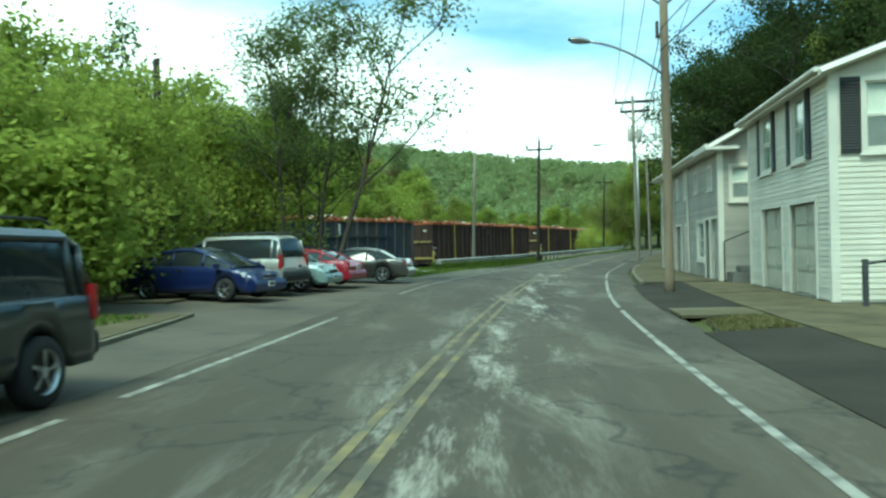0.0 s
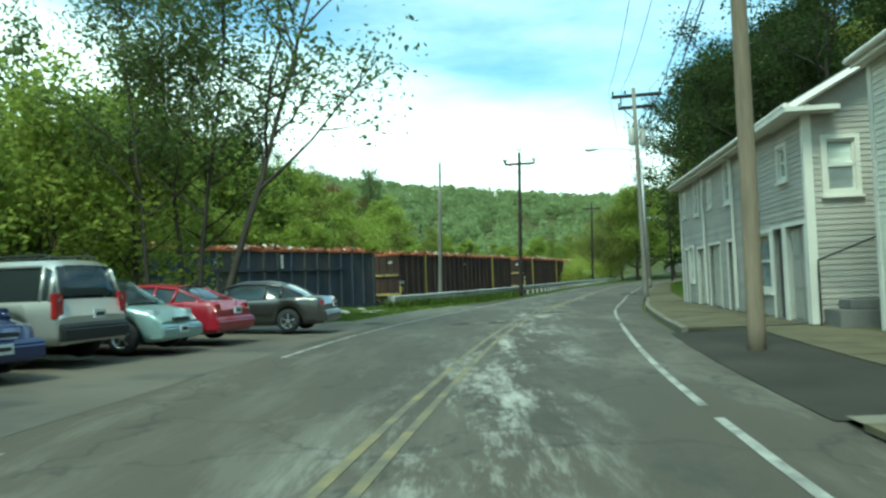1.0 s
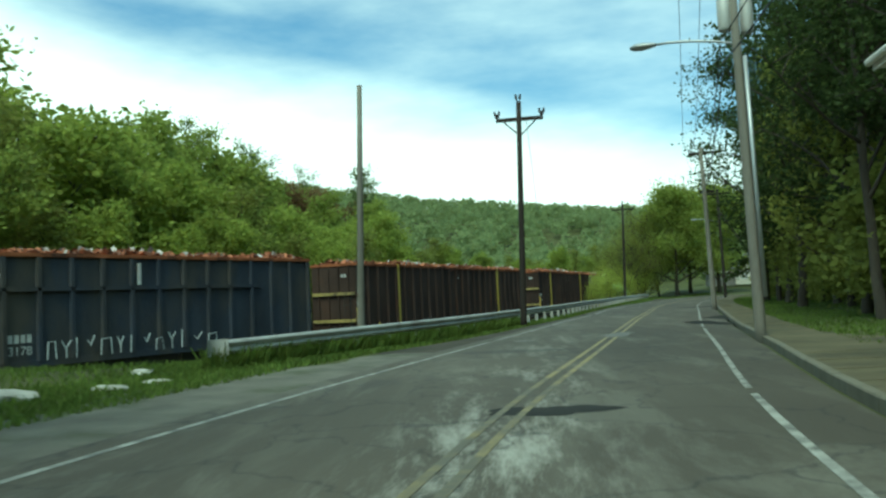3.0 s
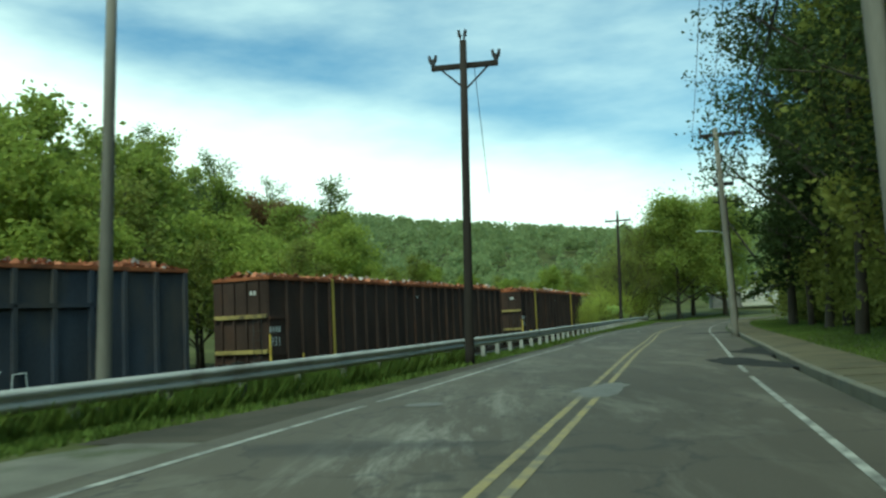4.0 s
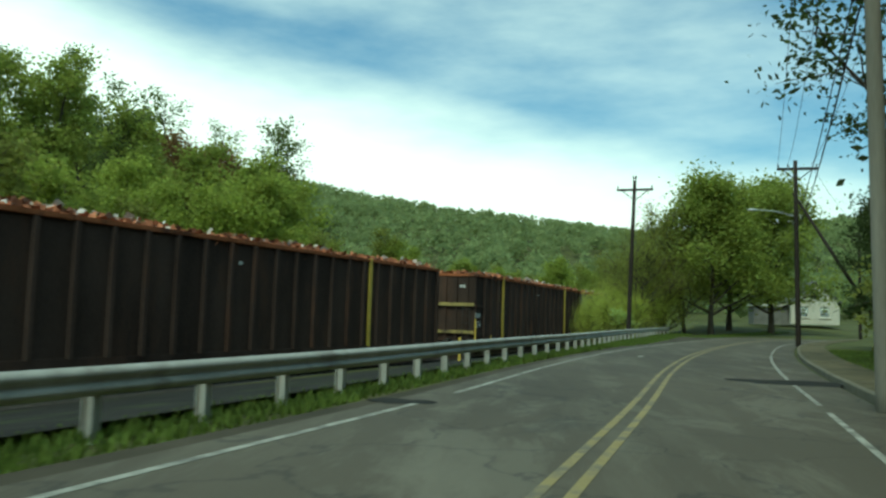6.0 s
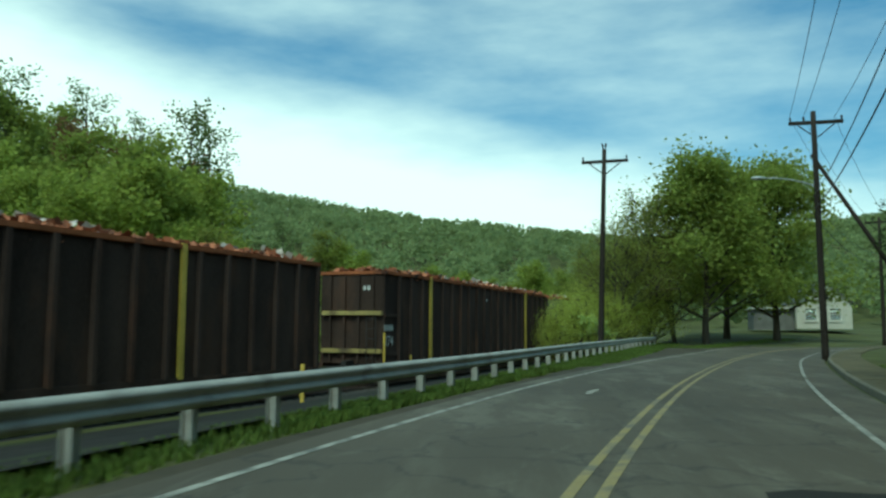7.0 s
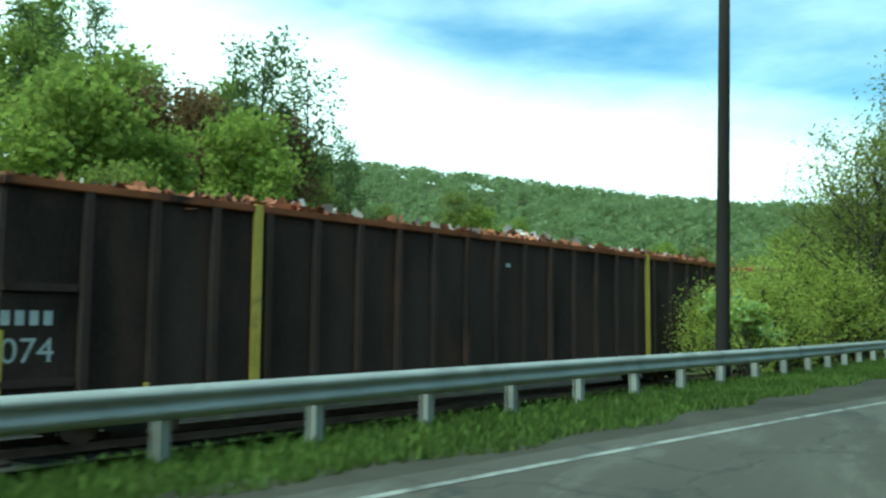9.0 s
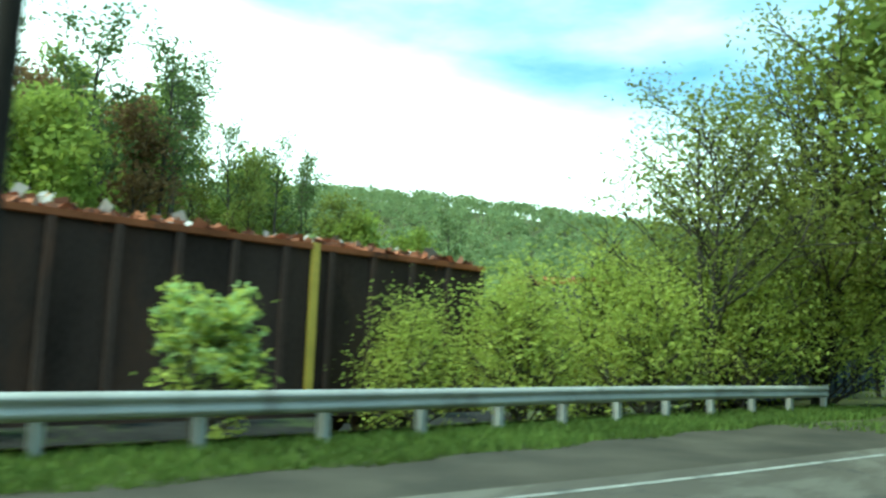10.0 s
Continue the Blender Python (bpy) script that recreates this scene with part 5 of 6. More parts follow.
def far_house(x, y, z, heading, w, d, hgt, rise, label, mat):
    h = thing("far_house", label, "house")
    fo = [(w * 0.16, w * 0.36, 0.9, 2.2), (w * 0.60, w * 0.80, 0.9, 2.2)]
    part("front_wall", wall(w, hgt, 0.2, fo).mesh("front_wall", mat), h)
    for o in fo:
        window(h, pose(0, 0, 0), *o, blind=0.3)
    part("body", Build().box(0, 0.2, 0.2, d, 0, hgt).box(w - 0.2, w, 0.2, d, 0, hgt).box(0.2, w - 0.2, d - 0.2, d, 0, hgt).mesh("body", mat), h)
    go = (w * 0.40, w * 0.58, hgt + 0.25, hgt + 1.5)
    part("gable", Build().prism([(0, hgt), (w, hgt), (w / 2, hgt + rise - 0.15)], 0.0, 0.2).mesh("gable", mat), h)
    part("gable", Build().prism([(0, hgt), (w, hgt), (w / 2, hgt + rise - 0.15)], d - 0.2, d).mesh("gable", mat), h)
    # attic pane coloured as dark as the unlit room behind it
    up = part("attic_window", Build().box(go[0], go[1], -0.03, -0.01, go[2], go[3]).mesh("attic_window", ROOM_SHADE), h)
    part("frame", Build().box(go[0] - 0.1, go[0], -0.05, 0, go[2] - 0.1, go[3] + 0.1).box(go[1], go[1] + 0.1, -0.05, 0, go[2] - 0.1, go[3] + 0.1).box(go[0], go[1], -0.05, 0, go[3], go[3] + 0.1).box(go[0], go[1], -0.05, 0, go[2] - 0.1, go[2]).mesh("frame", TRIM_WHITE), up)
    roof_slab(h, [(-0.3, d + 0.3, hgt - 0.15), (-0.3, -0.3, hgt - 0.15), (w / 2, -0.3, hgt + rise), (w / 2, d + 0.3, hgt + rise)], 0.12, ROOF)
    roof_slab(h, [(w + 0.3, -0.3, hgt - 0.15), (w + 0.3, d + 0.3, hgt - 0.15), (w / 2, d + 0.3, hgt + rise), (w / 2, -0.3, hgt + rise)], 0.12, ROOF)
    h.matrix_world = pose(x, y, z, 0, 0, heading)
    return h


house_white()
house_grey()
far_house(47.6, 172.5, 1.45, -8, 5.6, 8.0, 2.9, 2.5, "small white gabled house behind the trees", SIDING_WHITE)
shed = thing("garage_shed", "low grey shed with a pale roof edge behind the maple", "shed")
part("body", Build().box(0, 4.5, 0, 4, 0, 2.3).mesh("body", FOUNDATION), shed)
part("roof", Build().box(-0.3, 4.8, -0.3, 4.3, 2.3, 2.5).mesh("roof", TRIM_WHITE, bevel=0.02), shed)
shed.matrix_world = pose(43.5, 174, 1.3, 0, 0, -6)


# ---- vehicles ----
def wheel_set(car, positions, radius, width, rim_mat, hw):
    for x, s in positions:
        m = pose(x, s * (hw - width / 2 + 0.01), radius)
        prof = [(-width / 2, radius * 0.64), (-width / 2 * 0.96, radius * 0.93), (-width / 2 * 0.7, radius), (width / 2 * 0.7, radius), (width / 2 * 0.96, radius * 0.93), (width / 2, radius * 0.64)]
        n = 24
        rows = [[(r * math.cos(a), w, r * math.sin(a)) for a in [2 * math.pi * k / n for k in range(n + 1)]] for w, r in prof]
        w_ob = part("wheel", Build().sheet(rows).mesh("wheel", TYRE, True), car)
        w_ob.matrix_basis = m
        out = s * width / 2
        rim = Build()
        rr = radius * 0.66
        rim.sheet([[(r * math.cos(a), yv, r * math.sin(a)) for a in [2 * math.pi * k / n for k in range(n + 1)]] for yv, r in ((out * 0.98, rr), (out * 0.75, rr * 0.92), (out * 0.4, rr * 0.90))])
        for k in range(5):
            a = 2 * math.pi * k / 5 + 0.3
            b = a + 0.30
            c0 = 0.12 * radius
            rim.add([(c0 * math.cos(a), out * 0.86, c0 * math.sin(a)), (c0 * math.cos(b), out * 0.86, c0 * math.sin(b)), (rr * 0.95 * math.cos(b - 0.06), out * 0.8, rr * 0.95 * math.sin(b - 0.06)), (rr * 0.95 * math.cos(a + 0.02), out * 0.8, rr * 0.95 * math.sin(a + 0.02))], [(0, 1, 2, 3)])
        rim.tube([(0, out * 0.5, 0), (0, out * 0.9, 0)], radius * 0.16, 10)
        part("rim", rim.mesh("rim", rim_mat), w_ob, "alloy wheel rim")
        part("brake_disc", Build().tube([(0, out * 0.2, 0), (0, out * 0.3, 0)], rr * 0.9, 16).mesh("brake_disc", STEEL_DARK), w_ob)


def vehicle(name, label, paint, length, width, profile, cabin, wheels, radius, rear_lamp, front_lamp, two_tone=None, roof_rack=False, plates=(True, True)):
    """A car: x forwards, origin on the ground at the middle. profile: (x, z of the shoulder, half-width share) from tail to nose;
    cabin: (x, z of the base, z of the top, half-width at the top) from tail to nose."""
    car = thing(name, label, "car", "parked cars")
    hw = width / 2
    low = 0.22 + (0.12 if radius > 0.35 else 0)
    rows = []
    for x, zs, k in profile:
        w = hw * k
        arch = 0.0
        for wx in wheels:
            d = abs(x - wx)
            if d < radius * 1.18:
                arch = max(arch, math.sqrt(max((radius * 1.18) ** 2 - d * d, 0)) + radius - low)
        zb = low + max(0, arch)
        zb = min(zb, zs - 0.12)
        half = [(0.0, low + 0.02), (w * 0.72, low + 0.01), (w * 0.78, zb), (w * 0.965, zb), (w * 1.0, min(zb + 0.16, zs - 0.06)), (w * 1.0, zs * 0.55 + 0.25 if zs * 0.55 + 0.25 > zb + 0.17 and zs * 0.55 + 0.25 < zs - 0.05 else zs - 0.05), (w * 0.985, zs - 0.035), (w * 0.93, zs), (w * 0.6, zs + 0.02), (0, zs + 0.025)]
        rows.append([(x, y, z) for y, z in half] + [(x, -y, z) for y, z in reversed(half[:-1])])
    b = Build().sheet(rows)
    n = len(rows[0])
    b.f.append(tuple(range(n)))
    b.f.append(tuple(len(b.v) - n + k for k in reversed(range(n))))
    body = part("body", b.mesh("body", paint, True), car)
    body.data.polygons.foreach_set("use_smooth", [len(p.vertices) == 4 for p in body.data.polygons])
    # glasshouse
    rows = []
    for x, z0, z1, wt in cabin:
        wb = hw * 0.90
        k = (z1 - z0)
        rows.append([(x, wb, z0 - 0.02), (x, wb + (wt - wb) * 0.9, z0 + k * 0.86), (x, wt - 0.04, z0 + k * 0.97), (x, wt * 0.6, z1), (x, 0, z1 + 0.01), (x, -wt * 0.6, z1), (x, -wt + 0.04, z0 + k * 0.97), (x, -wb - (wt - wb) * 0.9, z0 + k * 0.86), (x, -wb, z0 - 0.02)])
    part("glasshouse", Build().sheet(rows).mesh("glasshouse", CAR_GLASS, True), car, "dark tinted car windows")
    # roof skin and pillars just proud of the glass
    top = [i for i, c in enumerate(cabin) if c[2] > max(q[2] for q in cabin) - 0.13]
    rr = [[(p[0], p[1] * 1.012, p[2] + 0.012) for p in rows[i][1:8]] for i in top]
    part("roof", Build().sheet(rr).mesh("roof", paint, True), car)
    for i, w in ([(0, 0.05), (len(cabin) - 1, 0.05)] + [(i, 0.045) for i in (top[0], top[-1])] + [((top[0] + top[-1]) // 2, 0.04)]):
        for side in (0, 1):
            a, c = (rows[i][0], rows[i][1]) if side == 0 else (rows[i][8], rows[i][7])
            part("pillar", Build().tube([Vector(a) * 1.003, Vector(c) * 1.003], w, 5).mesh("pillar", paint, True), car)
    for side in (1, 7):
        part("roof_rail", Build().tube([r[side] for r in rows], 0.04, 5).mesh("roof_rail", paint, True), car)
    tail, nose = profile[0], profile[-1]
    for s in (-1, 1):
        x, z, w, h, d = rear_lamp
        part("tail_light", Build().box(x - 0.05, x + d, s * hw * w - 0.11, s * hw * w + 0.11, z - h, z + h).mesh("tail_light", TAIL_RED, bevel=0.02), car, "red tail light")
        x, z, w, h, d = front_lamp
        part("headlight", Build().box(x - d, x + 0.04, s * hw * w - 0.16, s * hw * w + 0.14, z - h, z + h).mesh("headlight", HEAD_CLEAR, bevel=0.03), car, "clear headlight")
        part("mirror", Build().box(cabin[-1][0] - 0.45, cabin[-1][0] - 0.28, s * (hw + 0.02), s * (hw + 0.19), cabin[-1][1] + 0.0, cabin[-1][1] + 0.13).mesh("mirror", paint, bevel=0.03), car)
        part("door_seam", Build().box(0.02, 0.032, s * hw * 0.975 - 0.02, s * hw * 0.975 + 0.035, low + 0.2, tail[1] - 0.05).mesh("door_seam", CAR_TRIM), car)
        part("door_handle", Build().box(-0.25, -0.05, s * hw - 0.01, s * hw + 0.03, cabin[0][1] - 0.16, cabin[0][1] - 0.12).mesh("door_handle", two_tone or CHROME, bevel=0.008), car)
        part("side_moulding", Build().box(wheels[0] + radius * 1.3, wheels[1] - radius * 1.3, s * hw - 0.01, s * hw + 0.02, 0.52, 0.58).mesh("side_moulding", two_tone or paint, bevel=0.008), car)
    bm = two_tone or paint
    part("rear_bumper", Build().prism([(tail[0] - 0.10, low + 0.06), (tail[0] + 0.25, low + 0.04), (tail[0] + 0.25, low + 0.36), (tail[0] - 0.05, low + 0.36), (tail[0] - 0.11, low + 0.28)], -hw * 0.93, hw * 0.93).mesh("rear_bumper", bm, bevel=0.03), car)
    part("front_bumper", Build().prism([(nose[0] + 0.09, low + 0.04), (nose[0] - 0.25, low + 0.02), (nose[0] - 0.25, low + 0.34), (nose[0] + 0.03, low + 0.34), (nose[0] + 0.10, low + 0.26)], -hw * 0.9, hw * 0.9).mesh("front_bumper", bm, bevel=0.03), car)
    part("grille", Build().box(nose[0] + 0.0, nose[0] + 0.06, -0.32, 0.32, low + 0.39, low + 0.46).mesh("grille", CAR_TRIM, bevel=0.01), car)
    for on, x0 in zip(plates, (tail[0] - 0.13, nose[0] + 0.10)):
        if on:
            pl = part("plate", Build().box(x0 - 0.01, x0 + 0.012, -0.16, 0.16, low + (0.42 if x0 < 0 else 0.14), low + (0.58 if x0 < 0 else 0.29)).mesh("plate", PLATE, bevel=0.004), car, "white licence plate")
            sx = -0.014 if x0 < 0 else 0.016
            part("plate_bar", Build().box(x0 + sx - 0.002, x0 + sx + 0.002, -0.11, 0.11, low + (0.47 if x0 < 0 else 0.19), low + (0.53 if x0 < 0 else 0.25)).mesh("plate_bar", CAR_TRIM), pl)
    if roof_rack:
        rk = Build()
        zt = max(c[2] for c in cabin)
        for s in (-1, 1):
            rk.tube([(cabin[1][0] + 0.2, s * 0.55, zt + 0.03), (cabin[1][0] + 0.35, s * 0.55, zt + 0.09), (cabin[-2][0] - 0.5, s * 0.55, zt + 0.09), (cabin[-2][0] - 0.35, s * 0.55, zt + 0.03)], 0.018, 6)
        part("roof_rack", rk.mesh("roof_rack", CAR_TRIM), car)
    part("underbody", Build().box(tail[0] + 0.3, nose[0] - 0.3, -hw * 0.7, hw * 0.7, low - 0.03, low + 0.3).mesh("underbody", CAR_TRIM), car)
    wheel_set(car, [(x, s) for x in wheels for s in (-1, 1)], radius, 0.21 if radius < 0.35 else 0.25, RIM, hw)
    return car


def even(profile, step=0.1):
    """Adds stations in between, so that the wheel arches are round."""
    out = []
    for (x0, *a), (x1, *b) in zip(profile, profile[1:]):
        n = max(1, int(abs(x1 - x0) / step))
        for i in range(n):
            t = i / n
            out.append((x0 + (x1 - x0) * t, *[p + (q - p) * t for p, q in zip(a, b)]))
    return out + [profile[-1]]


def park(car, x, y, heading, z=None):
    """heading: degrees anticlockwise from +x, the way the nose points."""
    car.matrix_world = pose(x, y, (max(ground_z(x, y), 0.0) + 0.012) if z is None else z, 0, 0, heading)


sedan_profile = even([(-2.36, 0.72, 0.86), (-2.28, 0.92, 0.92), (-1.7, 0.97, 0.98), (-0.6, 0.93, 1.0), (0.8, 0.92, 1.0), (1.55, 0.84, 0.98), (2.1, 0.72, 0.92), (2.33, 0.56, 0.80)])
sedan_cabin = [(-1.78, 0.95, 0.97, 0.60), (-1.15, 0.93, 1.33, 0.57), (-0.7, 0.92, 1.42, 0.57), (0.0, 0.91, 1.44, 0.57), (0.45, 0.90, 1.36, 0.58), (1.18, 0.89, 0.92, 0.62)]
grey_sedan = vehicle("sedan", "dark grey four-door sedan parked on the lot", PAINT["grey"], 4.75, 1.80, sedan_profile, sedan_cabin, (-1.38, 1.36), 0.32, (-2.30, 0.78, 0.78, 0.09, 0.25), (2.12, 0.62, 0.72, 0.07, 0.25))
red_cabin = [(-1.9, 0.96, 0.98, 0.56), (-1.25, 0.95, 1.30, 0.54), (-0.7, 0.94, 1.38, 0.54), (-0.1, 0.92, 1.39, 0.55), (0.35, 0.91, 1.30, 0.56), (1.1, 0.90, 0.92, 0.60)]
red_coupe = vehicle("coupe", "red coupe with a high tail parked facing the trees", PAINT["red"], 4.5, 1.83, sedan_profile, red_cabin, (-1.35, 1.30), 0.33, (-2.30, 0.80, 0.70, 0.08, 0.2), (2.12, 0.62, 0.72, 0.07, 0.25), plates=(True, False))
hatch_profile = even([(-2.0, 0.80, 0.86), (-1.92, 0.98, 0.95), (-1.0, 0.98, 1.0), (0.8, 0.97, 1.0), (1.4, 0.92, 0.98), (1.85, 0.80, 0.92), (2.05, 0.60, 0.82)])
hatch_cabin = [(-1.95, 0.97, 1.05, 0.62), (-1.62, 0.97, 1.50, 0.58), (-1.0, 0.96, 1.60, 0.58), (0.0, 0.96, 1.60, 0.58), (0.5, 0.95, 1.50, 0.58), (1.22, 0.94, 0.99, 0.62)]
mint_hatch = vehicle("hatchback", "pale teal compact crossover parked nose to the road", PAINT["mint"], 4.15, 1.76, hatch_profile, hatch_cabin, (-1.25, 1.25), 0.33, (-1.95, 0.98, 0.84, 0.14, 0.1), (1.86, 0.76, 0.70, 0.09, 0.3), roof_rack=True)
prius_cabin = [(-2.0, 0.98, 1.06, 0.60), (-1.2, 0.97, 1.36, 0.56), (-0.5, 0.96, 1.48, 0.56), (0.1, 0.95, 1.47, 0.56), (0.55, 0.94, 1.36, 0.57), (1.55, 0.90, 0.93, 0.62)]
prius_profile = even([(-2.22, 0.78, 0.86), (-2.14, 1.0, 0.94), (-1.2, 0.98, 1.0), (0.8, 0.95, 1.0), (1.6, 0.86, 0.98), (2.05, 0.74, 0.90), (2.22, 0.55, 0.78)])
blue_car = vehicle("liftback", "dark blue liftback parked nose to the road", PAINT["blue"], 4.45, 1.74, prius_profile, prius_cabin, (-1.35, 1.35), 0.31, (-2.14, 0.95, 0.80, 0.11, 0.1), (1.98, 0.70, 0.74, 0.08, 0.35))
suv_profile = even([(-2.36, 0.80, 0.93), (-2.30, 1.10, 0.97), (-1.0, 1.10, 1.0), (1.0, 1.09, 1.0), (1.7, 1.06, 0.98), (2.2, 0.98, 0.94), (2.38, 0.72, 0.86)])
suv_cabin = [(-2.30, 1.09, 1.16, 0.76), (-2.16, 1.09, 1.70, 0.70), (-1.95, 1.09, 1.80, 0.69), (-0.5, 1.09, 1.82, 0.69), (0.45, 1.08, 1.80, 0.69), (0.75, 1.08, 1.66, 0.70), (1.35, 1.06, 1.11, 0.76)]
silver_suv = vehicle("suv", "silver four-wheel-drive SUV with dark lower cladding", PAINT["silver"], 4.8, 1.86, suv_profile, suv_cabin, (-1.42, 1.42), 0.37, (-2.30, 1.0, 0.88, 0.22, 0.06), (2.22, 0.86, 0.74, 0.10, 0.2), two_tone=CAR_TRIM, roof_rack=True, plates=(True, False))
black_suv = vehicle("suv", "black-green two-door SUV parked at the far kerb", PAINT["black"], 4.45, 1.72, suv_profile, suv_cabin, (-1.35, 1.35), 0.36, (-2.30, 1.0, 0.88, 0.20, 0.06), (2.22, 0.86, 0.74, 0.10, 0.2), two_tone=CAR_TRIM, roof_rack=True)
park(grey_sedan, -1.6, 32.8, 175)
park(red_coupe, -3.15, 29.1, 167)
park(mint_hatch, -3.3, 26.6, -10)
park(silver_suv, -4.25, 24.4, 166)
park(blue_car, -4.2, 21.8, -18)
park(black_suv, -1.28, 5.15, -94)


# ---- trees ----
def leaf_quads(centres, rng, size, spread, per, flat=0.6):
    """Loose leaves round each centre."""
    c = np.repeat(np.asarray(centres), per, axis=0)
    n = len(c)
    c = c + rng.normal(size=(n, 3)) * spread * np.array([1, 1, 0.75])
    a = rng.normal(size=(n, 3)) * np.array([1, 1, flat])
    a /= np.linalg.norm(a, axis=1)[:, None] + 1e-9
    b = np.cross(a, rng.normal(size=(n, 3)))
    b /= np.linalg.norm(b, axis=1)[:, None] + 1e-9
    s = size * rng.uniform(0.55, 1.35, size=(n, 1))
    return np.stack([c - a * s, c + b * s * 0.55, c + a * s, c - b * s * 0.55], axis=1)


def grow(seed, height, spread, first=0.28, limbs=9, twigs=5, radius=0.16, droop=0.0, trunks=1, lean=0.0, up=0.55):
    """A tapered trunk with limbs and twigs: the wood mesh builder and the tips."""
    rng = random.Random(seed)
    b = Build()
    tips = []

    def branch(p, d, length, r, level):
        pts, rad = [p], [r]
        q, dd = Vector(p), Vector(d).normalized()
        n = 4
        for i in range(n):
            dd = (dd + Vector((rng.gauss(0, 0.16), rng.gauss(0, 0.16), rng.gauss(0.05, 0.10) - droop * level * 0.1))).normalized()
            q = q + dd * length / n
            pts.append(tuple(q))
            rad.append(r * (1 - 0.72 * (i + 1) / n))
        b.tube(pts, rad, 8 if level == 0 else (5 if level == 1 else 4), caps=False)
        return pts, dd

    for k in range(trunks):
        a = rng.uniform(0, 6.28)
        d0 = Vector((math.cos(a) * (0.14 if trunks > 1 else 0) + lean, math.sin(a) * (0.14 if trunks > 1 else 0), 1))
        pts, rad = [], []
        q = Vector((math.cos(a) * 0.12 * (trunks > 1), math.sin(a) * 0.12 * (trunks > 1), -0.2))
        n = 8
        dd = d0.normalized()
        hgt = height * (1 if k == 0 else rng.uniform(0.75, 0.95))
        for i in range(n + 1):
            pts.append(tuple(q))
            rad.append(radius * (1 - 0.86 * i / n) * (1.25 if i == 0 else 1))
            dd = (dd + Vector((rng.gauss(0, 0.05), rng.gauss(0, 0.05), 0.06))).normalized()
            q = q + dd * (hgt + 0.2) / n
        b.tube(pts, rad, 9, caps=False)
        for i in range(limbs):
            t = first + (0.97 - first) * (i + rng.random()) / limbs
            j = min(int(t * n), n - 1)
            f = t * n - j
            p = Vector(pts[j]).lerp(Vector(pts[j + 1]), f)
            az = i * 2.4 + rng.uniform(-0.5, 0.5)
            ln = spread * (1.05 - 0.62 * t) * rng.uniform(0.75, 1.15)
            lp, ld = branch(p, (math.cos(az), math.sin(az), up + 0.5 * t), ln, radius * (1 - 0.8 * t) * 0.5 + 0.012, 1)
            for m in range(twigs):
                u = rng.uniform(0.35, 1.0)
                jj = min(int(u * 4), 3)
                tp = Vector(lp[jj]).lerp(Vector(lp[jj + 1]), u * 4 - jj)
                td = (ld + Vector((rng.gauss(0, 0.7), rng.gauss(0, 0.7), rng.gauss(0.15, 0.4)))).normalized()
                wp, wd = branch(tp, td, ln * rng.uniform(0.28, 0.5), 0.018 + radius * 0.05, 2)
                tips += [wp[-1], wp[-2]] + ([wp[-3]] if m % 2 else [])
            tips += [lp[-1]]
        tips.append(pts[-1])
    return b, tips


def tree(name, label, seed, height, spread, leaf, size, clump, per, category="tree", group="", low=None, **kw):
    t = thing(name, label, category, group)
    b, tips = grow(seed, height, spread, **kw)
    part("trunk", b.mesh("trunk", BARK, True), t, "bark-brown trunk and limbs")
    rng = np.random.default_rng(seed)
    part("crown", quads_mesh("crown", leaf_quads(tips, rng, size, clump, per), leaf), t, "leafy crown")
    return t


def copy_at(t, x, y, turn, scale=1.0, z=None, label=""):
    c = copy_thing(t, pose(x, y, ground_z(x, y) - 0.1 if z is None else z, 0, 0, turn))
    c.scale = (scale, scale, scale)
    if label:
        c["label"] = label
    return c


W = "trees of the woods"
woods = [
    tree("tree", "leafy spring-green tree in the woods beyond the railway", 11, 13.0, 4.6, LEAF_MID, 0.21, 0.62, 26, group=W, first=0.2, limbs=13, twigs=5, radius=0.2),
    tree("tree", "bright young-leaved tree in the woods beyond the railway", 12, 11.0, 4.4, LEAF_BRIGHT, 0.21, 0.62, 26, group=W, first=0.12, limbs=13, twigs=5, radius=0.17, trunks=1),
    tree("tree", "olive-green budding tree in the woods beyond the railway", 13, 12.0, 4.0, LEAF_OLIVE, 0.19, 0.6, 18, group=W, first=0.25, limbs=12, twigs=5, radius=0.18),
    tree("tree", "tall tree with thin young foliage in the woods", 14, 15.5, 4.2, LEAF_SPARSE, 0.17, 0.5, 10, group=W, first=0.35, limbs=12, twigs=5, radius=0.2, up=0.8),
]
rng_w = random.Random(5)
first_use = [True] * 4


def put(k, x, y, scale, turn=None):
    t = woods[k]
    a = rng_w.uniform(0, 360) if turn is None else turn
    if first_use[k]:
        first_use[k] = False
        t.matrix_world = pose(x, y, ground_z(x, y) - 0.1, 0, 0, a)
        t.scale = (scale,) * 3
        return t
    return copy_at(t, x, y, a, scale)


for row, (off, hgt) in enumerate(((5.0, 0.55), (9.0, 0.8), (15.0, 0.95), (23.0, 1.05), (33.0, 1.15))):
    y = 8.0 + row * 1.5
    while y < 150:
        x = track_x(y) - off + rng_w.uniform(-1.5, 1.5)
        far_part = smooth(88, 118, y)
        h = hgt * (1 - 0.62 * far_part) * (1 + 0.45 * (1 - smooth(42, 58, y)) + 0.22 * (smooth(46, 58, y) - smooth(80, 92, y))) * rng_w.uniform(0.8, 1.15)
        if not (far_part > 0.5 and row > 2):
            put(rng_w.choice((0, 0, 1, 1, 2, 3) if row > 1 else (0, 1, 1, 2)), x, y, h)
        y += (3.4 + row * 0.9) * rng_w.uniform(0.8, 1.25)
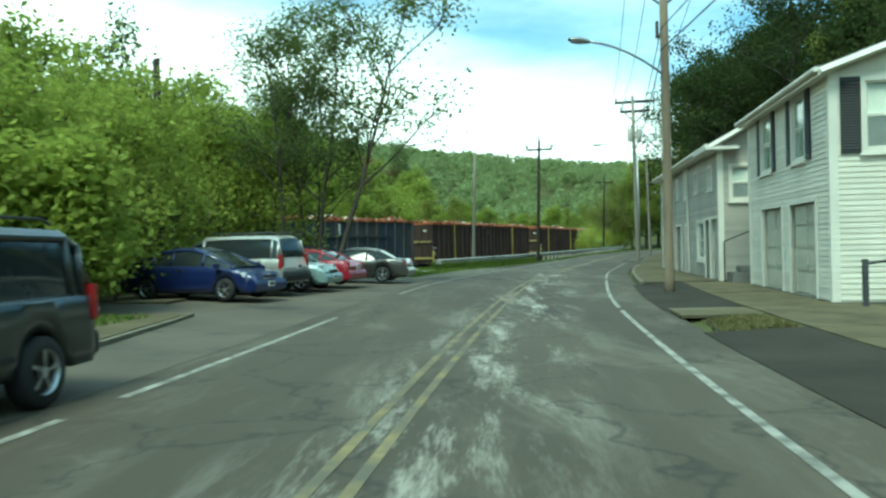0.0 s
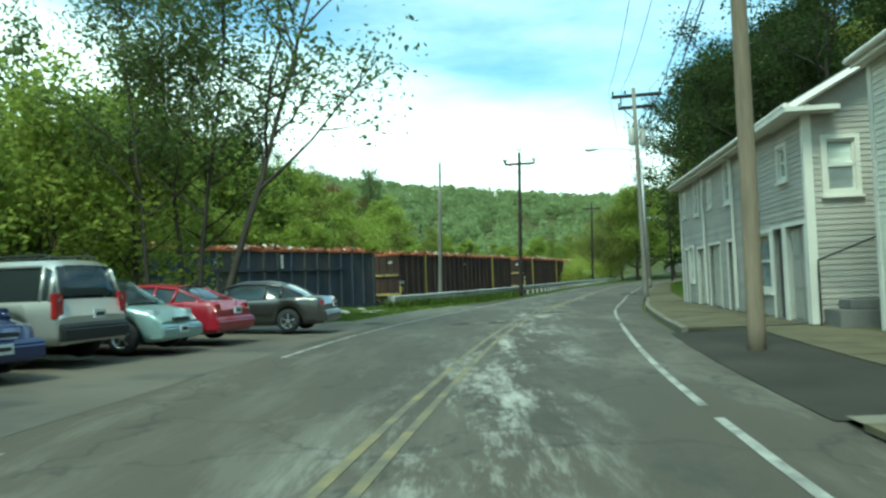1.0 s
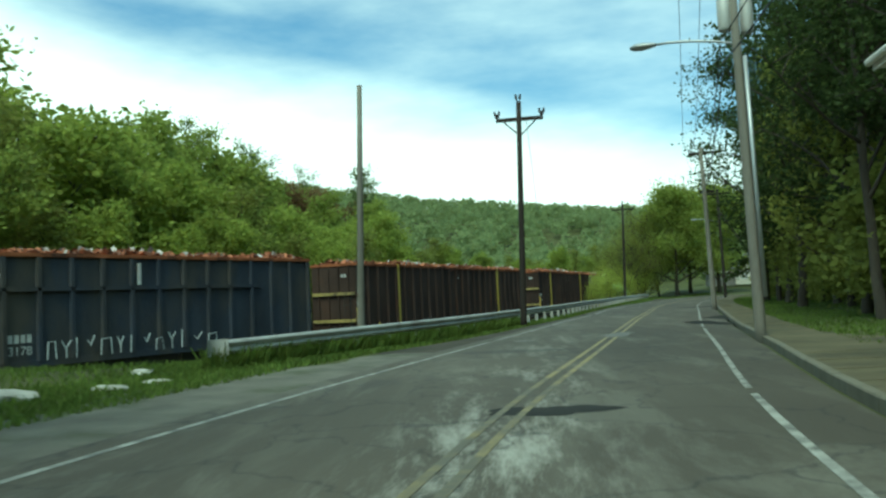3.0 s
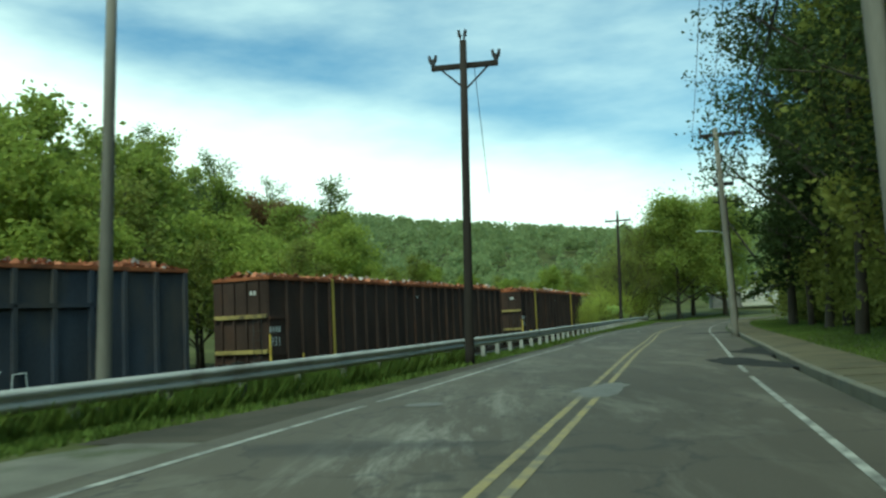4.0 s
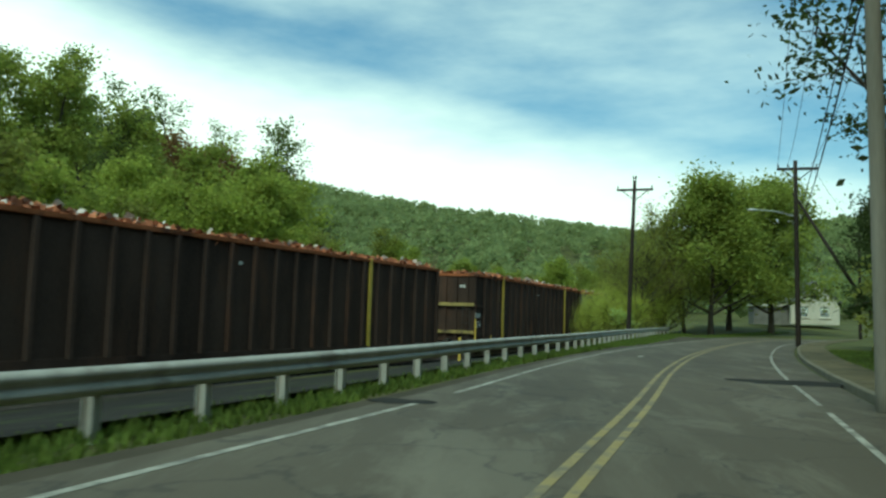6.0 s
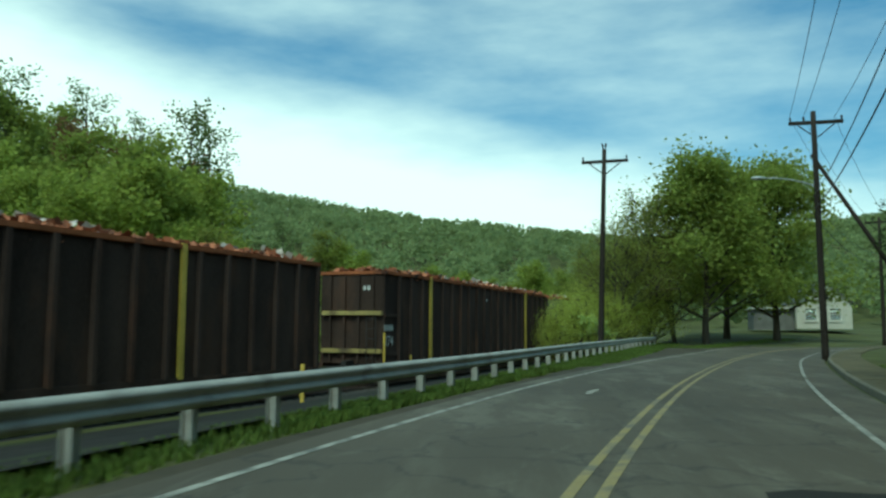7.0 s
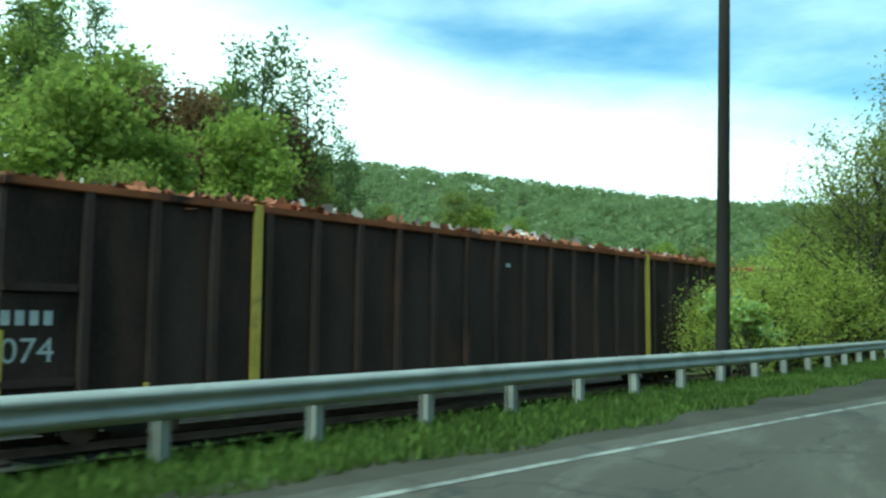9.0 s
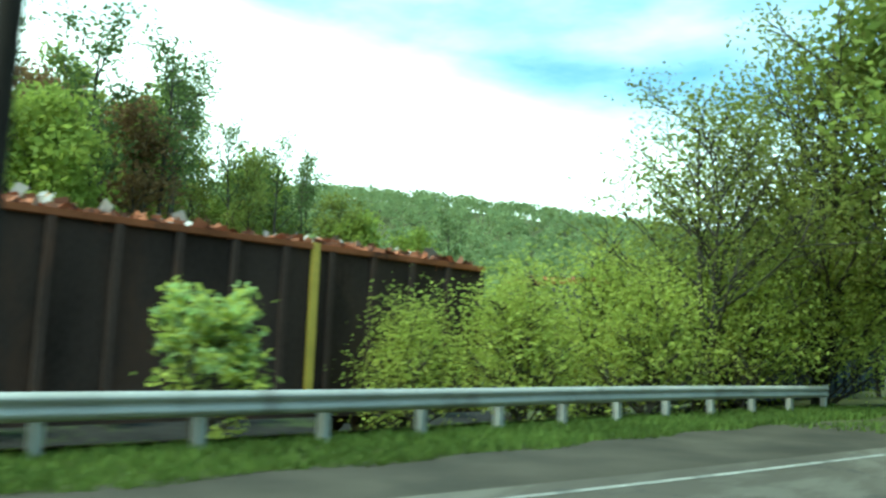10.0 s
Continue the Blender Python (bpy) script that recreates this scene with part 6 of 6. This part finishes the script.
# the wooded knoll farther along
for i in range(62):
    a = rng_w.uniform(0, 1)
    x = -23 - 72 * a + rng_w.uniform(-6, 6)
    y = 140 + 70 * rng_w.random() + 10 * a
    put(rng_w.choice((0, 2, 0, 3)), x, y, rng_w.uniform(1.05, 1.4) * (0.8 + 0.2 * smooth(28, 45, -x)))
# fresh green trees beyond the last wagon
for x, y, s, k in ((0.5, 133.0, 0.45, 1), (-3.5, 135.5, 0.62, 1), (-7.5, 131.0, 1.05, 1), (-7.0, 136.0, 0.9, 1), (6.0, 131.0, 0.42, 2), (3.5, 127.5, 0.4, 1), (-13.0, 137.0, 0.9, 1), (-16.0, 131.0, 0.9, 1), (-18.0, 140.0, 1.0, 0), (-21.0, 134.0, 1.0, 1), (-14.0, 144.0, 0.8, 0), (-24.0, 145.0, 1.1, 0), (-0.5, 131.0, 0.5, 1), (-4.0, 127.0, 0.6, 1), (-5.0, 131.5, 0.7, 1), (-9.0, 127.5, 0.9, 1), (-10.5, 133.0, 1.0, 0), (2.5, 129.5, 0.45, 2), (-1.5, 129.0, 0.6, 2), (-9.0, 146.0, 1.1, 1), (-12.0, 152.0, 1.15, 3), (-14.0, 158.0, 1.1, 3), (-11.0, 149.0, 1.0, 1)):
    put(k, x, y, s)
rust_tree = tree("tree", "reddish-brown budding tree at the foot of the wooded knoll", 17, 8.6, 3.6, LEAF_RUST, 0.15, 0.55, 30, group=W, first=0.1, limbs=13, twigs=5, radius=0.14, up=0.8)
rust_tree.matrix_world = pose(-18.5, 152.5, ground_z(-18.5, 152.5) - 0.1)
rust_tree.scale = (1.4,) * 3
copy_at(rust_tree, -14.5, 156.0, 130, 1.3)
copy_at(rust_tree, -23.0, 151.0, 60, 1.35)
# lower trees across the valley floor
for i in range(46):
    x = rng_w.uniform(-12, 34)
    y = rng_w.uniform(160, 300)
    put(rng_w.choice((0, 1, 1, 2)), x + (y - 160) * 0.05, y, rng_w.uniform(0.55, 0.85))

# trees and shrubs between the lot and the railway
lot_tree = tree("tree", "slender dark-stemmed tree with sparse young leaves by the parked cars", 21, 12.5, 4.2, LEAF_SPARSE, 0.082, 0.44, 30, group="trees by the lot", first=0.30, limbs=14, twigs=6, radius=0.10, up=0.75)
lot_tree.matrix_world = pose(-4.5, 32.7, ground_z(-4.5, 32.7), 0, 0, 20)
lot_tree.scale = (0.8,) * 3
copy_at(lot_tree, -3.2, 32.9, 150, 0.86)
copy_at(lot_tree, -3.9, 33.9, 265, 0.88)
lean_tree = tree("tree", "leaning slender tree with long sparse branches over the lot", 22, 10.5, 5.4, LEAF_SPARSE, 0.080, 0.42, 25, group="trees by the lot", first=0.32, limbs=12, twigs=6, radius=0.105, lean=0.30, up=0.45)
lean_tree.matrix_world = pose(-2.5, 32.3, ground_z(-2.5, 32.3), 0, 0, 5)
lean_tree.scale = (1.18,) * 3
copy_at(lean_tree, -3.8, 33.5, 60, 0.75)
sapling = tree("tree", "slim leafy sapling in the hedge behind the parked cars", 25, 7.0, 2.7, LEAF_BRIGHT, 0.11, 0.44, 17, group="saplings by the lot", first=0.12, limbs=14, twigs=5, radius=0.07, up=0.7)
sapling.matrix_world = pose(-5.6, 34.0, ground_z(-5.6, 34.0) - 0.1, 0, 0, 15)
for x, y, sc, a in ((-7.4, 32.6, 0.95, 80), (-8.6, 30.2, 1.05, 190), (-6.4, 36.4, 0.9, 260), (-8.9, 34.6, 1.1, 320), (-9.6, 26.8, 1.0, 130), (-7.6, 38.6, 0.8, 40), (-10.6, 29.2, 1.15, 220), (-11.2, 32.8, 1.1, 300), (-9.4, 22.6, 0.9, 10), (-8.2, 25.4, 0.85, 170), (-6.3, 20.6, 0.75, 60), (-7.3, 18.4, 0.8, 200), (-6.7, 26.0, 0.8, 110), (-6.9, 23.4, 0.85, 280)):
    copy_at(sapling, x, y, a, sc)
shrub = tree("shrub", "dense bright green shrub at the edge of the woods", 23, 3.4, 1.7, LEAF_BRIGHT, 0.12, 0.36, 22, "shrub", "shrubs", first=0.05, limbs=12, twigs=5, radius=0.05, trunks=3)
shrub.matrix_world = pose(-6.0, 16.6, ground_z(-6.0, 16.6), 0, 0, 0)
for x, y, s, a in ((-7.2, 14.4, 1.0, 40), (-8.0, 17.8, 1.25, 90), (-9.3, 12.2, 1.2, 200), (-9.9, 15.8, 1.45, 300), (-7.0, 19.6, 0.9, 130), (-11.5, 19.5, 1.6, 10), (-12.5, 23.5, 1.5, 70), (-10.0, 27.5, 1.3, 150), (-9.0, 30.0, 1.1, 222), (-12.0, 9.0, 1.5, 120),
                   (-10.5, 35.5, 1.15, 310), (-9.5, 39.5, 1.0, 45), (-10.0, 5.0, 1.4, 260), (-13.5, 14.0, 1.7, 30), (-14.5, 31.0, 1.5, 60), (-13.0, 36.0, 1.3, 80)):
    copy_at(shrub, x, y, a, s)

# the hillside on the other side of the road
dark = [
    tree("tree", "tall dark-leaved tree on the steep hillside", 31, 15.0, 5.6, LEAF_DARK, 0.15, 0.6, 46, group="hillside trees", first=0.22, limbs=14, twigs=6, radius=0.22),
    tree("tree", "olive-green tree on the steep hillside", 32, 13.0, 5.0, LEAF_OLIVE, 0.19, 0.6, 22, group="hillside trees", first=0.12, limbs=13, twigs=5, radius=0.2),
    tree("tree", "tree with dark fluttering leaves over the sidewalk", 33, 14.5, 5.8, LEAF_DARK, 0.105, 0.47, 32, group="hillside trees", first=0.30, limbs=14, twigs=6, radius=0.2, up=0.5),
]
used = [True] * 3


def put_dark(k, x, y, s):
    if used[k]:
        used[k] = False
        dark[k].matrix_world = pose(x, y, ground_z(x, y) - 0.2, 0, 0, 0)
        dark[k].scale = (s,) * 3
    else:
        copy_at(dark[k], x, y, rng_w.uniform(0, 360), s, ground_z(x, y) - 0.2)


for row, off in enumerate((14.5, 19.0, 25.0, 32.0, 40.0)):
    y = 4.0 + row * 2
    while y < 118:
        extra = -7.5 * smooth(48, 55, y)
        x = right_x(y) + off + extra + rng_w.uniform(-1.0, 1.0)
        if y < 48 and row == 0:
            x += 1.5
        s = rng_w.uniform(0.9, 1.25) * (1 - 0.35 * smooth(92, 118, y))
        if row == 0 and y > 48:
            s *= 0.8
        put_dark(rng_w.choice((0, 0, 1, 2) if row else (0, 1, 2, 2)), x, y, s)
        y += (4.8 + row * 0.6) * rng_w.uniform(0.8, 1.25)
under = tree("shrub", "olive-green undergrowth shrub on the hillside", 24, 3.6, 2.1, LEAF_OLIVE, 0.13, 0.42, 30, "shrub", "hillside shrubs", first=0.05, limbs=12, twigs=5, radius=0.05, trunks=3)
under.matrix_world = pose(kerb_x(53) + 8.0, 53, ground_z(kerb_x(53) + 8.0, 53) - 0.2)
y = 56.0
while y < 118:
    for off in (7.5, 11.5):
        x = kerb_x(y) + off + rng_w.uniform(-0.8, 0.8)
        copy_at(under, x, y, rng_w.uniform(0, 360), rng_w.uniform(0.75, 1.2) + 0.03 * off, ground_z(x, y) - 0.3)
    y += rng_w.uniform(2.6, 4.0)
put_dark(2, 19.2, 57.0, 0.95)
put_dark(2, 20.6, 61.5, 1.0)
put_dark(2, 22.6, 73.5, 1.15)
put_dark(2, 25.6, 84.0, 1.1)
copy_at(dark[2], 27.4, 94.0, 40, 1.35)

pine = thing("pine", "dark pine with drooping boughs over the sidewalk", "tree", "hillside trees")
pb = Build()
pb.tube([(0, 0, -0.2), (0.05, 0, 6), (0, 0.1, 13.5)], [0.2, 0.14, 0.03], 9, caps=False)
ptips = []
prng = random.Random(8)
for i in range(46):
    z = 2.5 + 10.6 * i / 46
    a = i * 2.4
    ln = (13.8 - z) * 0.30 * prng.uniform(0.8, 1.15) + 0.3
    e = [(math.cos(a) * ln * t, math.sin(a) * ln * t, z + 0.25 * t - 0.55 * t * t * ln * 0.4) for t in (0, 0.35, 0.7, 1)]
    pb.tube(e, [0.035, 0.028, 0.02, 0.008], 4, caps=False)
    for t in range(9):
        u = 0.25 + 0.75 * t / 8
        ptips.append((math.cos(a) * ln * u + prng.gauss(0, 0.1), math.sin(a) * ln * u + prng.gauss(0, 0.1), z + 0.25 * u - 0.22 * u * u * ln - 0.05))
part("trunk", pb.mesh("trunk", BARK, True), pine)
part("needles", quads_mesh("needles", leaf_quads(ptips, np.random.default_rng(8), 0.16, 0.20, 20, 0.3), LEAF_DARK), pine, "dark green needles")
pine.matrix_world = pose(27.2, 90.5, ground_z(27.2, 90.5) - 0.2)
copy_at(pine, 31.0, 96.5, 120, 1.05)

# the big maple at the bend, the tree at the rail's end, the bush on the verge
maple = tree("maple_tree", "broad round-crowned green maple by the bend", 41, 14.5, 7.4, LEAF_MID, 0.20, 0.92, 56, group="trees at the bend", first=0.13, limbs=19, twigs=7, radius=0.32, up=0.55)
maple.matrix_world = pose(32.8, 150.0, ground_z(32.8, 150.0) - 0.1, 0, 0, 30)
maple.scale = (0.93,) * 3
copy_at(maple, 40.5, 156.5, 200, 1.0)
copy_at(maple, 27.0, 158.0, 100, 0.55)
copy_at(maple, 37.0, 160.0, 320, 0.98)
bend_tree = tree("tree", "many-stemmed tree with fine dark branches and fresh leaves", 42, 9.5, 4.6, LEAF_OLIVE, 0.080, 0.44, 13, group="trees at the bend", first=0.16, limbs=13, twigs=6, radius=0.12, trunks=3, up=0.6)
bend_tree.matrix_world = pose(25.2, 146.3, ground_z(25.2, 146.3) - 0.1, 0, 0, 0)
copy_at(bend_tree, 27.6, 149.2, 140, 1.3)
copy_at(bend_tree, 23.6, 150.5, 60, 0.95)
copy_at(bend_tree, 30.5, 150.5, 250, 1.15)
thicket = tree("shrub", "airy spring-green sapling thicket by the end of the guard rail", 43, 4.2, 2.0, LEAF_FRESH, 0.062, 0.46, 9, "shrub", "thicket at the bend", first=0.08, limbs=12, twigs=6, radius=0.05, trunks=4, up=0.9)
thicket.matrix_world = pose(21.6, 140.5, ground_z(21.6, 140.5) - 0.1)
for x, y, s, a in ((24.0, 143.2, 1.0, 90), (22.6, 145.0, 1.25, 200), (26.2, 146.0, 1.0, 130), (20.4, 143.0, 1.1, 40), (27.8, 149.0, 1.2, 10), (24.8, 148.6, 1.3, 300), (19.9, 138.4, 0.8, 250)):
    copy_at(thicket, x, y, a, s)
bare = thing("tree", "bare leafless young tree beside the maple", "tree", "trees at the bend")
bb, bt = grow(52, 13.5, 2.6, first=0.35, limbs=14, twigs=5, radius=0.12, up=1.3)
part("trunk", bb.mesh("trunk", BARK, True), bare)
bare.matrix_world = pose(27.6, 149.5, ground_z(27.6, 149.5) - 0.1)

bush = thing("verge_bush", "young bush with pale green tips behind the guard rail", "shrub")
vb, vt = grow(61, 2.25, 1.15, first=0.12, limbs=7, twigs=3, radius=0.035, trunks=5, up=1.0)
part("stem", vb.mesh("stem", BARK, True), bush)
part("leaves", quads_mesh("leaves", leaf_quads(vt, np.random.default_rng(61), 0.08, 0.11, 5), LEAF_FRESH), bush, "fresh green leaves")
part("pale_foliage", quads_mesh("pale_foliage", leaf_quads([p for p in vt if p[2] > 1.3], np.random.default_rng(62), 0.07, 0.08, 7), BLOSSOM), bush)
bush.matrix_world = pose(21.75, 129.7, ground_z(21.75, 129.7))


# ---- far wooded ridge, grass and small things ----
def far_woods():
    rng = np.random.default_rng(77)
    cs, hs = [], []
    r = random.Random(78)
    for i in range(6200):
        a = r.uniform(-1.15, 0.95)
        d = 250 + 640 * r.random() ** 0.8
        x, y = 15 + d * math.sin(a), 60 + d * math.cos(a)
        if y < 120:
            continue
        cs.append((x, y, ground_z(x, y)))
        hs.append(r.uniform(7, 12))
    cs, hs = np.array(cs), np.array(hs)
    per = 60
    c = np.repeat(cs, per, axis=0)
    h = np.repeat(hs, per)
    n = len(c)
    v = rng.normal(size=(n, 3))
    v /= np.linalg.norm(v, axis=1)[:, None]
    v *= rng.uniform(0.55, 1.05, size=(n, 1))
    c = c + v * np.stack([h * 0.46, h * 0.46, h * 0.42], axis=1) + np.stack([np.zeros(n), np.zeros(n), h * 0.62], axis=1)
    a = rng.normal(size=(n, 3)) * np.array([1, 1, 0.7])
    a /= np.linalg.norm(a, axis=1)[:, None]
    b = np.cross(a, rng.normal(size=(n, 3)))
    b /= np.linalg.norm(b, axis=1)[:, None]
    s = (h * 0.105)[:, None] * rng.uniform(0.6, 1.4, size=(n, 1))
    q = np.stack([c - a * s, c + b * s * 0.7, c + a * s, c - b * s * 0.7], axis=1)
    ob = tagged(new("far_woods", quads_mesh("far_woods", q, LEAF_HAZED)), "spring woods on the far ridge", "woods", kind="stuff")


far_woods()


def grass(name, label, areas, seed, height, mat=GRASS):
    """Grass blades over strips (x0(y), x1(y), y0, y1, count)."""
    rng = np.random.default_rng(seed)
    out = []
    for f0, f1, y0, y1, count in areas:
        for i in range(count):
            y = rng.uniform(y0, y1)
            a, b = f0(y), f1(y)
            x = rng.uniform(a, b)
            z = ground_z(x, y) - 0.03
            ang = rng.uniform(0, math.pi)
            w = rng.uniform(0.012, 0.03)
            h = height * rng.uniform(0.4, 1.3)
            dx, dy = math.cos(ang) * w, math.sin(ang) * w
            lx, ly = rng.normal(0, 0.35 * h), rng.normal(0, 0.35 * h)
            out.append([(x - dx, y - dy, z), (x + dx, y + dy, z), (x + dx * 0.3 + lx, y + dy * 0.3 + ly, z + h), (x - dx * 0.3 + lx, y - dy * 0.3 + ly, z + h)])
    tagged(new(name, quads_mesh(name, out, mat)), label, "grass", kind="stuff")


grass("verge_grass", "green grass along the guard rail and railway", [
    (lambda y: rail_x(y) - 1.2, lambda y: rail_x(y) + 0.9 - 0.45 * smooth(70, 84, y), 49, 100, 20000),
    (lambda y: rail_x(y) - 0.5, lambda y: rail_x(y) + 0.45 + 1.55 * smooth(104, 117, y) + 0.15 * math.sin(y * 2.1), 92, 148, 60000),
    (lambda y: left_x(y) - 5.2, lambda y: left_x(y) - 2.3, 38, 54, 15000),
    (lambda y: left_x(y) - 4.0, lambda y: left_x(y) - 1.2, 140, 160, 5000),
    (lambda y: left_x(y) - 7.5, lambda y: left_x(y) - 3.9, 2, 16, 14000),
    (lambda y: track_x(y) + 2.2, lambda y: left_x(y) - 5.0, 37, 52, 16000),
    (lambda y: rail_x(y) - 3.2, lambda y: rail_x(y) - 1.5, 50, 140, 16000),
    (lambda y: left_x(y) - 12.0, lambda y: left_x(y) - 9.0, 18, 38, 6000)], 91, 0.13)
grass("tall_grass", "tall grass growing up under the guard rail", [
    (lambda y: rail_x(y) - 0.45, lambda y: rail_x(y) + 0.12, 47.5, 69, 15000)], 94, 0.42)
grass("hillside_grass", "bright green grass on the bank above the sidewalk", [
    (lambda y: kerb_x(y) + 1.6, lambda y: kerb_x(y) + 7.5, 47, 112, 42000),
    (lambda y: right_x(y) + 5.3, lambda y: right_x(y) + 7.5, 2, 16, 8000)], 92, 0.10)

grass("dry_grass", "brown-green thin grass between the aprons", [
    (lambda y: right_x(y) + 1.4, lambda y: right_x(y) + 2.5, -3, 3.6, 5000),
    (lambda y: right_x(y) + 1.3, lambda y: right_x(y) + 2.5, 12.3, 14.5, 3500)], 93, 0.06, GRASS_DRY)


def stone(x, y, sx, sy, sz, seed, label, mat=ROCK, name="stone"):
    rng = random.Random(seed)
    bm = bmesh.new()
    bmesh.ops.create_icosphere(bm, subdivisions=2, radius=1)
    for v in bm.verts:
        k = 1 + rng.uniform(-0.18, 0.18)
        v.co = Vector((v.co.x * sx * k, v.co.y * sy * k, max(v.co.z, -0.45) * sz * k))
    me = bpy.data.meshes.new(name)
    bm.to_mesh(me)
    bm.free()
    me.materials.append(mat)
    thing(name, label, "stone", "", me, pose(x, y, ground_z(x, y) + sz * 0.3, 0, 0, seed * 40))


stone(-0.8, 42.4, 0.62, 0.3, 0.16, 1, "pale flat stone slab on the gravel verge")
stone(-1.5, 42.7, 0.2, 0.22, 0.18, 2, "pale rough stone on the gravel verge")
stone(-0.4, 46.8, 0.5, 0.24, 0.09, 3, "pale flat stone in the grass verge")
stone(0.3, 44.0, 0.42, 0.14, 0.08, 4, "weathered timber-coloured stone on the verge")
stone(0.7, 45.0, 0.3, 0.12, 0.07, 5, "small pale stone on the verge")
stone(-0.9, 38.2, 0.18, 0.12, 0.08, 6, "small pale stone on the verge")

stake = thing("marker_stake", "slanting white marker stake among the shrubs", "stake")
part("stake", Build().tube([(0, 0, -0.2), (-0.55, 0, 1.5)], 0.03, 6).mesh("stake", MARKING), stake)
stake.matrix_world = pose(-5.2, 17.6, ground_z(-5.2, 17.6))
for mx, my in ((11.5, 101.2),):
    st = thing("yellow_marker", "yellow marker post behind the guard rail", "marker post", "marker posts")
    part("post", Build().box(-0.05, 0.05, -0.03, 0.03, -0.5, 1.45).mesh("post", YELLOW_PAINT, bevel=0.01), st)
    st.matrix_world = pose(mx, my, ground_z(mx, my))
